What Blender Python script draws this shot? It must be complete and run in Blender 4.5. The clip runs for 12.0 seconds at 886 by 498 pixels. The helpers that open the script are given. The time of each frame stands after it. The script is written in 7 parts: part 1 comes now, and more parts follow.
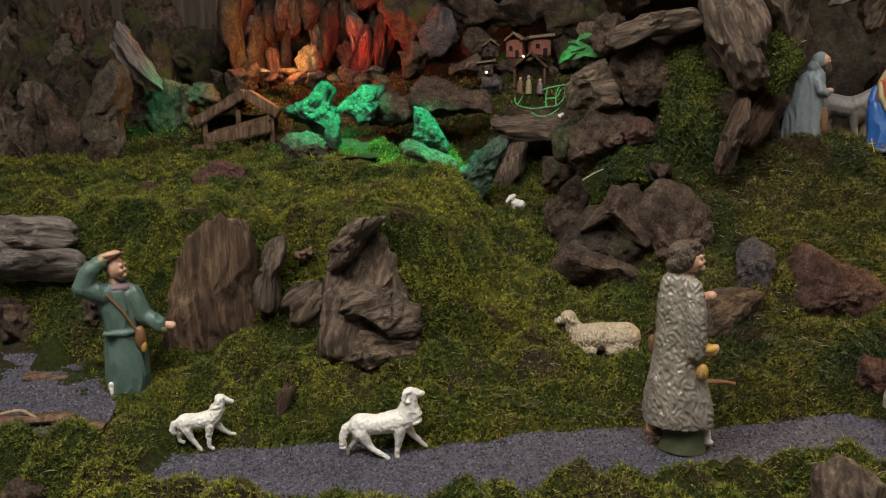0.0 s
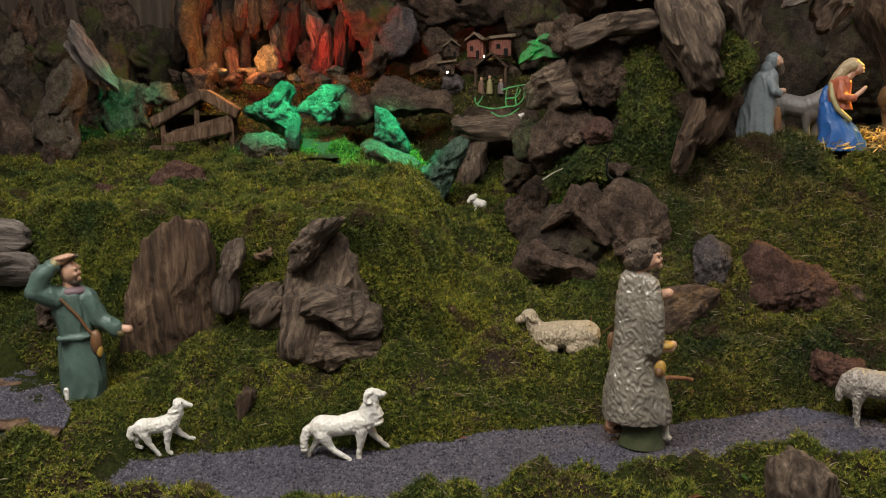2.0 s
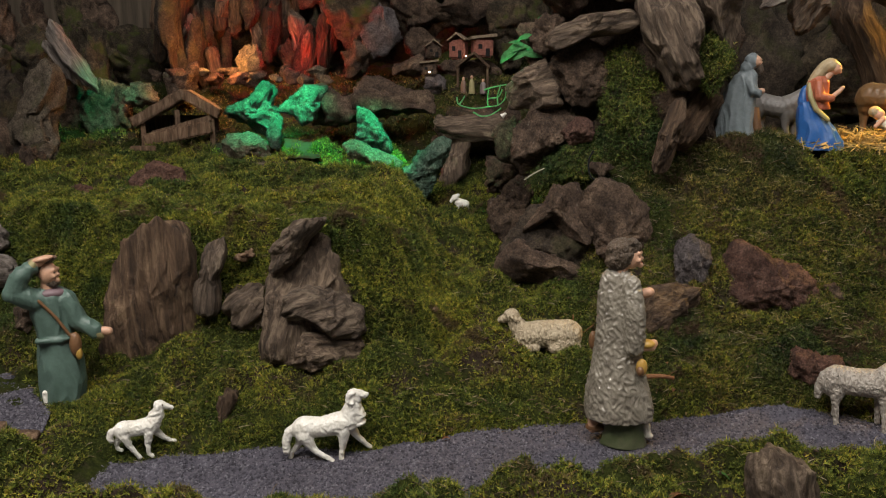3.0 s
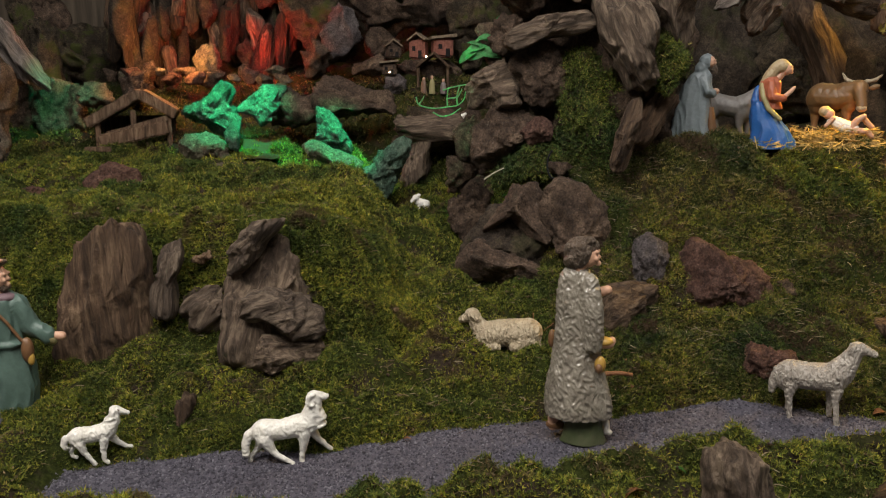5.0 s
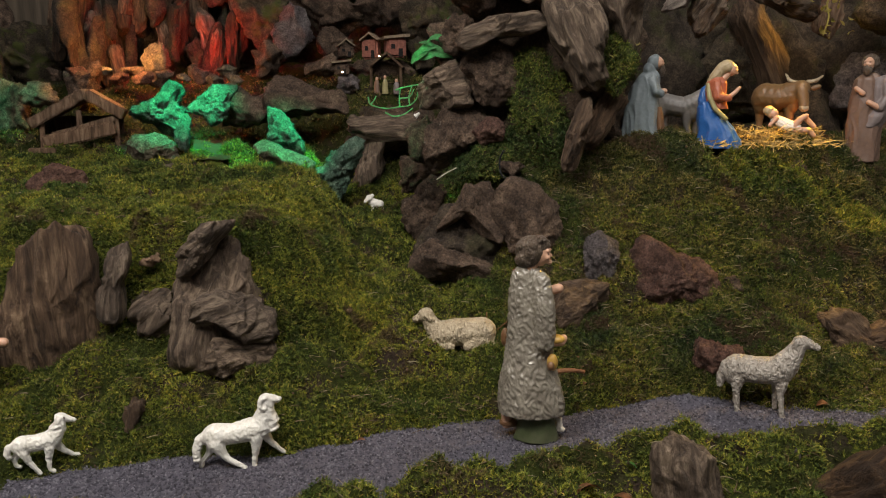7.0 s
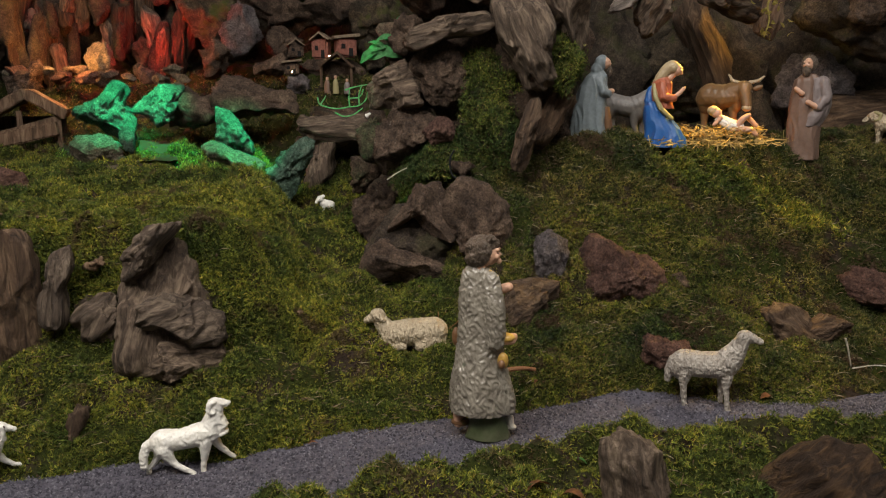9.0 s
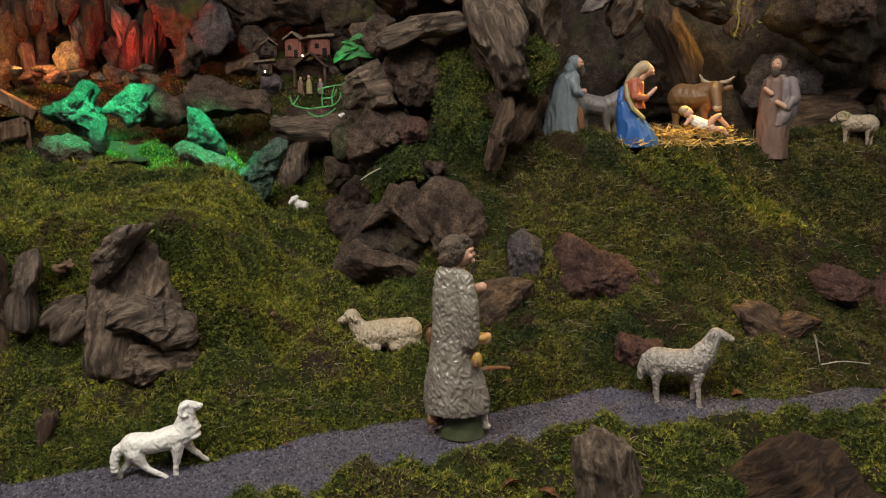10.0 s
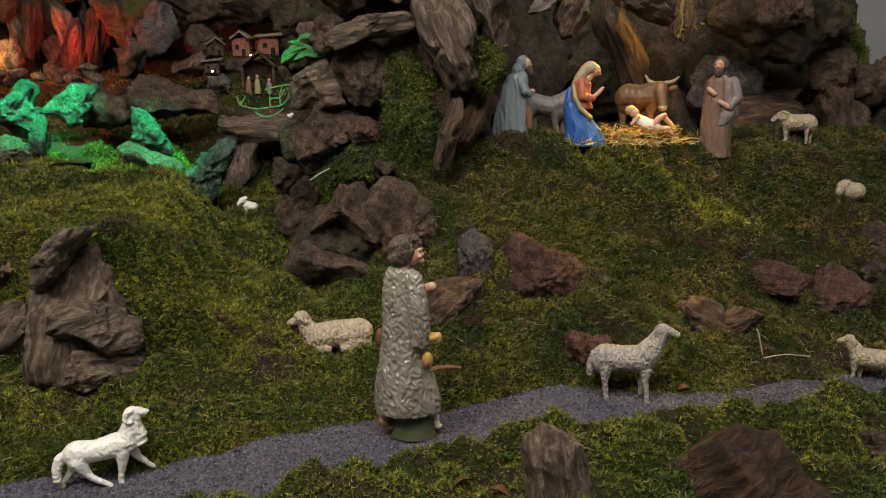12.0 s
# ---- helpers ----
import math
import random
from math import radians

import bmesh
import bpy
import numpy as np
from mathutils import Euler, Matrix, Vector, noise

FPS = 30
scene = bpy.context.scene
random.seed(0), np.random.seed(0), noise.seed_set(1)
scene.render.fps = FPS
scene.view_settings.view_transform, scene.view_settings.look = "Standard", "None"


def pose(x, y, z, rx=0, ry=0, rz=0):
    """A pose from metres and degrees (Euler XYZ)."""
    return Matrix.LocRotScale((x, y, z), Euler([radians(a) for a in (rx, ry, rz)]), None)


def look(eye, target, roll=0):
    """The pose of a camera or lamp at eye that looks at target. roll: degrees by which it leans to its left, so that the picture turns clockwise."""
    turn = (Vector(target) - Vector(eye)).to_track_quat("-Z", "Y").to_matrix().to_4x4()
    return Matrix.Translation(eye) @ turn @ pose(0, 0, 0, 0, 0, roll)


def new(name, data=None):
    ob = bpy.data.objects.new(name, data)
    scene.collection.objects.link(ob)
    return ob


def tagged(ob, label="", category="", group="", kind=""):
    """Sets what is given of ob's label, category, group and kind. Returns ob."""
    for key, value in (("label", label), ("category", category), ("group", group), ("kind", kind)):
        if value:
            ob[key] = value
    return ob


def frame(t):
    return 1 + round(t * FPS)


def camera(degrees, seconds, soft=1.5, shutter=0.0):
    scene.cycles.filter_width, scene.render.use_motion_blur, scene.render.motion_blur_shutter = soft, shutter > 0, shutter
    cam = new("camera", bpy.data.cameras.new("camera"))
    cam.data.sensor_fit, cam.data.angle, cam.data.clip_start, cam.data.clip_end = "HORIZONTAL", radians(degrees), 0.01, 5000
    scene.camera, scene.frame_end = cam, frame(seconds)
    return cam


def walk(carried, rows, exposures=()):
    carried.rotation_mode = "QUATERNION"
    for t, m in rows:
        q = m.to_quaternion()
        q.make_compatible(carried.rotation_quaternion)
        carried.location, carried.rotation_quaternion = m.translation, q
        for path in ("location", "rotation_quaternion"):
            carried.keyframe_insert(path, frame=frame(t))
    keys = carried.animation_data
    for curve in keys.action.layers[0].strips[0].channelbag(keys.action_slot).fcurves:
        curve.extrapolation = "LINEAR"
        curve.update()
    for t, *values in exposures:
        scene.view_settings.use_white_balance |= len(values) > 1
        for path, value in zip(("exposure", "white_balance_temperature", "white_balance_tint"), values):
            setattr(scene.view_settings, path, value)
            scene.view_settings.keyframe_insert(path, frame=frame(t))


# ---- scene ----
# ---- camera: a tripod pan, the lens turning on an arm of 0.116 m ----
cam = camera(57.9, 12.0, 1.1)
PAN = ((0, -10.48), (0.5, -9.77), (1, -9.06), (1.5, -8.47), (2, -7.89), (2.5, -7.32), (3, -6.71), (5, -4.07), (5.5, -3.38),
       (6, -2.56), (6.5, -1.72), (8.5, 1.37), (9, 2.31), (9.5, 3.22), (10, 4.04), (10.5, 4.82), (11, 5.65), (11.5, 6.50), (12, 7.35))


def pan_row(t, az):
    a = radians(az)
    return (t, pose(0.1066 + 0.1158 * math.sin(a), -1.1445 + 0.1158 * math.cos(a), 0.4153, 90 - 10.69, 0, -az))


walk(cam, [pan_row(t, az) for t, az in PAN])

# ---- world and lamps ----
world = bpy.data.worlds.new("room_dusk")
scene.world = world
world.use_nodes = True
world.node_tree.nodes["Background"].inputs[0].default_value = (0.75, 0.8, 0.9, 1)
world.node_tree.nodes["Background"].inputs[1].default_value = 0.2
scene.view_settings.exposure = 0.9


def lamp(name, kind, m, power, color, size=0.1, spot=None, blend=0.5):
    data = bpy.data.lights.new(name, kind)
    data.energy, data.color = power, color
    if kind == "AREA":
        data.size = size
    else:
        data.shadow_soft_size = size
    if spot:
        data.spot_size, data.spot_blend = radians(spot), blend
    ob = new(name, data)
    ob.matrix_world = m
    return ob


lamp("ceiling_spot", "SPOT", look((-0.65, -0.85, 1.4), (0.02, 0.05, 0.0)), 22, (1.0, 0.93, 0.84), 0.05, 88, 0.9)
# unseen second spot, added to brighten the right slope
lamp("ceiling_spot", "SPOT", look((0.9, -0.6, 1.5), (0.75, 0.3, 0.1)), 1.5, (1.0, 0.93, 0.84), 0.08, 70, 0.9)
# broad unseen fill, added overhead to lift the dark parts
lamp("ceiling_panel", "AREA", look((0.0, -0.9, 2.5), (0.0, 0.5, 0.2)), 61, (1.0, 0.96, 0.92), 2.4)
lamp("stable_lamp", "SPOT", look((0.80, 0.57, 0.61), (0.65, 0.41, 0.29)), 8.5, (1.0, 0.55, 0.04), 0.012, 66, 0.5)
lamp("stable_lamp", "POINT", look((0.83, 0.72, 0.58), (0, 0, 0)), 0.28, (1.0, 0.62, 0.14), 0.012)
lamp("manger_glow", "POINT", look((0.79, 0.57, 0.36), (0, 0, 0)), 0.035, (1.0, 0.26, 0.04), 0.01)
lamp("grotto_fire", "POINT", look((-0.775, 1.12, 0.545), (0, 0, 0)), 1.8, (1.0, 0.42, 0.12), 0.02)
lamp("grotto_red", "POINT", look((-0.61, 1.33, 0.57), (0, 0, 0)), 1.5, (1.0, 0.04, 0.02), 0.02)
lamp("green_spot", "SPOT", look((-0.42, 0.60, 0.86), (-0.53, 0.86, 0.38)), 46.0, (0.0, 1.0, 0.42), 0.02, 30, 0.7)
lamp("green_spot", "SPOT", look((-0.12, 0.50, 0.75), (-0.27, 0.74, 0.34)), 32.0, (0.0, 1.0, 0.42), 0.02, 32, 0.7)
lamp("green_spot", "SPOT", look((-0.08, 0.30, 0.75), (0.02, 0.50, 0.44)), 2.6, (0.0, 1.0, 0.30), 0.02, 26, 0.6)
lamp("green_spot", "SPOT", look((-0.80, 0.80, 0.62), (-1.10, 1.06, 0.38)), 3.5, (0.0, 1.0, 0.45), 0.02, 34, 0.7)


# ---- materials ----
def mat(name, rough=0.8, spec=0.3, metal=0.0):
    m = bpy.data.materials.new(name)
    m.use_nodes = True
    b = m.node_tree.nodes["Principled BSDF"]
    b.inputs["Roughness"].default_value, b.inputs["Metallic"].default_value = rough, metal
    b.inputs["Specular IOR Level"].default_value = spec
    return m, m.node_tree, b


def node(nt, kind, **sets):
    n = nt.nodes.new(kind)
    for k, v in sets.items():
        n.inputs[k].default_value = v
    return n


def ramp(nt, fac, *stops):
    r = nt.nodes.new("ShaderNodeValToRGB")
    while len(r.color_ramp.elements) < len(stops):
        r.color_ramp.elements.new(0.5)
    for e, (p, c) in zip(r.color_ramp.elements, stops):
        e.position, e.color = p, (*c, 1)
    nt.links.new(fac, r.inputs[0])
    return r.outputs[0]


def mixed(nt, fac, a, b, how="MIX"):
    m = nt.nodes.new("ShaderNodeMix")
    m.data_type, m.blend_type = "RGBA", how
    for s, v in ((m.inputs[0], fac), (m.inputs[6], a), (m.inputs[7], b)):
        if hasattr(v, "is_linked"):
            nt.links.new(v, s)
        else:
            s.default_value = v if isinstance(v, float) else (*v, 1)
    return m.outputs[2]


def coords(nt, scale=(1, 1, 1)):
    c, mp = nt.nodes.new("ShaderNodeTexCoord"), nt.nodes.new("ShaderNodeMapping")
    mp.inputs["Scale"].default_value = scale
    nt.links.new(c.outputs["Object"], mp.inputs[0])
    return mp.outputs[0]


def tex(nt, vec, scale, detail=6, rough=0.6, distort=0.0):
    n = node(nt, "ShaderNodeTexNoise", Scale=scale, Detail=detail, Roughness=rough, Distortion=distort)
    nt.links.new(vec, n.inputs["Vector"])
    return n.outputs[0]


def bump(nt, b, height, dist, strength=1.0):
    n = node(nt, "ShaderNodeBump", Strength=strength, Distance=dist)
    nt.links.new(height, n.inputs["Height"])
    nt.links.new(n.outputs[0], b.inputs["Normal"])


def stone_mat(name, dark, mid, pale, rough=0.85, fleck=0.0, moss=0.0):
    m, nt, b = mat(name, rough, 0.25)
    v = coords(nt)
    col = ramp(nt, tex(nt, v, 22, 8, 0.68, 0.4), (0.3, dark), (0.52, mid), (0.72, pale))
    ob = nt.nodes.new("ShaderNodeObjectInfo")
    col = mixed(nt, 0.5, col, ramp(nt, ob.outputs["Random"], (0, (0.72, 0.7, 0.68)), (1, (1.2, 1.15, 1.1))), "MULTIPLY")
    fine = tex(nt, v, 260, 4, 0.7)
    col = mixed(nt, 0.9, col, ramp(nt, fine, (0.32, (0.35, 0.34, 0.33)), (0.68, (1.5, 1.48, 1.45))), "MULTIPLY")
    col = mixed(nt, 0.8, col, ramp(nt, tex(nt, v, 70, 10, 0.75, 0.6), (0.36, (0.4, 0.38, 0.36)), (0.62, (1.35, 1.32, 1.28))), "MULTIPLY")
    if fleck:
        col = mixed(nt, ramp(nt, tex(nt, v, 95, 2, 0.5), (0.70, (0, 0, 0)), (0.76, (fleck, fleck, fleck))), col, (0.42, 0.36, 0.3))
    if moss:
        col = mixed(nt, ramp(nt, tex(nt, v, 16, 6, 0.6), (0.52, (0, 0, 0)), (0.62, (moss, moss, moss))), col, (0.07, 0.085, 0.015))
    nt.links.new(col, b.inputs["Base Color"])
    h = mixed(nt, 0.35, tex(nt, v, 75, 12, 0.78, 0.5), tex(nt, v, 420, 4, 0.7))
    bump(nt, b, h, 0.018, 1.0)
    return m


def wood_mat(name, dark, mid, pale, stretch=9.0, rough=0.75):
    m, nt, b = mat(name, rough, 0.3)
    v = coords(nt, (1, 1, 1 / stretch))
    warp = coords(nt)
    grain = tex(nt, v, 95, 6, 0.65, 0.8)
    col = ramp(nt, grain, (0.3, dark), (0.5, mid), (0.72, pale))
    col = mixed(nt, 0.6, col, ramp(nt, tex(nt, warp, 18, 5, 0.6), (0.3, (0.55, 0.52, 0.5)), (0.7, (1.3, 1.25, 1.2))), "MULTIPLY")
    ob = nt.nodes.new("ShaderNodeObjectInfo")
    col = mixed(nt, 0.5, col, ramp(nt, ob.outputs["Random"], (0, (0.7, 0.7, 0.72)), (1, (1.2, 1.12, 1.05))), "MULTIPLY")
    nt.links.new(col, b.inputs["Base Color"])
    h = mixed(nt, 0.3, grain, tex(nt, warp, 230, 8, 0.75))
    bump(nt, b, h, 0.016, 1.0)
    return m


STONE = stone_mat("brown_stone", (0.036, 0.025, 0.019), (0.135, 0.094, 0.069), (0.29, 0.21, 0.15), fleck=0.3)
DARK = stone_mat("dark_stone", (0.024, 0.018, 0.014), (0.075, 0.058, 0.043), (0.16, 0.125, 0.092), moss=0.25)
GREY = stone_mat("grey_stone", (0.075, 0.064, 0.068), (0.15, 0.132, 0.138), (0.25, 0.225, 0.23))
RED = stone_mat("red_stone", (0.062, 0.034, 0.027), (0.155, 0.085, 0.066), (0.26, 0.16, 0.125), fleck=0.2)
PALE = stone_mat("pale_stone", (0.06, 0.05, 0.038), (0.17, 0.14, 0.105), (0.33, 0.28, 0.22), moss=0.25)
MOSSY = stone_mat("mossy_stone", (0.022, 0.019, 0.013), (0.088, 0.069, 0.046), (0.188, 0.150, 0.106), moss=0.8)
BARK = wood_mat("bark_wood", (0.022, 0.014, 0.009), (0.104, 0.066, 0.041), (0.252, 0.177, 0.112))
ROOT = wood_mat("driftwood", (0.028, 0.020, 0.015), (0.128, 0.094, 0.068), (0.347, 0.270, 0.194), 6.0)
WEATHERED = wood_mat("weathered_wood", (0.05, 0.041, 0.036), (0.17, 0.148, 0.13), (0.38, 0.345, 0.31), 12.0)
DARKWOOD = wood_mat("dark_wood", (0.010, 0.006, 0.004), (0.045, 0.026, 0.014), (0.13, 0.075, 0.035))
TAN = wood_mat("tan_wood", (0.06, 0.036, 0.022), (0.19, 0.12, 0.075), (0.36, 0.25, 0.165), 9.0)
# part of the green lamplight on these rocks is put into their colour
GREENLIT = stone_mat("green_lit_stone", (0.03, 0.06, 0.045), (0.09, 0.16, 0.12), (0.24, 0.33, 0.26))


def ground_mat():
    m, nt, b = mat("mossy_soil", 0.95, 0.1)
    v = coords(nt)
    green = ramp(nt, tex(nt, v, 120, 6, 0.7), (0.3, (0.012, 0.016, 0.004)), (0.7, (0.05, 0.06, 0.012)))
    soil = ramp(nt, tex(nt, v, 90, 6, 0.7), (0.3, (0.016, 0.011, 0.008)), (0.7, (0.075, 0.052, 0.036)))
    col = mixed(nt, ramp(nt, tex(nt, v, 9, 5, 0.6), (0.5, (0, 0, 0)), (0.6, (1, 1, 1))), green, soil)
    nt.links.new(col, b.inputs["Base Color"])
    bump(nt, b, tex(nt, v, 180, 5, 0.7), 0.01)
    return m


def moss_mat(name, stops, litter, bare, shine=0.2):
    m, nt, b = mat(name, 0.65, shine)
    g = nt.nodes.new("ShaderNodeNewGeometry")
    v = coords(nt)
    col = ramp(nt, g.outputs["Random Per Island"], *stops)
    col = mixed(nt, 0.85, col, ramp(nt, tex(nt, v, 9, 4, 0.6), (0.34, (0.32, 0.46, 0.5)), (0.64, (1.7, 1.42, 0.85))), "MULTIPLY")
    col = mixed(nt, 0.8, col, ramp(nt, tex(nt, v, 42, 4, 0.65), (0.32, (0.42, 0.48, 0.5)), (0.66, (1.5, 1.42, 1.2))), "MULTIPLY")
    col = mixed(nt, 0.8, col, ramp(nt, tex(nt, v, 170, 2, 0.5), (0.34, (0.35, 0.4, 0.4)), (0.64, (1.7, 1.6, 1.3))), "MULTIPLY")
    brown = ramp(nt, tex(nt, v, 11, 6, 0.75), (bare, (0, 0, 0)), (bare + 0.07, (litter, litter, litter)))
    col = mixed(nt, brown, col, (0.075, 0.045, 0.026))
    nt.links.new(col, b.inputs["Base Color"])
    return m


SOIL = ground_mat()
MOSS = moss_mat("moss", ((0, (0.032, 0.056, 0.017)), (0.45, (0.092, 0.126, 0.030)), (0.85, (0.188, 0.212, 0.050)), (1.0, (0.24, 0.19, 0.08))), 0.85, 0.56)
DRYMOSS = moss_mat("dry_moss", ((0, (0.034, 0.050, 0.017)), (0.5, (0.082, 0.098, 0.032)), (0.8, (0.140, 0.125, 0.060)), (1.0, (0.240, 0.205, 0.140))), 0.95, 0.52)

GREENMOSS = moss_mat("dark_green_moss", ((0, (0.030, 0.058, 0.020)), (0.5, (0.080, 0.122, 0.038)), (0.85, (0.150, 0.175, 0.062)), (1.0, (0.26, 0.22, 0.13))), 0.7, 0.60)


# ---- the lie of the land ----
def smooth(a, b, x):
    u = np.clip((x - a) / (b - a), 0, 1)
    return u * u * (3 - 2 * u)


def lattice(x, y, seed):
    """Smooth value noise of unit cell on arrays."""
    ix, iy = np.floor(x).astype(int), np.floor(y).astype(int)
    fx, fy = x - ix, y - iy
    fx, fy = fx * fx * (3 - 2 * fx), fy * fy * (3 - 2 * fy)

    def h(a, b):
        n = (a * 374761393 + b * 668265263 + seed * 974711) & 0x7FFFFFFF
        n = ((n ^ (n >> 13)) * 1274126177) & 0x7FFFFFFF
        return ((n ^ (n >> 16)) & 0xFFFF) / 65535.0 - 0.5
    return ((h(ix, iy) * (1 - fx) + h(ix + 1, iy) * fx) * (1 - fy) + (h(ix, iy + 1) * (1 - fx) + h(ix + 1, iy + 1) * fx) * fy)


def cushions(x, y, seed):
    """Rounded cushions of unit cell: 1 on their tops, falling to the creases between them."""
    ix, iy = np.floor(x).astype(int), np.floor(y).astype(int)
    best = np.full(np.shape(x), 9.0)
    for dx in (-1, 0, 1):
        for dy in (-1, 0, 1):
            a, b = ix + dx, iy + dy
            n = (a * 374761393 + b * 668265263 + seed * 974711) & 0x7FFFFFFF
            n = ((n ^ (n >> 13)) * 1274126177) & 0x7FFFFFFF
            jx, jy = (n & 0xFFF) / 4095.0, ((n >> 12) & 0xFFF) / 4095.0
            best = np.minimum(best, (a + jx - x) ** 2 + (b + jy - y) ** 2)
    return np.clip(1 - best * 1.3, 0, 1)


def path_far(x):
    return 0.022 * lattice(x * 16, x * 0, 61) + 0.012 * lattice(x * 45, x * 0, 62) + np.interp(x, (-0.48, -0.31, -0.16, 0, 0.14, 0.29, 0.45, 0.53, 0.61, 0.76, 0.92, 1.5), (-0.12, -0.07, -0.055, -0.015, 0.02, 0.05, 0.115, 0.085, 0.045, 0.066, 0.096, 0.2))


def path_near(x):
    return 0.03 * lattice(x * 13, x * 0, 63) + 0.012 * lattice(x * 45, x * 0, 64) + np.interp(x, (-0.48, -0.26, -0.12, 0, 0.13, 0.28, 0.43, 0.57, 0.7, 0.86, 1.5), (-0.23, -0.215, -0.215, -0.19, -0.165, -0.125, -0.10, -0.10, -0.08, -0.04, 0.05))


def path_z(x):
    return np.interp(x, (-0.7, -0.44, -0.16, 0.1, 1.5), (-0.06, -0.055, -0.045, -0.024, -0.022))


def land(x, y):
    x, y = np.asarray(x, float), np.asarray(y, float)
    pf, pn, pz = path_far(x), path_near(x), path_z(x)
    left = np.interp(y + 0.05 * lattice(x * 9, y * 4, 9), (-1, -0.05, 0.03, 0.085, 0.11, 0.145, 0.32, 0.66, 0.8, 1.0, 1.3, 1.6, 2.6), (-0.04, -0.04, 0.02, 0.055, 0.11, 0.222, 0.238, 0.252, 0.255, 0.29, 0.42, 0.5, 0.5))
    mid = np.interp(y, (-1, 0.0, 0.06, 0.15, 0.25, 0.36, 0.78, 0.9, 1.0, 1.26, 1.6, 2.6), (-0.024, -0.02, 0.005, 0.035, 0.11, 0.13, 0.168, 0.22, 0.345, 0.47, 0.55, 0.6))
    yr = y - 0.13 * smooth(0.5, 1.05, x)
    right = np.interp(yr, (-1, 0.05, 0.12, 0.22, 0.3, 0.40, 0.44, 0.8, 1.1, 2.6), (-0.022, -0.02, 0.015, 0.09, 0.178, 0.296, 0.320, 0.326, 0.36, 0.5))
    xl = np.interp(y, (-0.2, 0.1, 0.3, 0.65, 1.0), (-0.11, -0.09, -0.10, -0.165, -0.24))
    wl = np.interp(y, (0.0, 0.12, 0.7), (0.1, 0.045, 0.05))
    k = smooth(-1, 1, (x - xl) / wl)
    xr = np.interp(y, (0, 0.3, 0.6, 1.0), (0.25, 0.14, 0.14, 0.3))
    k2 = smooth(-1, 1, (x - xr) / 0.1)
    z = left * (1 - k) + mid * k
    z = z * (1 - k2) + right * k2
    wx, wy = x + 0.03 * lattice(x * 18, y * 18, 6), y + 0.03 * lattice(x * 18, y * 18, 7)
    n = 0.03 * lattice(x * 9, y * 9, 3) + 0.042 * (cushions(wx * 10, wy * 10, 4) - 0.6) + 0.026 * (cushions(wx * 24, wy * 24, 5) - 0.6) + 0.008 * lattice(x * 75, y * 75, 10)
    z = z + n * smooth(0, 0.08, y - pf)
    # the path and the mounds before it
    on = smooth(0.014, -0.006, y - pf)
    front = pz + 0.02 + 0.018 * smooth(0.2, 0.4, x) * smooth(0.6, 0.45, x) - 0.25 * np.clip(pn - 0.05 - y, 0, 2) ** 1.2 + 1.3 * n
    flat = np.where(y > (pf + pn) / 2, pz, pz + (front - pz) * smooth(0.01, -0.035, y - pn))
    z = z * (1 - on) + flat * on
    # the upper path at the far left
    up = smooth(-0.44, -0.52, x)
    zl = np.interp(y, (-1, -0.3, -0.2, -0.03, 0.03, 0.08, 0.115, 0.15), (-0.3, -0.08, -0.012, -0.002, 0.015, 0.06, 0.14, 0.226)) + n * np.where((y > -0.18) & (y < 0), 0.2, 1)
    return np.where(y < 0.15, z * (1 - up) + zl * up, z)


def shade(me, smoothly=True):
    me.polygons.foreach_set("use_smooth", [smoothly] * len(me.polygons))
    return me


def sheet(name, xs, ys, zfun, material):
    gx, gy = np.meshgrid(xs, ys)
    verts = np.stack([gx.ravel(), gy.ravel(), zfun(gx, gy).ravel()], 1)
    w, h = len(xs), len(ys)
    i = (np.arange(h - 1)[:, None] * w + np.arange(w - 1)[None, :]).ravel()
    faces = np.stack([i, i + 1, i + w + 1, i + w], 1)
    me = bpy.data.meshes.new(name)
    me.from_pydata(verts.tolist(), [], faces.tolist())
    me.materials.append(material)
    return new(name, shade(me))


ground = sheet("ground", np.concatenate([np.linspace(-2.6, -1.0, 40), np.linspace(-0.99, 1.2, 365), np.linspace(1.22, 2.6, 34)]),
               np.concatenate([np.linspace(-0.9, -0.32, 20), np.linspace(-0.31, 0.72, 206), np.linspace(0.73, 2.3, 80)]), land, SOIL)
tagged(ground, "dark mossy soil of the display hillside", "ground", kind="structure")


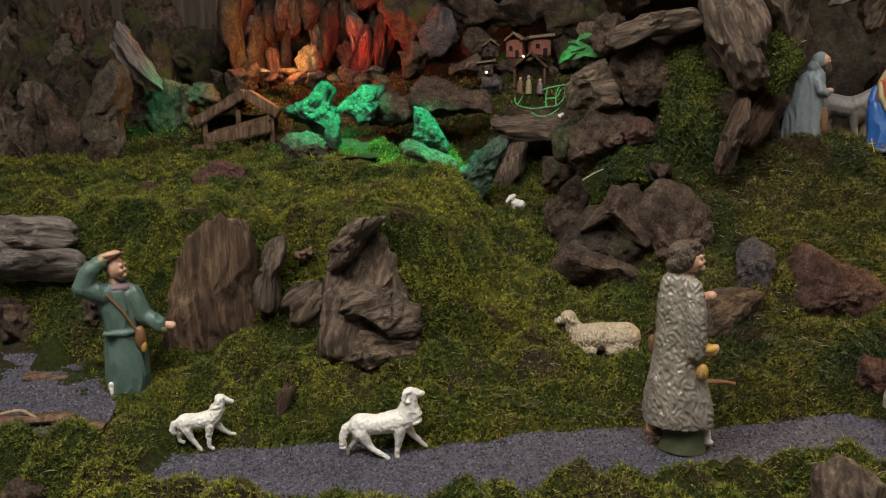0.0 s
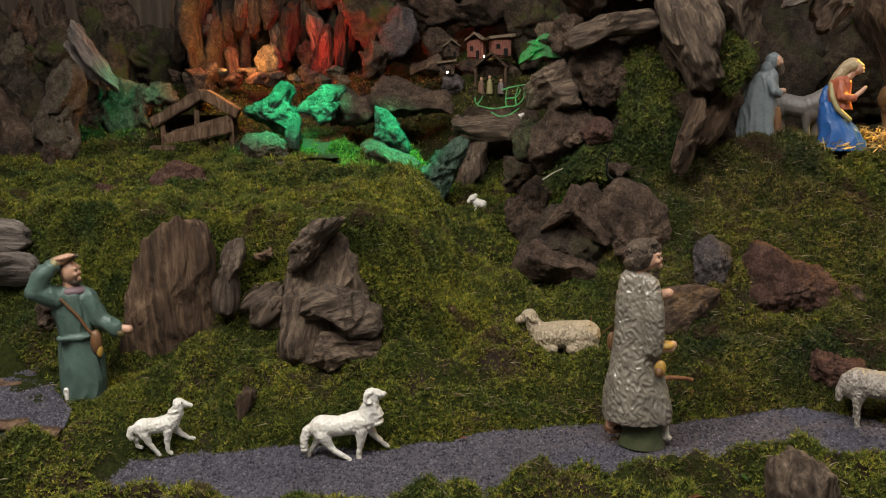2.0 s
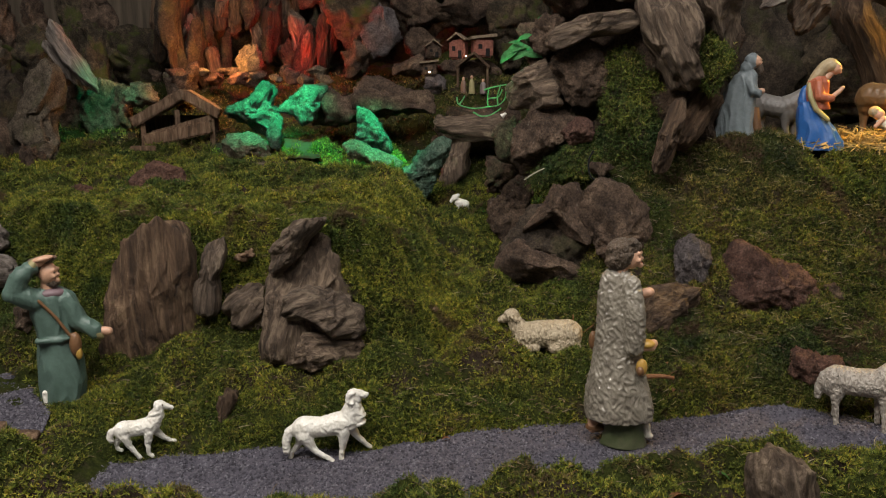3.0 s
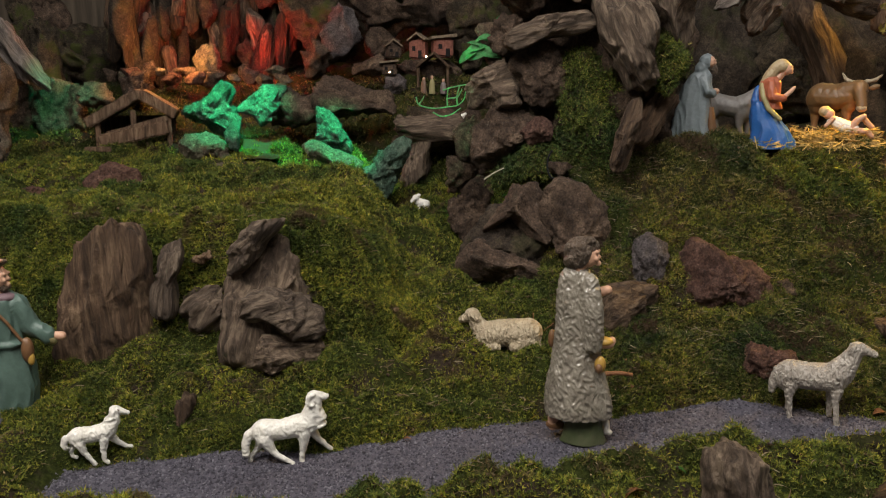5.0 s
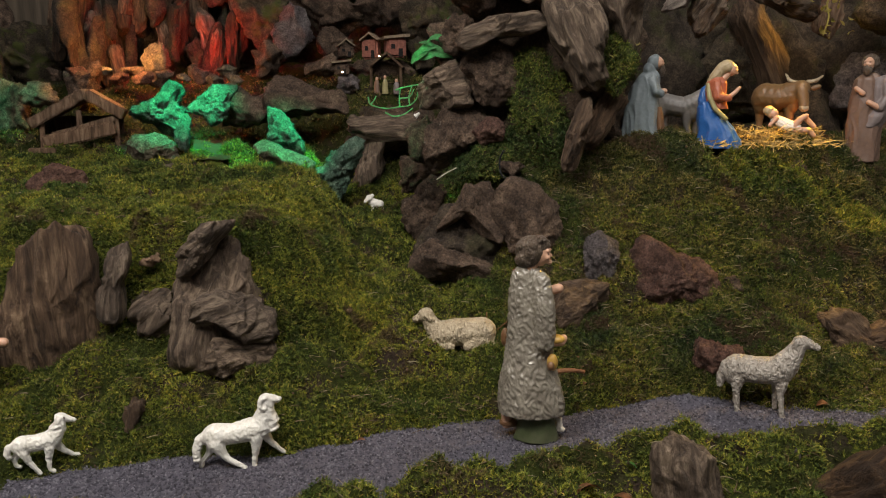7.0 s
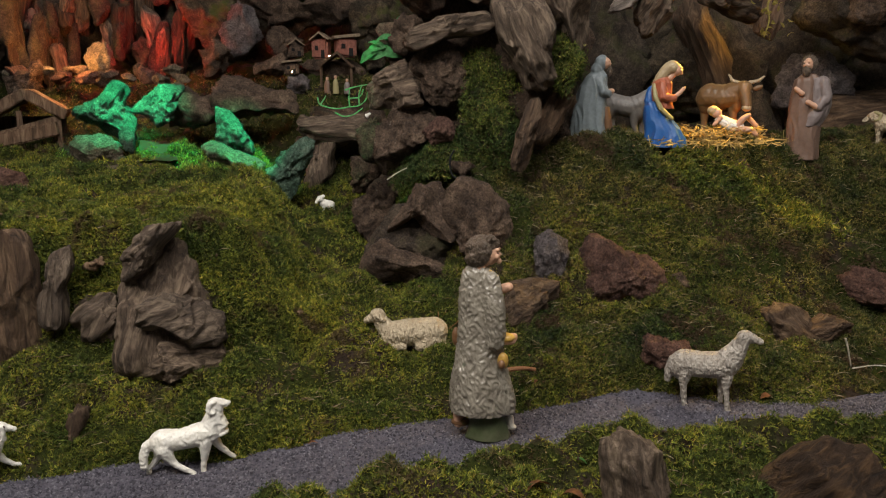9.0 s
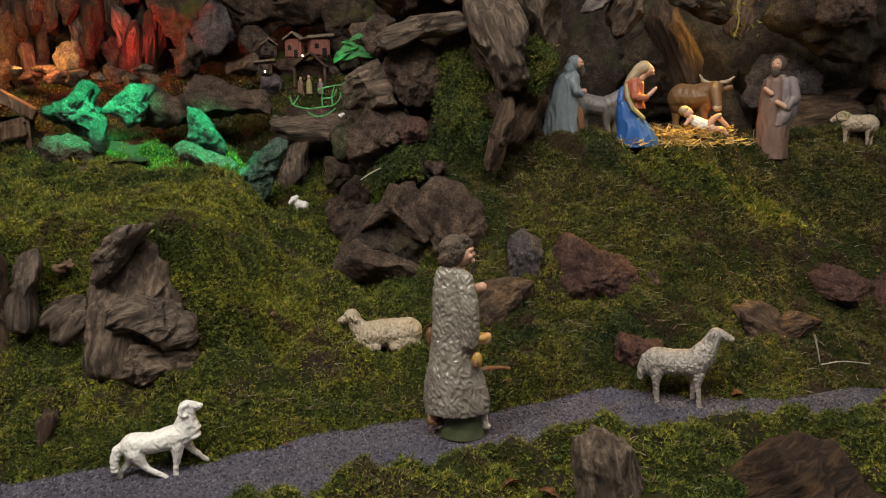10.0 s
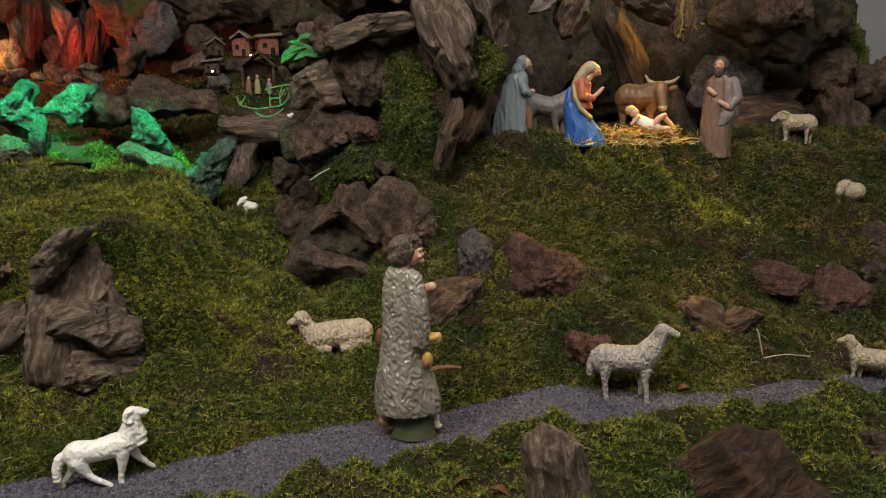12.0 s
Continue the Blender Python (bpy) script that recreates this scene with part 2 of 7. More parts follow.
# ---- stones and wood ----
def lump(seed, size, kind="rock", sub=4):
    """A worn block of that size: cut by planes and chipped (rock), or furrowed along z (wood)."""
    rnd = random.Random(seed)
    bm = bmesh.new()
    bmesh.ops.create_icosphere(bm, subdivisions=sub, radius=1)
    cuts = []
    for _ in range(16 if kind == "rock" else 7):
        d = Vector((rnd.gauss(0, 1), rnd.gauss(0, 1), rnd.gauss(0, 1))).normalized()
        cuts.append((d, rnd.uniform(0.58, 0.92)))
    off = Vector((rnd.uniform(-50, 50), rnd.uniform(-50, 50), rnd.uniform(-50, 50)))
    half = Vector(size) / 2
    big = min(size[0], size[2])
    furrow = max(size[0] / 7, 0.007)
    for v in bm.verts:
        p = v.co.copy()
        if kind == "wood":
            r = math.hypot(p.x, p.y)
            p = Vector((p.x * (1 + 0.6 * (1 - r)), p.y * (1 + 0.6 * (1 - r)), math.copysign(abs(p.z) ** 0.5, p.z)))
        else:
            q = max(abs(p.x), abs(p.y), abs(p.z))
            p = p * (1 + 0.45 * (1 / max(q, 0.6) - 1))
        for d, lim in cuts:
            over = p.dot(d) - lim
            if over > 0:
                p -= d * over
        w = Vector((p.x * half.x, p.y * half.y, p.z * half.z)) * 1.14
        n = (w / big) * 1.5 + off
        out = Vector((p.x / half.x, p.y / half.y, p.z / half.z)).normalized()
        if kind == "wood":
            bow = noise.noise(n * 0.6) * 2.2
            s = Vector((w.x / furrow + bow, w.y / furrow + bow, w.z / furrow * 0.13)) + off
            g = noise.noise(s * 0.55)
            h = noise.noise(s * 1.5 + off)
            w += out * (furrow * (1.3 * (0.3 - abs(g) * 1.5) + 0.5 * h) + big * (0.2 * noise.noise(n * 1.1) + 0.07 * noise.noise(n * 4)))
            if p.z > 0.5:      # a ragged broken end
                w.z += big * 0.35 * noise.noise(Vector((w.x / big * 3, w.y / big * 3, 0)) + off)
        else:
            rough = noise.ridged_multi_fractal(n * 0.9, 0.8, 2.1, 5, 0.9, 1.6) - 1.2
            w += out * big * (0.2 * noise.noise(n * 0.7) + 0.13 * rough + 0.11 * noise.noise(n * 4.3) + 0.06 * noise.noise(n * 9) + 0.02 * noise.noise(n * 19))
        v.co = w
    return bm


def remesh(bm, voxel, settle=0):
    """One closed skin round everything in bm."""
    me = bpy.data.meshes.new("skin")
    bm.to_mesh(me)
    bm.free()
    ob = new("skin", me)
    mod = ob.modifiers.new("skin", "REMESH")
    mod.mode, mod.voxel_size = "VOXEL", voxel
    if settle:
        sm = ob.modifiers.new("settle", "SMOOTH")
        sm.factor, sm.iterations = 0.5, settle
    out = bpy.data.meshes.new_from_object(ob.evaluated_get(bpy.context.evaluated_depsgraph_get()))
    bpy.data.objects.remove(ob)
    bpy.data.meshes.remove(me)
    return out


def block(name, label, material, *pieces, category="stone", sub=4):
    """One stone or piece of wood, grown together out of lumps; each: (x, y, z), (w, d, h), (rx, ry, rz), seed, kind."""
    base = Vector(pieces[0][0])
    turn = pieces[0][2]
    inv = pose(*base, *turn).inverted()
    whole = bmesh.new()
    for place, size, angles, seed, kind in pieces:
        bm = lump(seed, size, kind, sub)
        bm.transform(inv @ pose(*place, *angles))
        tmp = bpy.data.meshes.new("piece")
        bm.to_mesh(tmp)
        bm.free()
        whole.from_mesh(tmp)
        bpy.data.meshes.remove(tmp)
    if len(pieces) > 1:
        me = remesh(whole, max(max(p[1]) for p in pieces) / 75)
        me.name = name
    else:
        me = bpy.data.meshes.new(name)
        whole.to_mesh(me)
        whole.free()
    me.materials.clear()
    me.materials.append(material)
    ob = new(name, shade(me))
    ob.matrix_world = pose(*base, *turn)
    return tagged(ob, label, category)


def cluster(name, label, category, place):
    """An empty at the foot of a thing that is grown out of several pieces."""
    ob = new(name)
    ob.empty_display_size = 0.02
    ob.matrix_world = pose(*place)
    return tagged(ob, label, category)


def carved(name, label, material, place, profile, depth, seed, kind="rock", grain=0.0, category="stone", parent=None):
    """A solid stone or root with the given upright profile (x, z round place), chipped in facets or furrowed along the grain."""
    rnd = random.Random(seed)
    pts = np.array(profile, float)
    nxt = np.roll(pts, -1, 0)
    ring = (pts[:, None] + (nxt - pts)[:, None] * np.linspace(0, 1, 14, endpoint=False)[None, :, None]).reshape(-1, 2)
    ang, rad = np.arctan2(ring[:, 1], ring[:, 0]), np.hypot(ring[:, 0], ring[:, 1])
    order = np.argsort(ang)
    na, nl = 132, 50
    theta = np.linspace(-math.pi, math.pi, na, endpoint=False)
    r = np.interp(theta, ang[order], rad[order], period=2 * math.pi)
    r = sum(np.roll(r, k) for k in (-2, -1, 0, 1, 2)) / 5
    span = pts.max(0) - pts.min(0)
    big = min(span)
    furrow = min(max(big / 8, 0.006), 0.013)
    g = radians(grain)
    along, across = Vector((math.sin(g), 0, math.cos(g))), Vector((math.cos(g), 0, -math.sin(g)))
    off = Vector((rnd.uniform(-50, 50), rnd.uniform(-50, 50), rnd.uniform(-50, 50)))
    cuts = []
    for _ in range({"rock": 15, "crag": 9, "wood": 4}[kind]):
        cuts.append((Vector((rnd.gauss(0, 0.75), -1, rnd.gauss(0, 0.75))).normalized(), rnd.uniform(0.5, 0.86)))
    verts = []
    for j in range(nl):
        phi = -math.pi / 2 + math.pi * (j + 0.5) / nl
        rho, dy = math.cos(phi) ** (0.4 if kind == "wood" else 0.58), math.copysign(abs(math.sin(phi)) ** 0.85, phi)
        for i in range(na):
            p = Vector((rho * math.cos(theta[i]), dy, rho * math.sin(theta[i])))
            for d, lim in cuts:
                over = p.dot(d) - lim
                if over > 0:
                    p -= d * over
            w = Vector((p.x * r[i], p.y * depth / 2, p.z * r[i]))
            n = w / big * 1.5 + off
            out = Vector((p.x, p.y * 1.3, p.z)).normalized()
            if kind == "wood":
                u, v = w.dot(across), w.dot(along)
                bow = noise.noise(n * 0.7) * 2.0 + 0.8 * noise.noise(n * 1.9)
                s = Vector((u / furrow + bow, w.y / furrow * 0.6 + bow, v / furrow * 0.10)) + off
                ridge = 0.9 * (0.25 - abs(noise.noise(s * 0.5)) * 1.6) + 0.35 * noise.noise(s * 1.4) + 0.18 * noise.noise(s * 3.1)
                w += out * (furrow * ridge + big * (0.09 * noise.noise(n * 0.8) + 0.02 * noise.noise(n * 6)))
            else:
                rough = noise.ridged_multi_fractal(n * 0.8, 0.8, 2.1, 5, 0.9, 1.6) - 1.2
                k = 1.35 if kind == "crag" else 1.0
                w += out * big * k * (0.10 * noise.noise(n * 0.8) + 0.065 * rough + 0.05 * noise.noise(n * 4.3) + 0.03 * noise.noise(n * 9) + 0.02 * noise.noise(n * 19))
            verts.append(w)
    faces = []
    for j in range(nl - 1):
        for i in range(na):
            k = (i + 1) % na
            faces.append((j * na + i, (j + 1) * na + i, (j + 1) * na + k, j * na + k))
    faces.append(tuple(range(na)))
    faces.append(tuple(range((nl - 1) * na, nl * na))[::-1])
    turn = pose(0, 0, 0, 0, grain, 0)
    back = turn.inverted()
    me = bpy.data.meshes.new(name)
    me.from_pydata([back @ w for w in verts], [], faces)
    me.materials.append(material)
    ob = new(name, shade(me))
    if parent:
        ob.parent = parent
        ob.matrix_world = pose(*place) @ turn
        return tagged(ob, label)
    ob.matrix_world = pose(*place) @ turn
    return tagged(ob, label, category)


def rock_face():
    """The rugged bank that closes the display behind all the loose rocks."""
    us, vs = np.linspace(-2.0, 1.9, 330), np.linspace(0, 1, 70)
    verts = []
    for v in vs:
        for x in us:
            y = float(np.interp(x, (-2, -1.35, -0.95, -0.7, -0.45, -0.1, 0.12, 0.2, 0.34, 0.46, 1.0, 1.3, 1.9), (0.75, 1.0, 1.32, 1.62, 1.7, 1.62, 1.3, 0.66, 0.66, 1.02, 1.08, 0.98, 0.7)))
            top = float(np.interp(x, (-2, -0.9, -0.6, 0.1, 0.2, 1.2, 1.3, 1.4, 1.9), (0.60, 0.64, 1.0, 1.0, 0.9, 0.95, 0.62, 0.42, 0.3)))
            z = 0.12 + (top - 0.12) * v
            p = Vector((x * 5, y * 5, z * 5))
            r = noise.ridged_multi_fractal(p * 0.9, 0.75, 2.1, 6, 0.9, 1.8) - 1.3
            d = 0.05 * r + 0.08 * noise.noise(p * 0.8) + 0.03 * noise.noise(p * 5)
            verts.append((x + 0.5 * d, y + 0.22 * v - d, z + 0.4 * d + 0.05 * noise.noise(p * 1.4) * v))
    w, h = len(us), len(vs)
    i = (np.arange(h - 1)[:, None] * w + np.arange(w - 1)[None, :]).ravel()
    me = bpy.data.meshes.new("rock_face")
    me.from_pydata(verts, [], np.stack([i, i + 1, i + w + 1, i + w], 1).tolist())
    me.materials.append(MOSSY)
    return tagged(new("rock_face", shade(me)), "rugged dark rock bank closing the display", "rock face", kind="structure")


rock_face()

# ---- rocks, roots and pieces of wood ----
# front left
log = cluster("weathered_log", "grey weathered log split into two cracked halves in moss", "log", (-0.813, 0.090, 0.108))
carved("log_half", "", WEATHERED, (-0.845, 0.110, 0.196), ((-0.112, 0.022), (0.005, 0.029), (0.087, 0.033), (0.116, 0.017), (0.119, -0.017), (-0.002, -0.029), (-0.119, -0.033)), 0.080, 101, "wood", 92, parent=log)
carved("log_half", "", WEATHERED, (-0.828, 0.090, 0.144), ((-0.118, 0.019), (-0.002, 0.029), (0.108, 0.036), (0.125, 0.011), (0.120, -0.018), (-0.009, -0.029), (-0.125, -0.036)), 0.090, 102, "wood", 91, parent=log)
block("boulder", "brown boulder half buried beside the herdsman", STONE, ((-0.832, 0.084, 0.065), (0.111, 0.085, 0.101), (0, 0, 22), 103, "rock"), sub=5)
block("boulder", "small brown boulder behind the herdsman", STONE, ((-0.680, 0.078, 0.075), (0.054, 0.054, 0.081), (0, 15, -3), 104, "rock"), sub=5)
carved("red_boulder", "red lava stone on the mossy terrace", RED, (-0.601, 0.370, 0.263), ((-0.060, -0.036), (-0.049, 0.012), (-0.007, 0.038), (0.048, 0.027), (0.060, -0.010), (0.043, -0.038)), 0.080, 105, "rock", 0)
block("red_boulder", "low red lava stone in the moss", RED, ((-0.755, 0.366, 0.238), (0.086, 0.050, 0.039), (0, 0, 22), 107, "rock"))
carved("bark_slab", "upright slab of furrowed brown bark", BARK, (-0.481, 0.070, 0.130), ((-0.072, -0.120), (-0.064, -0.020), (-0.049, 0.047), (-0.015, 0.101), (0.040, 0.127), (0.067, 0.112), (0.067, 0.030), (0.072, -0.053), (0.061, -0.098), (-0.030, -0.127)), 0.090, 108, "wood", -3, category="wood")
carved("driftwood_stick", "slim pale driftwood stick leaning on the bank", ROOT, (-0.383, 0.080, 0.157), ((-0.026, -0.059), (-0.023, -0.008), (-0.007, 0.045), (0.018, 0.061), (0.026, 0.044), (0.011, -0.006), (0.006, -0.061)), 0.050, 110, "wood", 10, category="wood")
block("wood_chip", "small pale wood chip on the bank", TAN, ((-0.342, 0.110, 0.181), (0.031, 0.013, 0.012), (0, -25, 0), 111, "wood"), category="wood", sub=3)
block("root", "dark tangled root under the bank", ROOT, ((-0.341, 0.120, 0.103), (0.079, 0.063, 0.079), (0, 40, 0), 112, "wood"), category="wood", sub=5)
stump = cluster("tree_stump", "gnarled grey driftwood stump with a rounded knob", "stump", (-0.223, 0.050, 0.033))
carved("root_body", "", ROOT, (-0.232, 0.085, 0.128), ((-0.079, -0.095), (-0.067, 0.025), (-0.045, 0.069), (0.012, 0.106), (0.041, 0.063), (0.059, 0.013), (0.076, -0.029), (0.079, -0.095), (-0.013, -0.106), (-0.078, -0.104)), 0.130, 114, "wood", 8, parent=stump)
carved("root_horn", "", ROOT, (-0.245, 0.060, 0.209), ((-0.044, -0.045), (-0.033, -0.003), (0.002, 0.035), (0.034, 0.045), (0.044, 0.032), (0.016, 0.007), (-0.015, -0.033)), 0.080, 113, "wood", 48, parent=stump)
carved("root_knob", "pale rounded knob of the root", ROOT, (-0.207, 0.045, 0.114), ((-0.059, 0.007), (-0.048, 0.031), (-0.016, 0.041), (0.025, 0.028), (0.056, 0.006), (0.059, -0.033), (0.016, -0.041), (-0.026, -0.018)), 0.090, 115, "wood", 64, parent=stump)
carved("root_foot", "", ROOT, (-0.225, 0.050, 0.063), ((-0.080, -0.028), (-0.066, 0.007), (-0.026, 0.030), (0.033, 0.022), (0.080, 0.010), (0.076, -0.017), (-0.002, -0.030)), 0.090, 116, "wood", 80, parent=stump)
block("wood_chip", "flat brown wood chip in the grass", TAN, ((-0.067, 0.171, 0.091), (0.030, 0.017, 0.012), (0, 5, 5), 119, "rock"), category="wood", sub=3)
block("bark_chip", "reddish bark stub in the moss by the path", BARK, ((-0.324, -0.024, -0.003), (0.022, 0.028, 0.048), (0, 4, 0), 120, "wood"), category="wood", sub=3)
block("boulder", "brown stone in the near moss", STONE, ((-0.565, -0.261, -0.047), (0.067, 0.039, 0.030), (0, 0, -1), 121, "rock"), sub=5)

# cave boulder and the stones beside it
cave = cluster("cave_boulder", "hollow brown lava boulder with an overhanging lip", "stone", (0.095, 0.280, 0.099))
# the hollow's shade is put into the colour: a darker stone behind the lip
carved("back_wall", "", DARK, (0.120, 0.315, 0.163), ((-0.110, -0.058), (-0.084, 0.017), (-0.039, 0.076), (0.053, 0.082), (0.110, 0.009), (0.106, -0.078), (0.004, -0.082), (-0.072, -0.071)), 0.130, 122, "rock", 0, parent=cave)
carved("lip", "", STONE, (0.124, 0.290, 0.232), ((-0.070, -0.054), (-0.042, 0.003), (-0.007, 0.043), (0.045, 0.057), (0.070, 0.008), (0.064, -0.057), (0.032, -0.051), (-0.018, -0.024)), 0.130, 123, "rock", 0, parent=cave)
carved("side_wall", "", STONE, (0.221, 0.290, 0.190), ((-0.053, 0.085), (-0.008, 0.097), (0.057, 0.056), (0.059, -0.003), (0.050, -0.087), (0.002, -0.097), (-0.024, -0.029), (-0.059, 0.012)), 0.150, 124, "rock", 0, parent=cave)
carved("sill", "", STONE, (0.109, 0.280, 0.142), ((-0.090, -0.020), (-0.075, 0.019), (-0.044, 0.044), (-0.007, 0.031), (0.057, 0.005), (0.090, -0.033), (0.014, -0.044), (-0.060, -0.034)), 0.120, 125, "rock", 0, parent=cave)
carved("grey_stone", "pitted grey lava stone", GREY, (0.342, 0.245, 0.161), ((-0.038, -0.006), (-0.033, 0.025), (-0.006, 0.045), (0.027, 0.028), (0.038, 0.000), (0.021, -0.045), (-0.026, -0.042)), 0.070, 129, "rock", 0)
carved("red_boulder", "large smooth red-brown boulder in the slope", RED, (0.459, 0.240, 0.124), ((-0.082, 0.006), (-0.074, 0.057), (-0.050, 0.074), (-0.023, 0.063), (0.065, 0.022), (0.082, -0.007), (0.077, -0.063), (-0.008, -0.074), (-0.073, -0.047)), 0.120, 130, "rock", 0)
carved("wood_block", "brown rotten wood block in shadow", BARK, (0.303, 0.195, 0.091), ((-0.047, -0.017), (-0.035, 0.035), (0.008, 0.049), (0.047, 0.037), (0.046, -0.024), (-0.030, -0.049)), 0.080, 132, "wood", 62, category="wood")
block("red_boulder", "flat red earth clod by the path", RED, ((0.498, 0.138, 0.034), (0.092, 0.056, 0.046), (0, 0, -1), 133, "rock"), sub=5)
carved("wood_stump", "sawn grey wood stub in the near moss", ROOT, (0.341, -0.288, 0.038), ((-0.037, -0.014), (-0.039, 0.036), (-0.025, 0.050), (0.003, 0.044), (0.024, 0.023), (0.039, -0.012), (0.038, -0.048), (-0.031, -0.050)), 0.070, 134, "wood", -6, category="stump")
carved("root", "dark brown root in the near moss", DARKWOOD, (0.562, -0.285, 0.006), ((-0.098, -0.005), (-0.079, 0.045), (-0.024, 0.065), (0.022, 0.049), (0.050, 0.018), (0.096, -0.018), (0.098, -0.065), (-0.086, -0.051)), 0.100, 135, "wood", 52, category="wood")
block("boulder", "rounded brown stone in the near moss", STONE, ((0.766, -0.186, -0.011), (0.062, 0.044, 0.049), (0, 0, -17), 137, "rock"), sub=5)
block("stone_chip", "small grey stone beside the path", GREY, ((0.482, -0.186, 0.023), (0.020, 0.015, 0.017), (0, 0, 14), 138, "rock"), sub=3)

# rock tower
block("rock_core", "dark inner rock of the tower", STONE, ((0.250, 0.500, 0.419), (0.350, 0.186, 0.393), (0, 0, 14), 139, "rock"), sub=5)
carved("tower_rock", "long furrowed driftwood on top of the tower", ROOT, (0.180, 0.370, 0.524), ((-0.084, -0.019), (-0.061, 0.009), (-0.005, 0.029), (0.070, 0.037), (0.084, 0.008), (0.048, -0.004), (-0.018, -0.012), (-0.056, -0.037)), 0.090, 140, "wood", 76, category="wood")
block("tower_rock", "rounded dark rock at the tower's edge", STONE, ((0.105, 0.420, 0.522), (0.073, 0.058, 0.073), (0, 0, -17), 141, "rock"))
carved("tower_rock", "square brown rock in the tower", STONE, (0.161, 0.400, 0.455), ((-0.035, -0.038), (-0.054, 0.020), (-0.028, 0.056), (0.018, 0.058), (0.044, 0.021), (0.054, -0.026), (0.023, -0.053), (-0.016, -0.058)), 0.110, 142, "rock", 0)
carved("tower_rock", "ribbed grey rock at the tower's edge", ROOT, (0.086, 0.420, 0.435), ((-0.047, -0.041), (-0.047, 0.004), (-0.020, 0.035), (0.016, 0.050), (0.033, 0.023), (0.047, -0.028), (0.005, -0.050)), 0.090, 143, "wood", 72, category="wood")
carved("tower_rock", "long wedge of brown rock in the tower", STONE, (0.114, 0.400, 0.341), ((-0.063, -0.042), (-0.071, 0.009), (-0.038, 0.054), (-0.004, 0.065), (0.051, 0.041), (0.071, 0.015), (0.022, -0.018), (-0.010, -0.052), (-0.048, -0.065)), 0.110, 144, "rock", 0)
carved("tower_rock", "small reddish rock in the tower", RED, (0.160, 0.375, 0.360), ((-0.030, -0.004), (-0.001, 0.026), (0.030, 0.018), (0.027, -0.020), (-0.012, -0.026)), 0.060, 145, "rock", 0)
block("tower_rock", "dark rock low in the tower", DARK, ((0.136, 0.440, 0.365), (0.090, 0.068, 0.080), (0, 0, 24), 146, "rock"), sub=5)
carved("tower_root", "gnarled swirling driftwood root on the tower", ROOT, (0.302, 0.345, 0.514), ((-0.059, 0.059), (-0.020, 0.094), (0.031, 0.058), (0.049, 0.014), (0.040, -0.032), (0.059, -0.077), (0.015, -0.094), (-0.021, -0.070), (-0.004, -0.041), (-0.037, 0.005)), 0.100, 147, "wood", -24, category="wood")
carved("tower_root", "hanging brown driftwood at the tower's corner", ROOT, (0.371, 0.360, 0.547), ((-0.049, 0.062), (0.023, 0.062), (0.049, -0.017), (0.031, -0.062), (-0.000, -0.029), (-0.031, -0.011)), 0.090, 151, "wood", -10, category="wood")
carved("wood_plank", "pale split wood slab propped against the tower", BARK, (0.306, 0.335, 0.354), ((-0.028, -0.062), (-0.013, -0.000), (0.004, 0.055), (0.025, 0.062), (0.028, 0.037), (0.016, -0.019), (-0.000, -0.062)), 0.040, 153, "wood", 16, category="wood")
block("tower_root", "brown root leaning behind the slab", BARK, ((0.355, 0.400, 0.386), (0.043, 0.062, 0.113), (0, 28, 0), 154, "wood"), category="wood", sub=5)
carved("moss_rock", "rock thickly overgrown with green moss", MOSSY, (0.248, 0.400, 0.390), ((-0.064, -0.094), (-0.046, -0.001), (-0.052, 0.067), (-0.032, 0.111), (0.017, 0.105), (0.037, 0.067), (0.064, 0.009), (0.054, -0.059), (0.036, -0.111), (-0.016, -0.105)), 0.100, 155, "rock", 0)
carved("moss_rock", "mossy ledge under the tower", MOSSY, (0.137, 0.385, 0.304), ((-0.059, -0.047), (-0.026, 0.008), (0.023, 0.047), (0.059, 0.030), (0.056, -0.014), (0.005, -0.038)), 0.080, 156, "rock", 0)
block("moss_rock", "mossy corner of the tower", MOSSY, ((0.374, 0.370, 0.472), (0.055, 0.062, 0.100), (0, 0, -14), 157, "rock"), sub=5)
block("stone_chip", "small brown stone beside the cable", STONE, ((0.202, 0.360, 0.299), (0.040, 0.031, 0.038), (0, 0, 19), 158, "rock"), sub=3)
block("tower_rock", "brown rocks topping the tower", STONE, ((0.135, 0.420, 0.607), (0.144, 0.092, 0.086), (0, 0, -13), 159, "rock"), ((0.244, 0.420, 0.631), (0.160, 0.105, 0.103), (0, 0, -1), 160, "rock"))
block("tower_rock", "brown rock topping the tower corner", STONE, ((0.366, 0.450, 0.632), (0.151, 0.106, 0.114), (0, 0, -6), 161, "rock"), sub=5)

# stable grotto
carved("grotto_rock", "brown mossy rock wall behind the kneeling woman", MOSSY, (0.770, 0.860, 0.474), ((-0.104, -0.108), (-0.100, 0.027), (-0.043, 0.100), (0.024, 0.108), (0.078, 0.028), (0.104, -0.108)), 0.180, 162, "rock", 0)
block("grotto_rock", "dark rock wall of the stable grotto", DARK, ((0.917, 0.950, 0.476), (0.285, 0.251, 0.342), (0, -20, 1), 164, "rock"))
block("grotto_rock", "dark rock wall of the stable grotto", DARK, ((0.589, 0.980, 0.476), (0.241, 0.243, 0.368), (0, 0, -15), 165, "rock"))
block("grotto_rock", "dark rock wall of the stable grotto", DARK, ((1.089, 1.000, 0.493), (0.280, 0.265, 0.383), (0, 0, -16), 166, "rock"))
block("grotto_rock", "brown slanting root behind the ox", BARK, ((0.802, 0.840, 0.486), (0.067, 0.134, 0.267), (0, -24, 0), 167, "wood"), category="wood")
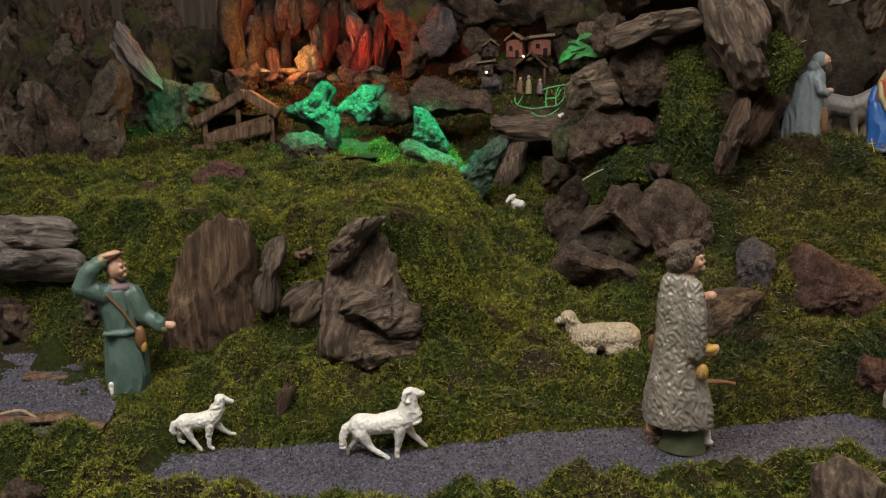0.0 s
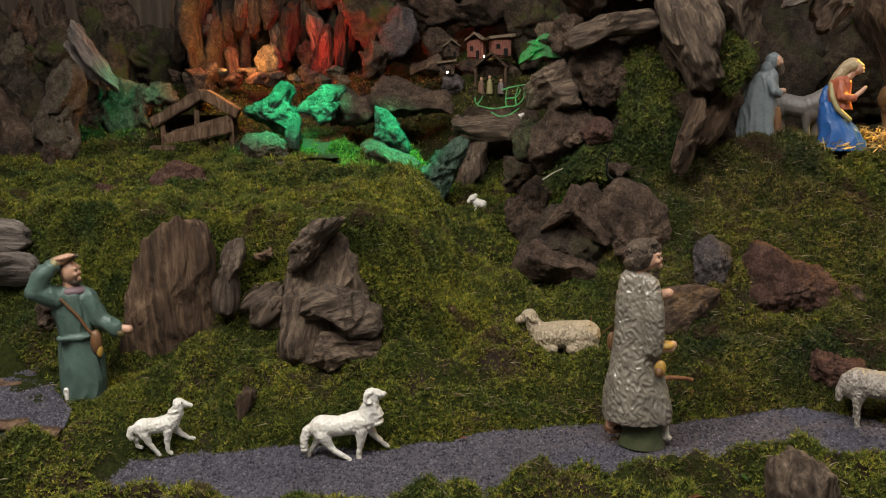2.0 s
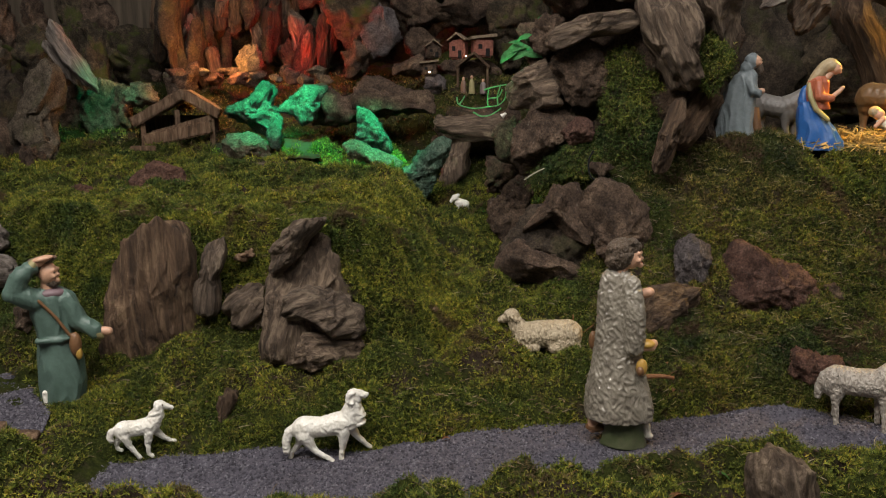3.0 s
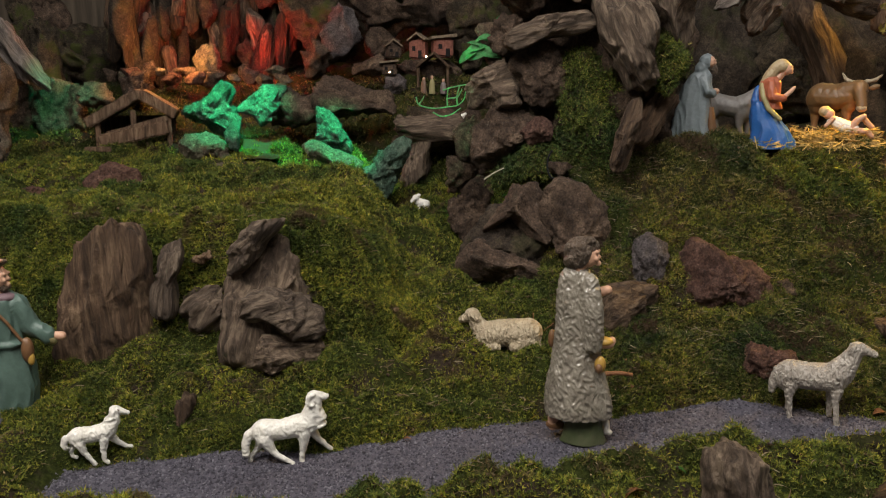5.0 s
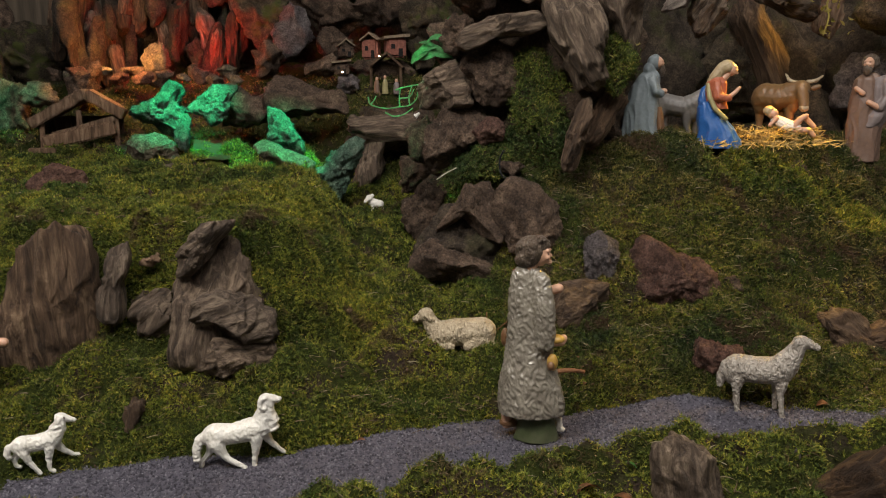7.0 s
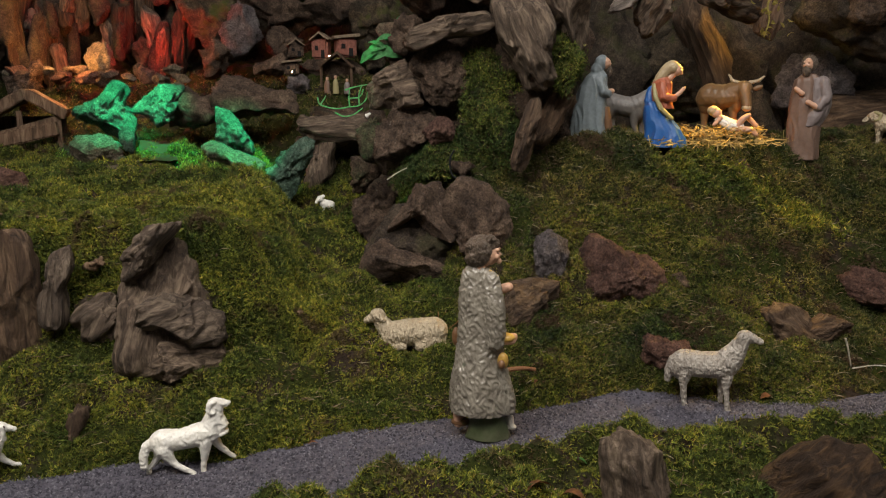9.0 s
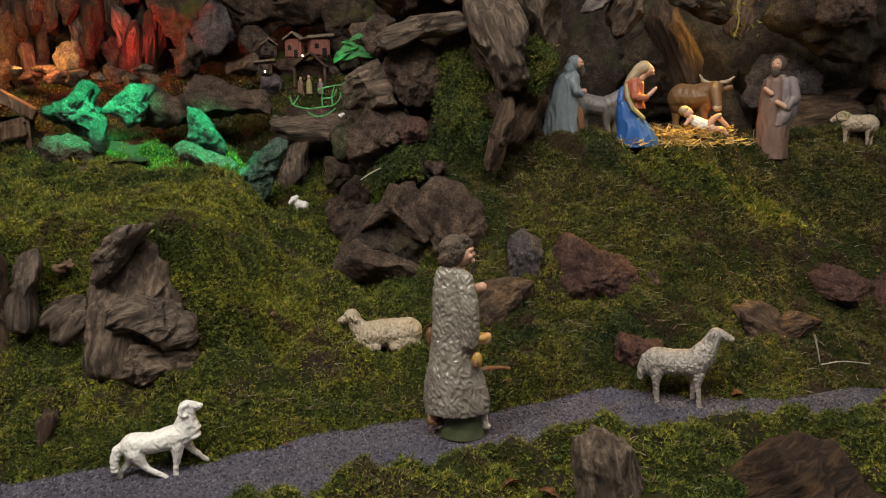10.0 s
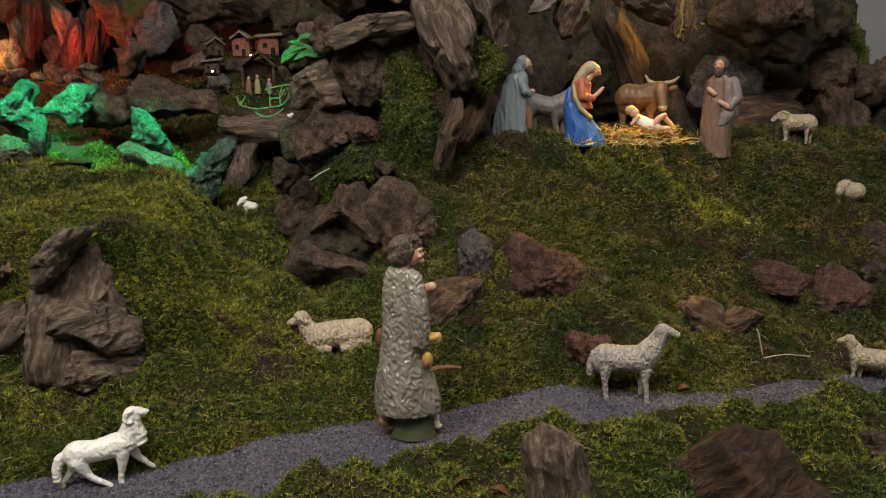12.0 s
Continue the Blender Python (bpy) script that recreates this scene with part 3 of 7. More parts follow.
carved("grotto_root", "overhanging driftwood above the crib", ROOT, (0.767, 0.660, 0.616), ((-0.088, 0.047), (0.073, 0.050), (0.088, -0.038), (0.066, -0.050), (0.015, -0.034), (-0.053, -0.012)), 0.110, 168, "wood", 105, category="wood")
carved("grotto_root", "yellow-lit knotty root end above the crib", TAN, (0.857, 0.670, 0.590), ((-0.030, 0.054), (0.028, 0.060), (0.030, -0.013), (0.015, -0.060), (-0.020, -0.039)), 0.060, 368, "wood", 10, category="wood")
# these two wood pieces stand in for a hanging angel figure and its wing
carved("grotto_root", "plain driftwood shape for the figure hanging above the kneeling woman", ROOT, (0.614, 0.630, 0.587), ((-0.051, -0.008), (-0.039, 0.058), (0.051, 0.060), (0.011, -0.030), (-0.026, -0.060)), 0.080, 169, "wood", 30, category="wood")
carved("grotto_root", "whitish driftwood tip for the hanging figure's wing in the grotto", WEATHERED, (0.545, 0.610, 0.603), ((-0.040, -0.024), (-0.016, 0.023), (0.040, 0.024), (0.009, -0.011)), 0.060, 171, "wood", 60, category="wood")
carved("grotto_rock", "rounded violet-grey rock beside the standing man", GREY, (1.067, 0.840, 0.448), ((-0.108, -0.054), (-0.107, 0.019), (-0.072, 0.065), (0.013, 0.075), (0.069, 0.029), (0.108, -0.048), (0.005, -0.075)), 0.120, 172, "rock", 0)
carved("grotto_rock", "large dark overhanging rock", DARK, (1.085, 0.740, 0.586), ((-0.140, -0.004), (-0.086, 0.094), (0.116, 0.097), (0.140, -0.051), (0.088, -0.097), (0.009, -0.080), (-0.045, -0.048)), 0.170, 173, "rock", 0)
carved("grotto_rock", "round brown rock with a pale lichen spot", STONE, (1.101, 0.680, 0.609), ((-0.067, -0.030), (-0.057, 0.051), (0.066, 0.053), (0.067, -0.038), (-0.007, -0.053)), 0.100, 174, "rock", 0)
carved("grotto_rock", "brown rock in the stable bank", STONE, (1.301, 0.800, 0.482), ((-0.063, 0.043), (0.026, 0.075), (0.063, -0.006), (0.026, -0.075), (-0.035, -0.049)), 0.110, 175, "rock", 0)
block("grotto_rock", "grey mossy rock at the top of the bank", MOSSY, ((1.262, 0.780, 0.602), (0.145, 0.106, 0.119), (0, 0, 20), 176, "rock"))
block("grotto_rock", "low brown rock behind the ram", BARK, ((1.163, 0.860, 0.372), (0.126, 0.151, 0.252), (0, 85, 0), 177, "wood"), category="wood")
block("grotto_rock", "mossy rock behind the ram", MOSSY, ((1.335, 0.860, 0.372), (0.099, 0.090, 0.127), (0, 0, -21), 178, "rock"))
block("grotto_rock", "brown rock column at the bank's edge", STONE, ((1.330, 0.780, 0.346), (0.122, 0.125, 0.191), (0, -10, -6), 179, "rock"))
block("grotto_rock", "slanting brown rock at the bank's edge", STONE, ((1.400, 0.800, 0.447), (0.178, 0.115, 0.109), (0, -30, -3), 180, "rock"))
block("grotto_rock", "dark brown rock at the bank's edge", DARK, ((1.458, 0.840, 0.337), (0.141, 0.141, 0.212), (0, 0, -6), 181, "rock"))
block("grotto_rock", "dark brown rock low in the bank", DARK, ((1.352, 0.660, 0.242), (0.091, 0.088, 0.129), (0, 0, 5), 182, "rock"))
block("grotto_rock", "dark filling rock of the bank", DARK, ((1.342, 1.000, 0.479), (0.449, 0.167, 0.389), (0, 0, 19), 183, "rock"))
block("moss_rock", "mossy flank of the bank by the plain wall", MOSSY, ((1.394, 0.880, 0.524), (0.071, 0.090, 0.155), (0, -30, -5), 184, "rock"))
block("stone_chip", "small brown stone in the moss before the crib", STONE, ((0.708, 0.435, 0.282), (0.077, 0.053, 0.054), (0, 0, -14), 185, "rock"))
block("stone_chip", "small brown stone in the moss slope", STONE, ((0.557, 0.255, 0.116), (0.029, 0.023, 0.029), (0, 0, 5), 186, "rock"), sub=3)

# right slope
split = cluster("red_boulder", "split red-brown boulder in the slope", "stone", (1.017, 0.285, -0.030))
carved("boulder_half", "", RED, (0.917, 0.295, 0.074), ((-0.069, 0.035), (-0.029, 0.054), (0.021, 0.040), (0.059, 0.010), (0.069, -0.054), (0.017, -0.039), (-0.040, -0.005)), 0.100, 187, "rock", 0, parent=split)
carved("boulder_half", "", RED, (1.014, 0.285, 0.045), ((-0.061, 0.042), (0.004, 0.075), (0.061, 0.034), (0.052, -0.027), (0.010, -0.075), (-0.049, -0.037)), 0.110, 188, "rock", 0, parent=split)
lumps = cluster("wood_block", "two brown furrowed wood lumps in the slope", "wood", (0.789, 0.205, 0.015))
carved("wood_lump", "", BARK, (0.726, 0.200, 0.042), ((-0.056, 0.039), (-0.014, 0.050), (0.030, 0.023), (0.056, -0.030), (0.023, -0.050), (-0.030, -0.010)), 0.070, 190, "wood", -50, parent=lumps)
carved("wood_lump", "", BARK, (0.790, 0.205, 0.042), ((-0.045, 0.006), (-0.004, 0.026), (0.045, 0.011), (0.024, -0.022), (-0.026, -0.026)), 0.060, 191, "wood", 70, parent=lumps)
block("boulder", "brown boulder in the slope", STONE, ((1.162, 0.396, 0.136), (0.100, 0.067, 0.067), (0, 0, -24), 192, "rock"), sub=5)
block("boulder", "dark brown boulder in the slope", STONE, ((1.137, 0.345, 0.091), (0.075, 0.056, 0.065), (0, 0, 22), 193, "rock"))

# green-lit rocks and the brook
carved("brook_rock", "jagged rock in green lamplight", GREENLIT, (-0.598, 0.860, 0.380), ((-0.082, -0.007), (-0.064, 0.019), (-0.002, 0.027), (0.038, 0.082), (0.067, 0.066), (0.052, 0.019), (0.082, -0.019), (0.062, -0.082), (0.025, -0.053), (-0.026, -0.034)), 0.110, 194, "crag", 0)
carved("brook_rock", "upright jagged rock in green lamplight", GREENLIT, (-0.476, 0.890, 0.402), ((-0.069, -0.017), (-0.044, 0.031), (-0.002, 0.052), (0.069, 0.045), (0.045, 0.010), (0.030, -0.038), (-0.001, -0.052), (-0.026, -0.029)), 0.090, 196, "crag", 0)
carved("brook_rock", "rounded pale rock in dim green light", PALE, (-0.584, 0.780, 0.295), ((-0.063, -0.006), (-0.050, 0.035), (0.004, 0.047), (0.051, 0.023), (0.063, -0.026), (0.011, -0.047), (-0.044, -0.034)), 0.090, 198, "rock", 0)
carved("brook_rock", "pointed rock in bright green light", GREENLIT, (-0.275, 0.740, 0.345), ((-0.050, 0.017), (-0.029, 0.054), (0.005, 0.033), (0.040, -0.021), (0.050, -0.054), (0.002, -0.046), (-0.032, -0.027)), 0.080, 199, "crag", 0)
carved("brook_rock", "flat reddish rock in green light", PALE, (-0.277, 0.700, 0.295), ((-0.077, 0.020), (-0.037, 0.035), (0.014, 0.011), (0.075, -0.013), (0.077, -0.035), (0.010, -0.031), (-0.051, -0.006)), 0.090, 200, "rock", 0)
block("brook_rock", "small green-lit rock by the brook", GREENLIT, ((-0.510, 0.780, 0.329), (0.034, 0.045, 0.079), (0, 0, -1), 201, "rock"), sub=3)
carved("brook_rock", "dark sloping rock beside the brook", GREENLIT, (-0.147, 0.700, 0.266), ((-0.063, -0.009), (-0.014, 0.043), (0.042, 0.078), (0.063, 0.060), (0.031, -0.006), (0.001, -0.068), (-0.024, -0.078)), 0.090, 202, "crag", 0)
block("brook_rock", "brown rock behind the brook", STONE, ((-0.402, 0.950, 0.392), (0.170, 0.108, 0.099), (0, 10, -25), 203, "rock"))
block("brook_rock", "grey-green layered rock above the gully", STONE, ((-0.253, 0.920, 0.409), (0.192, 0.115, 0.096), (0, 8, 3), 204, "rock"))
block("brook_rock", "brown layered rock above the gully", ROOT, ((-0.072, 0.900, 0.338), (0.067, 0.097, 0.175), (0, 88, 0), 205, "wood"), category="wood")
block("gully_rock", "brown cleft rock in the gully", ROOT, ((-0.102, 0.880, 0.261), (0.074, 0.073, 0.108), (0, 0, 0), 206, "wood"), category="wood")
block("gully_rock", "dark rock at the back of the gully", STONE, ((-0.081, 1.020, 0.279), (0.273, 0.069, 0.187), (0, 0, -14), 207, "rock"))
block("gully_rock", "dark rock beside the gully", STONE, ((0.012, 0.720, 0.251), (0.098, 0.083, 0.110), (0, 20, 14), 208, "rock"))
block("gully_rock", "brown rock beside the gully", STONE, ((0.031, 0.620, 0.341), (0.069, 0.069, 0.103), (0, 10, -13), 209, "rock"))
block("gully_rock", "dark bank rock beside the gully", STONE, ((0.039, 0.500, 0.207), (0.075, 0.078, 0.118), (0, 30, -18), 210, "rock"), sub=5)
block("brook_rock", "pinkish stone above the hut", PALE, ((-0.960, 1.050, 0.421), (0.087, 0.063, 0.071), (0, 15, 23), 211, "rock"))
block("brook_rock", "brown stone above the hut", STONE, ((-0.905, 1.150, 0.452), (0.113, 0.077, 0.080), (0, 0, -10), 212, "rock"))

# left rock bank
carved("bank_rock", "large pale furrowed rock in the bank", PALE, (-1.164, 0.880, 0.382), ((-0.080, -0.086), (-0.052, 0.009), (-0.020, 0.095), (0.052, 0.140), (0.080, 0.095), (0.061, 0.010), (0.015, -0.063), (-0.049, -0.140)), 0.120, 213, "wood", -12)
block("bank_rock", "slim grey slate splinter", WEATHERED, ((-1.106, 0.980, 0.512), (0.039, 0.080, 0.189), (0, -32, 0), 215, "wood"), ((-1.144, 1.000, 0.496), (0.031, 0.059, 0.138), (0, -36, 0), 216, "wood"), category="wood")
carved("bank_rock", "dark rock in dim green light", GREENLIT, (-1.148, 1.100, 0.397), ((-0.076, -0.032), (-0.052, 0.043), (0.019, 0.059), (0.076, 0.024), (0.058, -0.030), (-0.021, -0.059)), 0.110, 217, "crag", 0)
block("bank_rock", "dark rock in dim green light", DARK, ((-1.141, 0.850, 0.285), (0.116, 0.081, 0.087), (0, 0, -9), 218, "rock"))
block("bank_rock", "brown rough rock stacked in the bank", STONE, ((-1.787, 1.235, 0.647), (0.115, 0.122, 0.230), (0, -10, -20), 219, "rock"), sub=5)
block("bank_rock", "grey driftwood lump stacked in the bank", ROOT, ((-1.735, 1.122, 0.539), (0.078, 0.081, 0.149), (0, -5, 0), 220, "wood"), sub=5)
block("bank_rock", "grey driftwood lump stacked in the bank", ROOT, ((-1.653, 1.021, 0.463), (0.072, 0.071, 0.127), (0, -15, 0), 221, "wood"), sub=5)
block("bank_rock", "brown rough rock stacked in the bank", STONE, ((-1.634, 0.979, 0.394), (0.092, 0.089, 0.155), (0, 3, 13), 222, "wood"), sub=5)
block("bank_rock", "grey driftwood lump stacked in the bank", ROOT, ((-1.541, 0.869, 0.313), (0.071, 0.096, 0.212), (0, -27, 0), 223, "rock"), sub=5)
block("bank_rock", "mossy rock stacked in the bank", MOSSY, ((-1.490, 0.799, 0.246), (0.071, 0.074, 0.138), (0, -24, -15), 224, "rock"), sub=5)
block("bank_rock", "dark rock stacked in the bank", DARK, ((-1.704, 1.241, 0.645), (0.089, 0.094, 0.177), (0, 8, -15), 225, "wood"), sub=5)
block("bank_rock", "pale furrowed rock stacked in the bank", PALE, ((-1.598, 1.129, 0.541), (0.106, 0.101, 0.171), (0, -8, 0), 226, "wood"), sub=5)
block("bank_rock", "mossy rock stacked in the bank", MOSSY, ((-1.555, 1.059, 0.471), (0.082, 0.083, 0.150), (0, 9, -4), 227, "wood"), sub=5)
block("bank_rock", "brown rough rock stacked in the bank", STONE, ((-1.515, 0.951, 0.378), (0.091, 0.091, 0.163), (0, 6, 25), 228, "rock"), sub=5)
block("bank_rock", "grey driftwood lump stacked in the bank", ROOT, ((-1.431, 0.870, 0.298), (0.089, 0.088, 0.154), (0, 0, 0), 229, "rock"), sub=5)
block("bank_rock", "pale furrowed rock stacked in the bank", PALE, ((-1.378, 0.799, 0.245), (0.092, 0.103, 0.201), (0, 0, -14), 230, "wood"), sub=5)
block("bank_rock", "mossy rock stacked in the bank", MOSSY, ((-1.577, 1.223, 0.647), (0.085, 0.100, 0.201), (0, -16, 7), 231, "wood"), sub=5)
block("bank_rock", "mossy rock stacked in the bank", MOSSY, ((-1.510, 1.121, 0.526), (0.101, 0.107, 0.203), (0, -13, -14), 232, "wood"), sub=5)
block("bank_rock", "dark rock stacked in the bank", DARK, ((-1.467, 1.069, 0.449), (0.108, 0.105, 0.181), (0, -22, -13), 233, "rock"), sub=5)
block("bank_rock", "grey driftwood lump stacked in the bank", ROOT, ((-1.389, 0.949, 0.362), (0.096, 0.101, 0.186), (0, -10, 0), 234, "rock"), sub=5)
block("bank_rock", "dark rock stacked in the bank", DARK, ((-1.342, 0.861, 0.291), (0.084, 0.088, 0.165), (0, 5, 15), 235, "wood"), sub=5)
block("bank_rock", "brown rough rock stacked in the bank", STONE, ((-1.282, 0.752, 0.226), (0.084, 0.087, 0.161), (0, -19, 23), 236, "wood"), sub=5)
block("bank_rock", "brown rough rock stacked in the bank", STONE, ((-1.450, 1.193, 0.618), (0.089, 0.086, 0.150), (0, 10, -17), 237, "wood"), sub=5)
block("bank_rock", "pale furrowed rock stacked in the bank", PALE, ((-1.444, 1.129, 0.520), (0.096, 0.093, 0.162), (0, -12, 17), 238, "rock"), sub=5)
block("bank_rock", "mossy rock stacked in the bank", MOSSY, ((-1.352, 1.024, 0.451), (0.067, 0.082, 0.171), (0, 13, -8), 239, "rock"), sub=5)
block("bank_rock", "dark rock stacked in the bank", DARK, ((-1.304, 0.961, 0.365), (0.090, 0.106, 0.215), (0, -1, -6), 240, "wood"), sub=5)
block("bank_rock", "brown rough rock stacked in the bank", STONE, ((-1.267, 0.850, 0.306), (0.087, 0.101, 0.204), (0, -10, 1), 241, "wood"), sub=5)
block("bank_rock", "dark rock stacked in the bank", DARK, ((-1.180, 0.762, 0.239), (0.065, 0.077, 0.157), (0, -8, -13), 242, "wood"), sub=5)
block("bank_rock", "brown rough rock stacked in the bank", STONE, ((-1.347, 1.211, 0.618), (0.071, 0.088, 0.182), (0, -15, 11), 243, "rock"), sub=5)
block("bank_rock", "mossy rock stacked in the bank", MOSSY, ((-1.298, 1.120, 0.534), (0.111, 0.105, 0.178), (0, -10, -11), 244, "rock"), sub=5)
block("bank_rock", "pale furrowed rock stacked in the bank", PALE, ((-1.154, 0.866, 0.320), (0.082, 0.083, 0.149), (0, -10, -24), 245, "wood"), sub=5)
block("bank_rock", "brown rough rock stacked in the bank", STONE, ((-1.123, 0.770, 0.227), (0.071, 0.076, 0.144), (0, 0, 14), 246, "wood"), sub=5)
block("bank_rock", "mossy rock stacked in the bank", MOSSY, ((-1.308, 1.312, 0.641), (0.081, 0.088, 0.169), (0, -5, 10), 247, "wood"), sub=5)
block("bank_rock", "pale furrowed rock stacked in the bank", PALE, ((-1.230, 1.146, 0.466), (0.077, 0.105, 0.232), (0, -7, 13), 248, "rock"), sub=5)
block("bank_rock", "brown rough rock stacked in the bank", STONE, ((-1.194, 1.092, 0.376), (0.110, 0.116, 0.216), (0, 4, -17), 249, "rock"), sub=5)
block("bank_rock", "brown rough rock stacked in the bank", STONE, ((-1.240, 1.332, 0.632), (0.112, 0.110, 0.194), (0, -29, -9), 250, "wood"), sub=5)
block("bank_rock", "mossy rock stacked in the bank", MOSSY, ((-1.186, 1.226, 0.533), (0.087, 0.090, 0.166), (0, 5, 2), 251, "wood"), sub=5)
block("bank_rock", "mossy rock stacked in the bank", MOSSY, ((-1.167, 1.187, 0.450), (0.102, 0.113, 0.219), (0, -8, 0), 252, "wood"), sub=5)
block("bank_rock", "pale furrowed rock stacked in the bank", PALE, ((-1.116, 1.094, 0.368), (0.090, 0.101, 0.198), (0, 8, -25), 253, "rock"), sub=5)
block("bank_rock", "brown rough rock stacked in the bank", STONE, ((-1.045, 1.089, 0.374), (0.071, 0.073, 0.135), (0, 6, -21), 254, "rock"), sub=5)

# fire grotto and the back rocks
# pillar colours alternate dark and paler, so that only some look strongly lit
block("grotto_pillar", "rugged brown bark pillar in the fire grotto", DARK, ((-1.044, 1.320, 0.575), (0.057, 0.063, 0.102), (0, 8, 0), 255, "wood"), category="wood", sub=4)
block("grotto_pillar", "rugged brown bark pillar in the fire grotto", DARKWOOD, ((-1.007, 1.270, 0.567), (0.032, 0.049, 0.089), (0, 5, 0), 256, "wood"), category="wood", sub=4)
block("grotto_pillar", "rugged brown bark pillar in the fire grotto", BARK, ((-1.031, 1.300, 0.665), (0.025, 0.051, 0.102), (0, 9, 0), 257, "wood"), category="wood", sub=4)
block("grotto_pillar", "rugged brown bark pillar in the fire grotto", DARK, ((-0.938, 1.180, 0.645), (0.053, 0.090, 0.172), (0, 1, 0), 258, "wood"), category="wood", sub=4)
block("grotto_pillar", "rugged brown bark pillar in the fire grotto", DARKWOOD, ((-0.937, 1.200, 0.581), (0.029, 0.083, 0.177), (0, -5, 0), 259, "wood"), category="wood", sub=4)
block("grotto_pillar", "rugged brown bark pillar in the fire grotto", BARK, ((-0.973, 1.290, 0.646), (0.039, 0.090, 0.187), (0, -10, 0), 260, "wood"), category="wood", sub=4)
block("grotto_pillar", "rugged brown bark pillar in the fire grotto", DARK, ((-0.930, 1.230, 0.541), (0.023, 0.067, 0.145), (0, -12, 0), 261, "wood"), category="wood", sub=4)
block("grotto_pillar", "rugged brown bark pillar in the fire grotto", DARKWOOD, ((-0.948, 1.300, 0.655), (0.035, 0.078, 0.159), (0, 14, 0), 262, "wood"), category="wood", sub=4)
block("grotto_pillar", "rugged brown bark pillar in the fire grotto", ROOT, ((-0.947, 1.310, 0.620), (0.044, 0.052, 0.087), (0, 13, 0), 263, "wood"), category="wood", sub=4)
block("grotto_pillar", "rugged brown bark pillar in the fire grotto", DARK, ((-0.906, 1.270, 0.546), (0.027, 0.082, 0.179), (0, 12, 0), 264, "wood"), category="wood", sub=4)
block("grotto_pillar", "rugged brown bark pillar in the fire grotto", DARKWOOD, ((-0.971, 1.390, 0.522), (0.043, 0.080, 0.158), (0, 11, 0), 265, "wood"), category="wood", sub=4)
block("grotto_pillar", "rugged brown bark pillar in the fire grotto", BARK, ((-0.951, 1.400, 0.605), (0.044, 0.096, 0.196), (0, -13, 0), 266, "wood"), category="wood", sub=4)
block("grotto_pillar", "rugged brown bark pillar in the fire grotto", DARK, ((-0.893, 1.340, 0.630), (0.026, 0.044, 0.084), (0, -9, 0), 267, "wood"), category="wood", sub=4)
block("grotto_pillar", "rugged brown bark pillar in the fire grotto", DARKWOOD, ((-0.910, 1.350, 0.542), (0.024, 0.078, 0.172), (0, 1, 0), 268, "wood"), category="wood", sub=4)
block("grotto_pillar", "rugged brown bark pillar in the fire grotto", BARK, ((-0.879, 1.350, 0.498), (0.029, 0.060, 0.120), (0, -10, 0), 269, "wood"), category="wood", sub=4)
block("grotto_pillar", "rugged brown bark pillar in the fire grotto", DARK, ((-0.923, 1.450, 0.599), (0.032, 0.095, 0.206), (0, -6, 0), 270, "wood"), category="wood", sub=4)
block("grotto_pillar", "rugged brown bark pillar in the fire grotto", DARKWOOD, ((-0.892, 1.420, 0.636), (0.051, 0.055, 0.086), (0, -3, 0), 271, "wood"), category="wood", sub=4)
block("grotto_pillar", "rugged brown bark pillar in the fire grotto", BARK, ((-0.884, 1.440, 0.674), (0.032, 0.055, 0.106), (0, 11, 0), 272, "wood"), category="wood", sub=4)
block("grotto_pillar", "rugged brown bark pillar in the fire grotto", DARK, ((-0.883, 1.460, 0.556), (0.027, 0.061, 0.126), (0, 8, 0), 273, "wood"), category="wood", sub=4)
block("grotto_pillar", "rugged brown bark pillar in the fire grotto", DARKWOOD, ((-0.876, 1.510, 0.684), (0.045, 0.079, 0.153), (0, -9, 0), 274, "wood"), category="wood", sub=4)
block("grotto_pillar", "rugged brown bark pillar in the fire grotto", BARK, ((-0.858, 1.480, 0.676), (0.038, 0.063, 0.120), (0, 7, 0), 275, "wood"), category="wood", sub=4)
block("grotto_pillar", "rugged brown bark pillar in the fire grotto", DARK, ((-0.805, 1.460, 0.685), (0.048, 0.066, 0.117), (0, -13, 0), 276, "wood"), category="wood", sub=4)
block("grotto_pillar", "rugged brown bark pillar in the fire grotto", DARKWOOD, ((-0.810, 1.550, 0.703), (0.053, 0.059, 0.094), (0, 7, 0), 277, "wood"), category="wood", sub=4)
block("grotto_pillar", "rugged brown bark pillar in the fire grotto", ROOT, ((-0.789, 1.480, 0.602), (0.027, 0.046, 0.088), (0, -8, 0), 278, "wood"), category="wood", sub=4)
block("grotto_pillar", "rugged brown bark pillar in the fire grotto", DARK, ((-0.749, 1.460, 0.574), (0.030, 0.052, 0.100), (0, 3, 0), 279, "wood"), category="wood", sub=4)
block("grotto_pillar", "rugged brown bark pillar in the fire grotto", DARKWOOD, ((-0.754, 1.510, 0.647), (0.052, 0.093, 0.179), (0, 4, 0), 280, "wood"), category="wood", sub=4)
block("grotto_pillar", "rugged brown bark pillar in the fire grotto", BARK, ((-0.779, 1.610, 0.652), (0.053, 0.076, 0.137), (0, 3, 0), 281, "wood"), category="wood", sub=4)
block("grotto_pillar", "rugged brown bark pillar in the fire grotto", DARK, ((-0.769, 1.590, 0.587), (0.045, 0.064, 0.114), (0, -10, 0), 282, "wood"), category="wood", sub=4)
block("grotto_pillar", "rugged brown bark pillar in the fire grotto", DARKWOOD, ((-0.757, 1.600, 0.651), (0.039, 0.075, 0.149), (0, -13, 0), 283, "wood"), category="wood", sub=4)
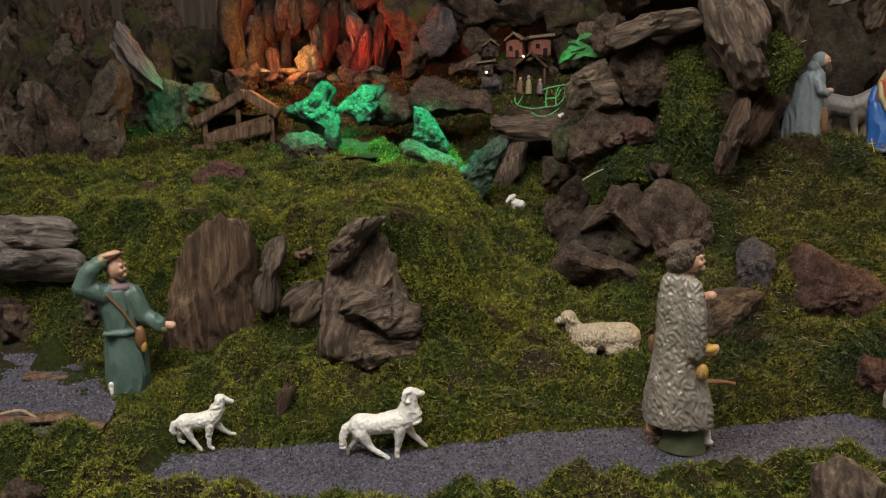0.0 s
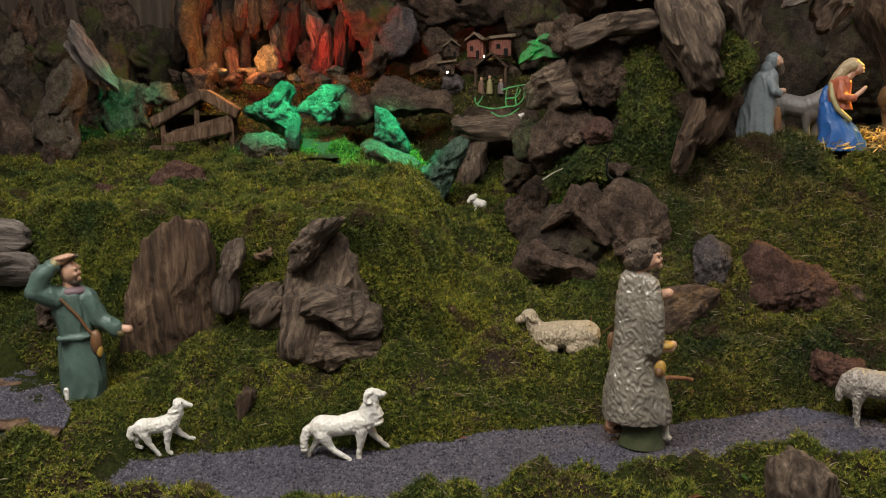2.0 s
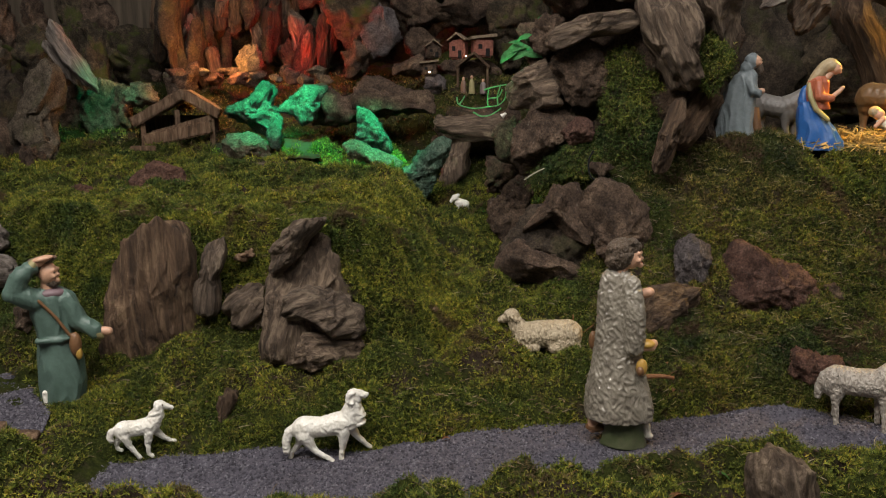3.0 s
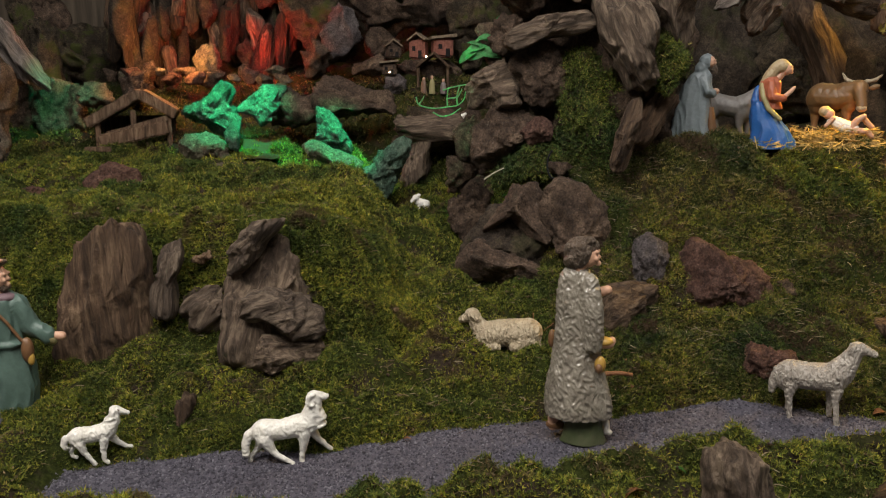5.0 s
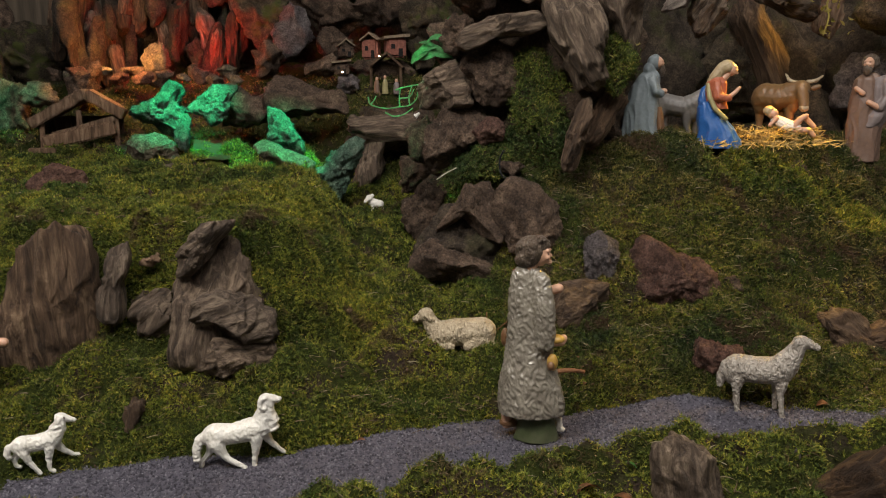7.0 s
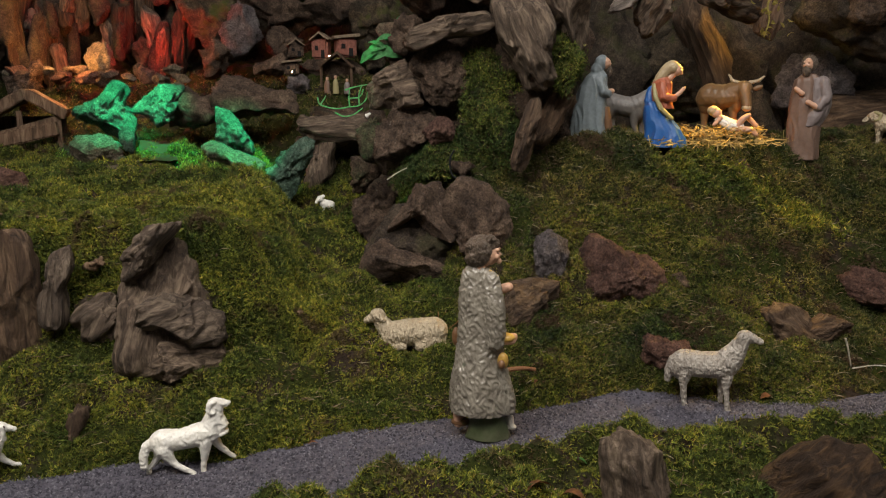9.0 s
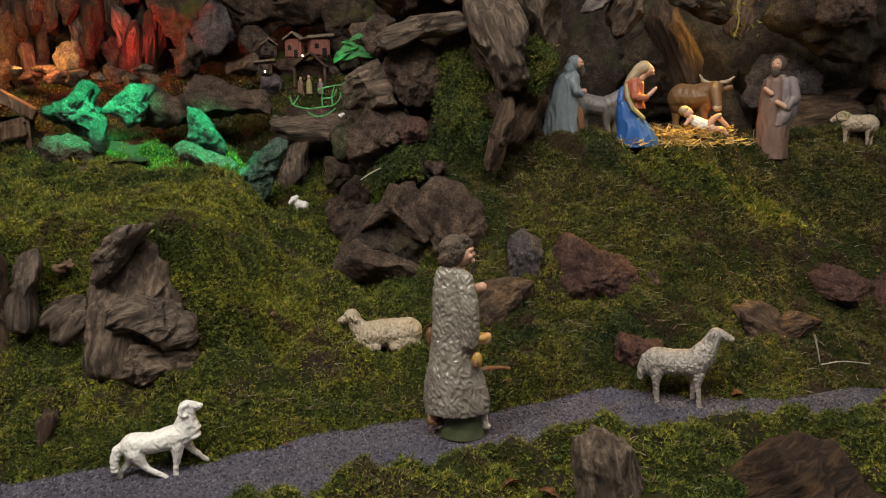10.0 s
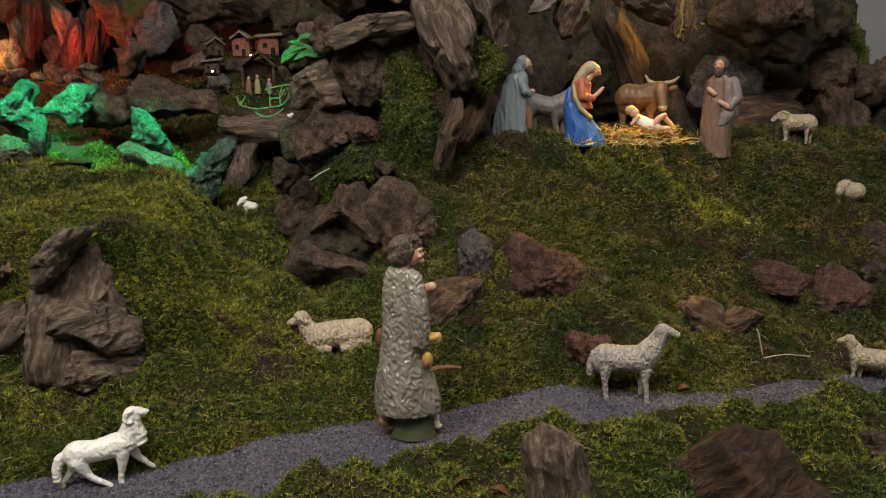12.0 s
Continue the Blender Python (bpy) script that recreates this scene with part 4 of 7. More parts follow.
block("grotto_pillar", "rugged brown bark pillar in the fire grotto", BARK, ((-0.726, 1.610, 0.688), (0.032, 0.053, 0.101), (0, -1, 0), 284, "wood"), category="wood", sub=4)
block("grotto_pillar", "rugged brown bark pillar in the fire grotto", DARK, ((-0.696, 1.510, 0.541), (0.058, 0.058, 0.087), (0, 0, 0), 285, "wood"), category="wood", sub=4)
block("grotto_pillar", "rugged brown bark pillar in the fire grotto", DARKWOOD, ((-0.689, 1.590, 0.685), (0.031, 0.081, 0.172), (0, 3, 0), 286, "wood"), category="wood", sub=4)
block("grotto_pillar", "rugged brown bark pillar in the fire grotto", ROOT, ((-0.665, 1.500, 0.629), (0.043, 0.075, 0.145), (0, -13, 0), 287, "wood"), category="wood", sub=4)
block("grotto_pillar", "rugged brown bark pillar in the fire grotto", DARK, ((-0.638, 1.470, 0.537), (0.044, 0.089, 0.178), (0, 13, 0), 288, "wood"), category="wood", sub=4)
block("grotto_pillar", "rugged brown bark pillar in the fire grotto", DARKWOOD, ((-0.637, 1.560, 0.543), (0.046, 0.070, 0.129), (0, -4, 0), 289, "wood"), category="wood", sub=4)
block("grotto_pillar", "rugged brown bark pillar in the fire grotto", BARK, ((-0.630, 1.480, 0.513), (0.039, 0.096, 0.200), (0, 5, 0), 290, "wood"), category="wood", sub=4)
block("grotto_pillar", "rugged brown bark pillar in the fire grotto", DARK, ((-0.640, 1.640, 0.664), (0.032, 0.078, 0.164), (0, -4, 0), 291, "wood"), category="wood", sub=4)
block("grotto_pillar", "rugged brown bark pillar in the fire grotto", DARKWOOD, ((-0.576, 1.480, 0.557), (0.034, 0.094, 0.201), (0, 1, 0), 292, "wood"), category="wood", sub=4)
block("grotto_pillar", "rugged brown bark pillar in the fire grotto", ROOT, ((-0.607, 1.620, 0.712), (0.028, 0.064, 0.132), (0, -14, 0), 293, "wood"), category="wood", sub=4)
block("grotto_pillar", "rugged brown bark pillar in the fire grotto", DARK, ((-0.587, 1.630, 0.660), (0.052, 0.075, 0.134), (0, -8, 0), 294, "wood"), category="wood", sub=4)
block("grotto_pillar", "rugged brown bark pillar in the fire grotto", DARKWOOD, ((-0.549, 1.520, 0.613), (0.045, 0.082, 0.161), (0, 11, 0), 295, "wood"), category="wood", sub=4)
block("grotto_pillar", "rugged brown bark pillar in the fire grotto", BARK, ((-0.538, 1.530, 0.680), (0.032, 0.067, 0.134), (0, 1, 0), 296, "wood"), category="wood", sub=4)
block("grotto_pillar", "rugged brown bark pillar in the fire grotto", DARK, ((-0.564, 1.600, 0.661), (0.037, 0.078, 0.159), (0, 1, 0), 297, "wood"), category="wood", sub=4)
block("grotto_stone", "broken brown stone on the grotto floor", STONE, ((-0.996, 1.200, 0.478), (0.043, 0.034, 0.043), (0, -14, 7), 298, "rock"), sub=3)
block("grotto_stone", "broken brown stone on the grotto floor", PALE, ((-0.953, 1.190, 0.474), (0.033, 0.029, 0.039), (0, 19, -6), 299, "rock"), sub=3)
block("grotto_stone", "broken brown stone on the grotto floor", RED, ((-0.912, 1.170, 0.478), (0.068, 0.044, 0.042), (0, 17, 19), 300, "rock"), sub=3)
block("grotto_stone", "broken brown stone on the grotto floor", STONE, ((-0.902, 1.230, 0.497), (0.055, 0.038, 0.041), (0, -19, 18), 301, "rock"), sub=3)
block("grotto_stone", "broken brown stone on the grotto floor", PALE, ((-0.820, 1.130, 0.487), (0.035, 0.023, 0.022), (0, 2, 14), 302, "rock"), sub=3)
block("grotto_stone", "broken brown stone on the grotto floor", RED, ((-0.833, 1.230, 0.470), (0.054, 0.037, 0.038), (0, -20, -8), 303, "rock"), sub=3)
block("grotto_stone", "broken brown stone on the grotto floor", STONE, ((-0.771, 1.190, 0.487), (0.071, 0.039, 0.026), (0, -1, -3), 304, "rock"), sub=3)
block("grotto_stone", "broken brown stone on the grotto floor", RED, ((-0.738, 1.170, 0.465), (0.062, 0.038, 0.032), (0, -15, -18), 305, "rock"), sub=3)
block("grotto_stone", "broken brown stone on the grotto floor", RED, ((-0.738, 1.230, 0.461), (0.054, 0.039, 0.043), (0, 4, -1), 306, "rock"), sub=3)
block("grotto_stone", "broken brown stone on the grotto floor", STONE, ((-0.680, 1.160, 0.470), (0.065, 0.041, 0.038), (0, -14, 19), 307, "rock"), sub=3)
block("grotto_stone", "broken brown stone on the grotto floor", PALE, ((-0.623, 1.140, 0.468), (0.042, 0.028, 0.027), (0, -1, -8), 308, "rock"), sub=3)
block("grotto_stone", "broken brown stone on the grotto floor", STONE, ((-0.610, 1.200, 0.493), (0.035, 0.031, 0.043), (0, -6, 16), 309, "rock"), sub=3)
block("grotto_stone", "broken brown stone on the grotto floor", RED, ((-0.588, 1.170, 0.473), (0.058, 0.040, 0.043), (0, 7, 5), 310, "rock"), sub=3)
block("grotto_stone", "broken brown stone on the grotto floor", PALE, ((-0.533, 1.130, 0.460), (0.051, 0.034, 0.034), (0, 1, -14), 311, "rock"), sub=3)
block("grotto_stone", "broken brown stone on the grotto floor", PALE, ((-0.513, 1.170, 0.488), (0.059, 0.036, 0.030), (0, 0, 13), 312, "rock"), sub=3)
block("grotto_stone", "broken brown stone on the grotto floor", PALE, ((-0.479, 1.130, 0.464), (0.066, 0.036, 0.025), (0, 11, -17), 313, "rock"), sub=3)
block("fire_rock", "pale rock glowing in warm lamplight", PALE, ((-0.717, 1.220, 0.520), (0.071, 0.070, 0.104), (0, 12, 8), 314, "rock"))
block("grotto_rock", "dark back rock of the fire grotto", DARK, ((-0.882, 1.750, 0.637), (0.656, 0.164, 0.438), (0, 0, -21), 315, "rock"))
block("back_rock", "grey upright rock behind the village", GREY, ((-0.353, 1.320, 0.605), (0.101, 0.112, 0.180), (0, 4, -5), 316, "rock"))
block("back_rock", "brown rough rock in the back bank", MOSSY, ((-0.457, 1.400, 0.638), (0.136, 0.122, 0.170), (0, -13, 4), 317, "rock"), sub=4)
block("back_rock", "brown rough rock in the back bank", STONE, ((-0.266, 1.500, 0.660), (0.191, 0.125, 0.122), (0, 16, -1), 318, "rock"), sub=4)
block("back_rock", "brown rough rock in the back bank", STONE, ((-0.128, 1.500, 0.674), (0.206, 0.131, 0.120), (0, -11, 19), 319, "rock"), sub=4)
block("back_rock", "brown rough rock in the back bank", MOSSY, ((0.013, 1.350, 0.641), (0.176, 0.128, 0.144), (0, 14, 5), 320, "rock"), sub=4)
block("back_rock", "brown rough rock in the back bank", STONE, ((-0.425, 1.250, 0.515), (0.112, 0.084, 0.096), (0, -19, -25), 321, "rock"), sub=4)
block("back_rock", "brown rough rock in the back bank", STONE, ((-0.271, 1.420, 0.571), (0.119, 0.081, 0.085), (0, -13, 18), 322, "rock"), sub=4)
block("back_rock", "brown rough rock in the back bank", MOSSY, ((0.002, 1.300, 0.537), (0.095, 0.076, 0.095), (0, -15, -18), 323, "rock"), sub=4)
block("back_rock", "brown rough rock in the back bank", STONE, ((-0.255, 1.200, 0.497), (0.109, 0.068, 0.062), (0, -20, -4), 324, "rock"), sub=4)
block("back_rock", "brown rough rock in the back bank", STONE, ((-0.399, 1.550, 0.753), (0.249, 0.163, 0.160), (0, -16, -2), 325, "rock"), sub=4)
block("back_rock", "brown rough rock in the back bank", MOSSY, ((-0.191, 1.600, 0.789), (0.302, 0.185, 0.160), (0, 14, 23), 326, "rock"), sub=4)
block("back_rock", "brown rough rock in the back bank", STONE, ((-0.633, 1.600, 0.765), (0.221, 0.147, 0.147), (0, -19, 11), 327, "rock"), sub=4)
block("back_rock", "brown rough rock in the back bank", STONE, ((0.022, 1.500, 0.769), (0.270, 0.169, 0.152), (0, 23, 3), 328, "rock"), sub=4)
block("back_rock", "brown rough rock in the back bank", MOSSY, ((-1.136, 1.250, 0.521), (0.119, 0.088, 0.102), (0, 22, -5), 329, "rock"), sub=4)
block("back_rock", "brown rough rock in the back bank", STONE, ((-1.251, 1.400, 0.598), (0.144, 0.108, 0.126), (0, 24, -14), 330, "rock"), sub=4)
block("back_rock", "brown rough rock in the back bank", STONE, ((-1.057, 1.500, 0.780), (0.219, 0.153, 0.164), (0, 20, 10), 331, "rock"), sub=4)
block("back_rock", "brown rough rock in the back bank", MOSSY, ((-0.846, 1.550, 0.781), (0.220, 0.132, 0.110), (0, 12, 15), 332, "rock"), sub=4)


# ---- painted figurines ----
def paint(name, a, b, rough=0.4, worn=0.25, wool=0.0, spec=0.45):
    """Glazed plaster paint: colour a, patched with colour b and darkened in the hollows of a fine relief."""
    m, nt, s = mat(name, rough, spec)
    v = coords(nt)
    col = mixed(nt, ramp(nt, tex(nt, v, 45, 6, 0.65), (0.4, (0, 0, 0)), (0.75, (worn, worn, worn))), a, b)
    fine = tex(nt, v, 190, 5, 0.65)
    col = mixed(nt, 0.5, col, ramp(nt, fine, (0.3, (0.7, 0.7, 0.7)), (0.65, (1.12, 1.12, 1.12))), "MULTIPLY")
    if wool:
        locks = tex(nt, coords(nt, (1, 0.8, 0.42)), wool, 2, 0.45, 1.2)
        col = mixed(nt, ramp(nt, locks, (0.36, (0.42, 0.42, 0.42)), (0.55, (0, 0, 0))), col, b)
        bump(nt, s, locks, 0.007, 1.0)
    else:
        bump(nt, s, fine, 0.0015, 0.5)
    nt.links.new(col, s.inputs["Base Color"])
    return m


WHITE = paint("white_glaze", (0.78, 0.75, 0.68), (0.42, 0.37, 0.28), 0.38, 0.55)
WOOL = paint("grey_wool_paint", (0.47, 0.42, 0.36), (0.16, 0.13, 0.10), 0.42, 0.4, 210)
CREAM = paint("cream_wool_paint", (0.50, 0.41, 0.28), (0.24, 0.18, 0.11), 0.5, 0.3, 210)
# strong patches of b put the coat's shaded hollows into its colour
FLEECE = paint("fleece_coat_paint", (0.27, 0.24, 0.19), (0.07, 0.054, 0.042), 0.2, 0.8, 0, 0.8)
SKIN = paint("flesh_paint", (0.55, 0.32, 0.21), (0.3, 0.15, 0.09), 0.35)
HAIR = paint("brown_hair_paint", (0.17, 0.125, 0.09), (0.05, 0.035, 0.025), 0.4, 0.4, 420)
BLONDE = paint("fair_hair_paint", (0.40, 0.31, 0.18), (0.2, 0.14, 0.08), 0.4, 0.4)
GREEN = paint("sage_green_paint", (0.085, 0.135, 0.11), (0.04, 0.06, 0.05), 0.42, 0.35)
TRIM = paint("ochre_trim_paint", (0.30, 0.26, 0.12), (0.14, 0.1, 0.05), 0.45)
PLUM = paint("plum_collar_paint", (0.16, 0.105, 0.115), (0.08, 0.05, 0.05), 0.5)
LEATHER = paint("brown_leather_paint", (0.18, 0.09, 0.04), (0.07, 0.035, 0.02), 0.4)
GOLD = paint("gold_ochre_paint", (0.45, 0.27, 0.06), (0.2, 0.11, 0.03), 0.35)
BASE = paint("green_plinth_paint", (0.075, 0.095, 0.04), (0.12, 0.1, 0.07), 0.5, 0.6)
SLATEBLUE = paint("slate_blue_paint", (0.22, 0.255, 0.265), (0.1, 0.11, 0.11), 0.4, 0.35)
BLUE = paint("bright_blue_paint", (0.022, 0.10, 0.31), (0.014, 0.05, 0.15), 0.32, 0.35)
TERRACOTTA = paint("terracotta_paint", (0.38, 0.11, 0.055), (0.2, 0.06, 0.04), 0.4)
TAUPE = paint("taupe_paint", (0.17, 0.105, 0.075), (0.08, 0.05, 0.04), 0.45, 0.35)
MAUVE = paint("mauve_grey_paint", (0.2, 0.16, 0.15), (0.1, 0.08, 0.07), 0.45, 0.35)
DONKEY = paint("ash_grey_paint", (0.19, 0.175, 0.16), (0.09, 0.08, 0.07), 0.45, 0.4)
OX = paint("ox_brown_paint", (0.17, 0.095, 0.04), (0.08, 0.045, 0.02), 0.42, 0.4)


# surface relief of the paints: depth, frequency across, frequency upright, ridged
RELIEF = {"fleece_coat_paint": (3.4, 0.15, 0.085, 1), "grey_wool_paint": (1.7, 0.19, 0.13, 1), "cream_wool_paint": (1.7, 0.2, 0.15, 1), "white_glaze": (1.7, 0.17, 0.10, 1),
          "brown_hair_paint": (2.6, 0.14, 0.12, 1), "fair_hair_paint": (1.6, 0.2, 0.1, 1), "sage_green_paint": (4.5, 0.05, 0.007, 1), "slate_blue_paint": (4.2, 0.06, 0.006, 1),
          "bright_blue_paint": (3.6, 0.055, 0.014, 1), "terracotta_paint": (2.2, 0.08, 0.04, 1), "taupe_paint": (4.0, 0.06, 0.007, 1), "mauve_grey_paint": (3.4, 0.065, 0.015, 1)}


class Figure:
    """A figurine cast in one piece; lengths in units of the given size, x along the figure's side, z up."""

    def __init__(self, name, label, category, place, turn, unit, voxel=2.0):
        self.name, self.label, self.category = name, label, category
        self.m, self.unit, self.voxel, self.skins = pose(*place, 0, 0, turn), unit, voxel, {}
        self.grain = unit / 0.00075

    def skin(self, material):
        return self.skins.setdefault(material.name, (material, bmesh.new()))[1]

    def ball(self, material, x, y, z, rx, ry, rz, tilt=0):
        m = pose(x, y, z, 0, tilt, 0) @ Matrix.Diagonal((rx, ry, rz, 1))
        bmesh.ops.create_icosphere(self.skin(material), subdivisions=3, radius=1, matrix=m)

    def tube(self, material, *points):
        """A rounded limb through points (x, y, z, radius)."""
        bm = self.skin(material)
        for a, b in zip(points, points[1:]):
            p, q = Vector(a[:3]), Vector(b[:3])
            n = max(2, int((q - p).length / (0.35 * max(min(a[3], b[3]), 1.0))))
            for i in range(n + 1):
                u = i / n
                bmesh.ops.create_icosphere(bm, subdivisions=2, radius=a[3] + (b[3] - a[3]) * u, matrix=Matrix.Translation(p.lerp(q, u)))

    def robe(self, material, folds, depth, *rings):
        """A robe through rings (x, y, z, rx, ry), from the top down, falling in folds."""
        bm, seg, loops = self.skin(material), 72, []
        fine = []
        for a, b in zip(rings, rings[1:]):
            for i in range(6):
                fine.append([p + (q - p) * i / 6 for p, q in zip(a, b)])
        fine.append(list(rings[-1]))
        for j, (x, y, z, rx, ry) in enumerate(fine):
            u = j / (len(fine) - 1)
            loop = []
            for i in range(seg):
                a = 2 * math.pi * i / seg
                w = 1 + 0.8 * depth * (0.15 + 0.85 * u) * (math.sin(folds * a * 0.7 + 2.2 * math.sin(3 * u + a) + 2 * u) * 0.6 + math.sin((folds + 2) * a + 5 * u) * 0.25)
                loop.append(bm.verts.new((x + rx * w * math.cos(a), y + ry * w * math.sin(a), z)))
            loops.append(loop)
        for a, b in zip(loops, loops[1:]):
            for i in range(seg):
                bm.faces.new((a[i], b[i], b[(i + 1) % seg], a[(i + 1) % seg]))
        bm.faces.new(loops[0])
        bm.faces.new(loops[-1][::-1])

    def face(self, x, y, z, r, yaw=0):
        """Nose, brow, mouth and eyes of a head of radius r that looks along yaw."""
        f, q = Vector((math.cos(radians(yaw)), math.sin(radians(yaw)), 0)), Vector((-math.sin(radians(yaw)), math.cos(radians(yaw)), 0))
        c = Vector((x, y, z))
        for mat_, p, size in ((SKIN, f * r * 1.02 - Vector((0, 0, 0.1 * r)), 0.2), (SKIN, f * r * 0.92 - Vector((0, 0, 0.75 * r)), 0.3),
                              (SKIN, f * r * 0.86 + q * r * 0.42 + Vector((0, 0, 0.42 * r)), 0.2), (SKIN, f * r * 0.86 - q * r * 0.42 + Vector((0, 0, 0.42 * r)), 0.2),
                              (SKIN, f * r * 0.82 + q * r * 0.45 - Vector((0, 0, 0.25 * r)), 0.25), (SKIN, f * r * 0.82 - q * r * 0.45 - Vector((0, 0, 0.25 * r)), 0.25),
                              (HAIR, f * r * 0.88 + q * r * 0.4 + Vector((0, 0, 0.12 * r)), 0.14), (HAIR, f * r * 0.88 - q * r * 0.4 + Vector((0, 0, 0.12 * r)), 0.14),
                              (TERRACOTTA, f * r * 0.93 - Vector((0, 0, 0.5 * r)), 0.15)):
            p = c + p
            self.ball(mat_, p.x, p.y, p.z, size * r, size * r, size * r)

    def relief(self, material, me):
        """Modelled surface: curly locks on wool, drapery folds on cloth, in units of the figure."""
        name = material.name
        amp, fx, fz, soft = RELIEF.get(name.split(".")[0], (0, 1, 1, 0))
        if not amp:
            return
        k = self.grain
        normals = [v.normal.copy() for v in me.vertices]
        for v, n in zip(me.vertices, normals):
            c = v.co
            bend = noise.noise(c * fx * k * 0.35) * (1.4 if fz > 0.05 else 0.5)
            p = Vector((c.x * fx * k + bend, c.y * fx * k + bend, c.z * fz * k + 0.35 * c.x * fx * k)) + Vector((31, 7, 13))
            a = noise.noise(p)
            h = (0.35 - abs(a) * 1.5) if soft else (a * 1.1 + 0.45 * noise.noise(p * 2.1))
            v.co = c + n * amp / k * h

    def done(self, group=""):
        whole, mats = bmesh.new(), []
        for material, bm in self.skins.values():
            bmesh.ops.recalc_face_normals(bm, faces=bm.faces)
            me = remesh(bm, self.voxel, 4)
            self.relief(material, me)
            me.materials.clear()
            k = len(whole.faces)
            whole.from_mesh(me)
            whole.faces.ensure_lookup_table()
            for f in whole.faces[k:]:
                f.material_index = len(mats)
            mats.append(material)
            bpy.data.meshes.remove(me)
        whole.transform(Matrix.Scale(self.unit, 4))
        me = bpy.data.meshes.new(self.name)
        whole.to_mesh(me)
        whole.free()
        for material in mats:
            me.materials.append(material)
        ob = new(self.name, shade(me))
        ob.matrix_world = self.m
        return tagged(ob, self.label, self.category, group)


# ---- figurines along the path ----

fig = Figure("shepherd_figurine", "painted shepherd figurine in a curly fleece coat, standing on the path", "figurine", (0.203, -0.046, -0.024), -6.8, 0.000714, 1.7)
fig.robe(FLEECE, 7, 0.06, (-14, 0, 324, 16, 14), (-13, 0, 314, 26, 19), (-11, 0, 280, 34, 25), (-9, 0, 230, 36, 27), (-8, 0, 200, 38, 29), (-6, 0, 150, 45, 35), (-4, 0, 110, 55, 40), (-2, 0, 78, 60, 42), (-1, 0, 56, 59, 42))
fig.tube(FLEECE, (11, -14, 302, 17), (18, -22, 260, 20), (22, -26, 215, 19), (21, -26, 194, 17))
fig.tube(SKIN, (23, -26, 197, 10), (49, -20, 196, 9), (53, -14, 200, 8))
fig.tube(SKIN, (18, 14, 275, 10), (43, 12, 284, 9))
fig.ball(HAIR, -7, 0, 353, 27, 26, 27)
fig.ball(HAIR, -13, 0, 338, 22, 22, 16)
fig.ball(HAIR, 3, 0, 364, 24, 20, 16)
fig.ball(SKIN, 9, -2, 348, 17, 16, 22)
fig.tube(SKIN, (-7, 0, 334, 13), (-9, 0, 318, 14))
fig.face(9, -2, 348, 18, -8)
fig.ball(HAIR, -22, -10, 360, 12, 12, 12)
fig.ball(HAIR, -20, -14, 342, 11, 10, 12)
fig.ball(HAIR, -6, -18, 362, 12, 10, 11)
fig.ball(HAIR, 10, -10, 374, 11, 11, 8)
fig.robe(FLEECE, 5, 0.02, (-10, 0, 322, 21, 17), (-10, 0, 316, 24, 19), (-10, 0, 310, 24, 18))
fig.tube(SKIN, (-45, 6, 55, 11), (-45, 6, 28, 10))
fig.ball(LEATHER, -41, 6, 30, 18, 11, 9)
fig.tube(WHITE, (47, 10, 55, 8), (50, 10, 25, 7))
fig.ball(WHITE, 53, 10, 21, 10, 7, 5)
fig.robe(BASE, 5, 0.1, (11, 0, 65, 26, 20), (9, 0, 35, 34, 24), (10, 0, 4, 42, 26))
fig.ball(GOLD, 35, -28, 160, 10, 8, 16)
fig.ball(LEATHER, 33, -31, 155, 7, 10, 10)
fig.ball(GOLD, 39, -20, 200, 18, 14, 9)
fig.ball(LEATHER, -51, 20, 188, 8, 8, 18)
fig.done()

fig = Figure("herdsman_figurine", "painted herdsman figurine in a green tunic shading his eyes", "figurine", (-0.564, -0.028, -0.003), 32.9, 0.000820, 1.7)
fig.robe(GREEN, 8, 0.1, (-6, 0, 198, 18, 14), (-6, 0, 186, 34, 20), (-4, 0, 152, 34, 23), (-2, 0, 122, 29, 22), (-1, 0, 110, 30, 22), (1, 0, 72, 36, 28), (2, 0, 32, 38, 32), (0, 0, -4, 34, 30))
fig.tube(GREEN, (-28, -6, 180, 19), (-58, -12, 196, 18), (-50, -14, 222, 16), (-31, -14, 236, 13))
fig.tube(GREEN, (17, -8, 177, 17), (34, -16, 140, 15), (56, -22, 122, 15))
fig.ball(TRIM, 59, -23, 119, 9, 13, 17, -40)
fig.ball(TRIM, -28, -14, 240, 8, 12, 13, 30)
fig.tube(SKIN, (62, -24, 122, 7), (78, -26, 119, 8))
fig.tube(SKIN, (-28, -14, 240, 8), (-6, -18, 252, 6))
fig.ball(SKIN, -12, -18, 251, 17, 9, 5, -10)
fig.ball(SKIN, -6, -4, 224, 15, 16, 20)
fig.tube(SKIN, (-8, 0, 212, 11), (-8, 0, 192, 12))
fig.face(-6, -4, 224, 16, -28)
fig.ball(HAIR, -12, 4, 232, 17, 17, 16)
fig.ball(HAIR, 0, -6, 208, 12, 10, 9)
fig.ball(HAIR, -14, 0, 246, 24, 18, 6, -8)
fig.ball(PLUM, -5, 0, 189, 27, 20, 11)
fig.tube(LEATHER, (-23, -22, 182, 3), (0, -25, 152, 3), (18, -26, 120, 3))
fig.ball(LEATHER, 26, -24, 102, 10, 10, 22)
fig.ball(GOLD, 30, -28, 87, 6, 6, 12)
fig.tube(GREEN, (-30, -22, 114, 5), (-2, -25, 112, 5), (26, -22, 115, 5))
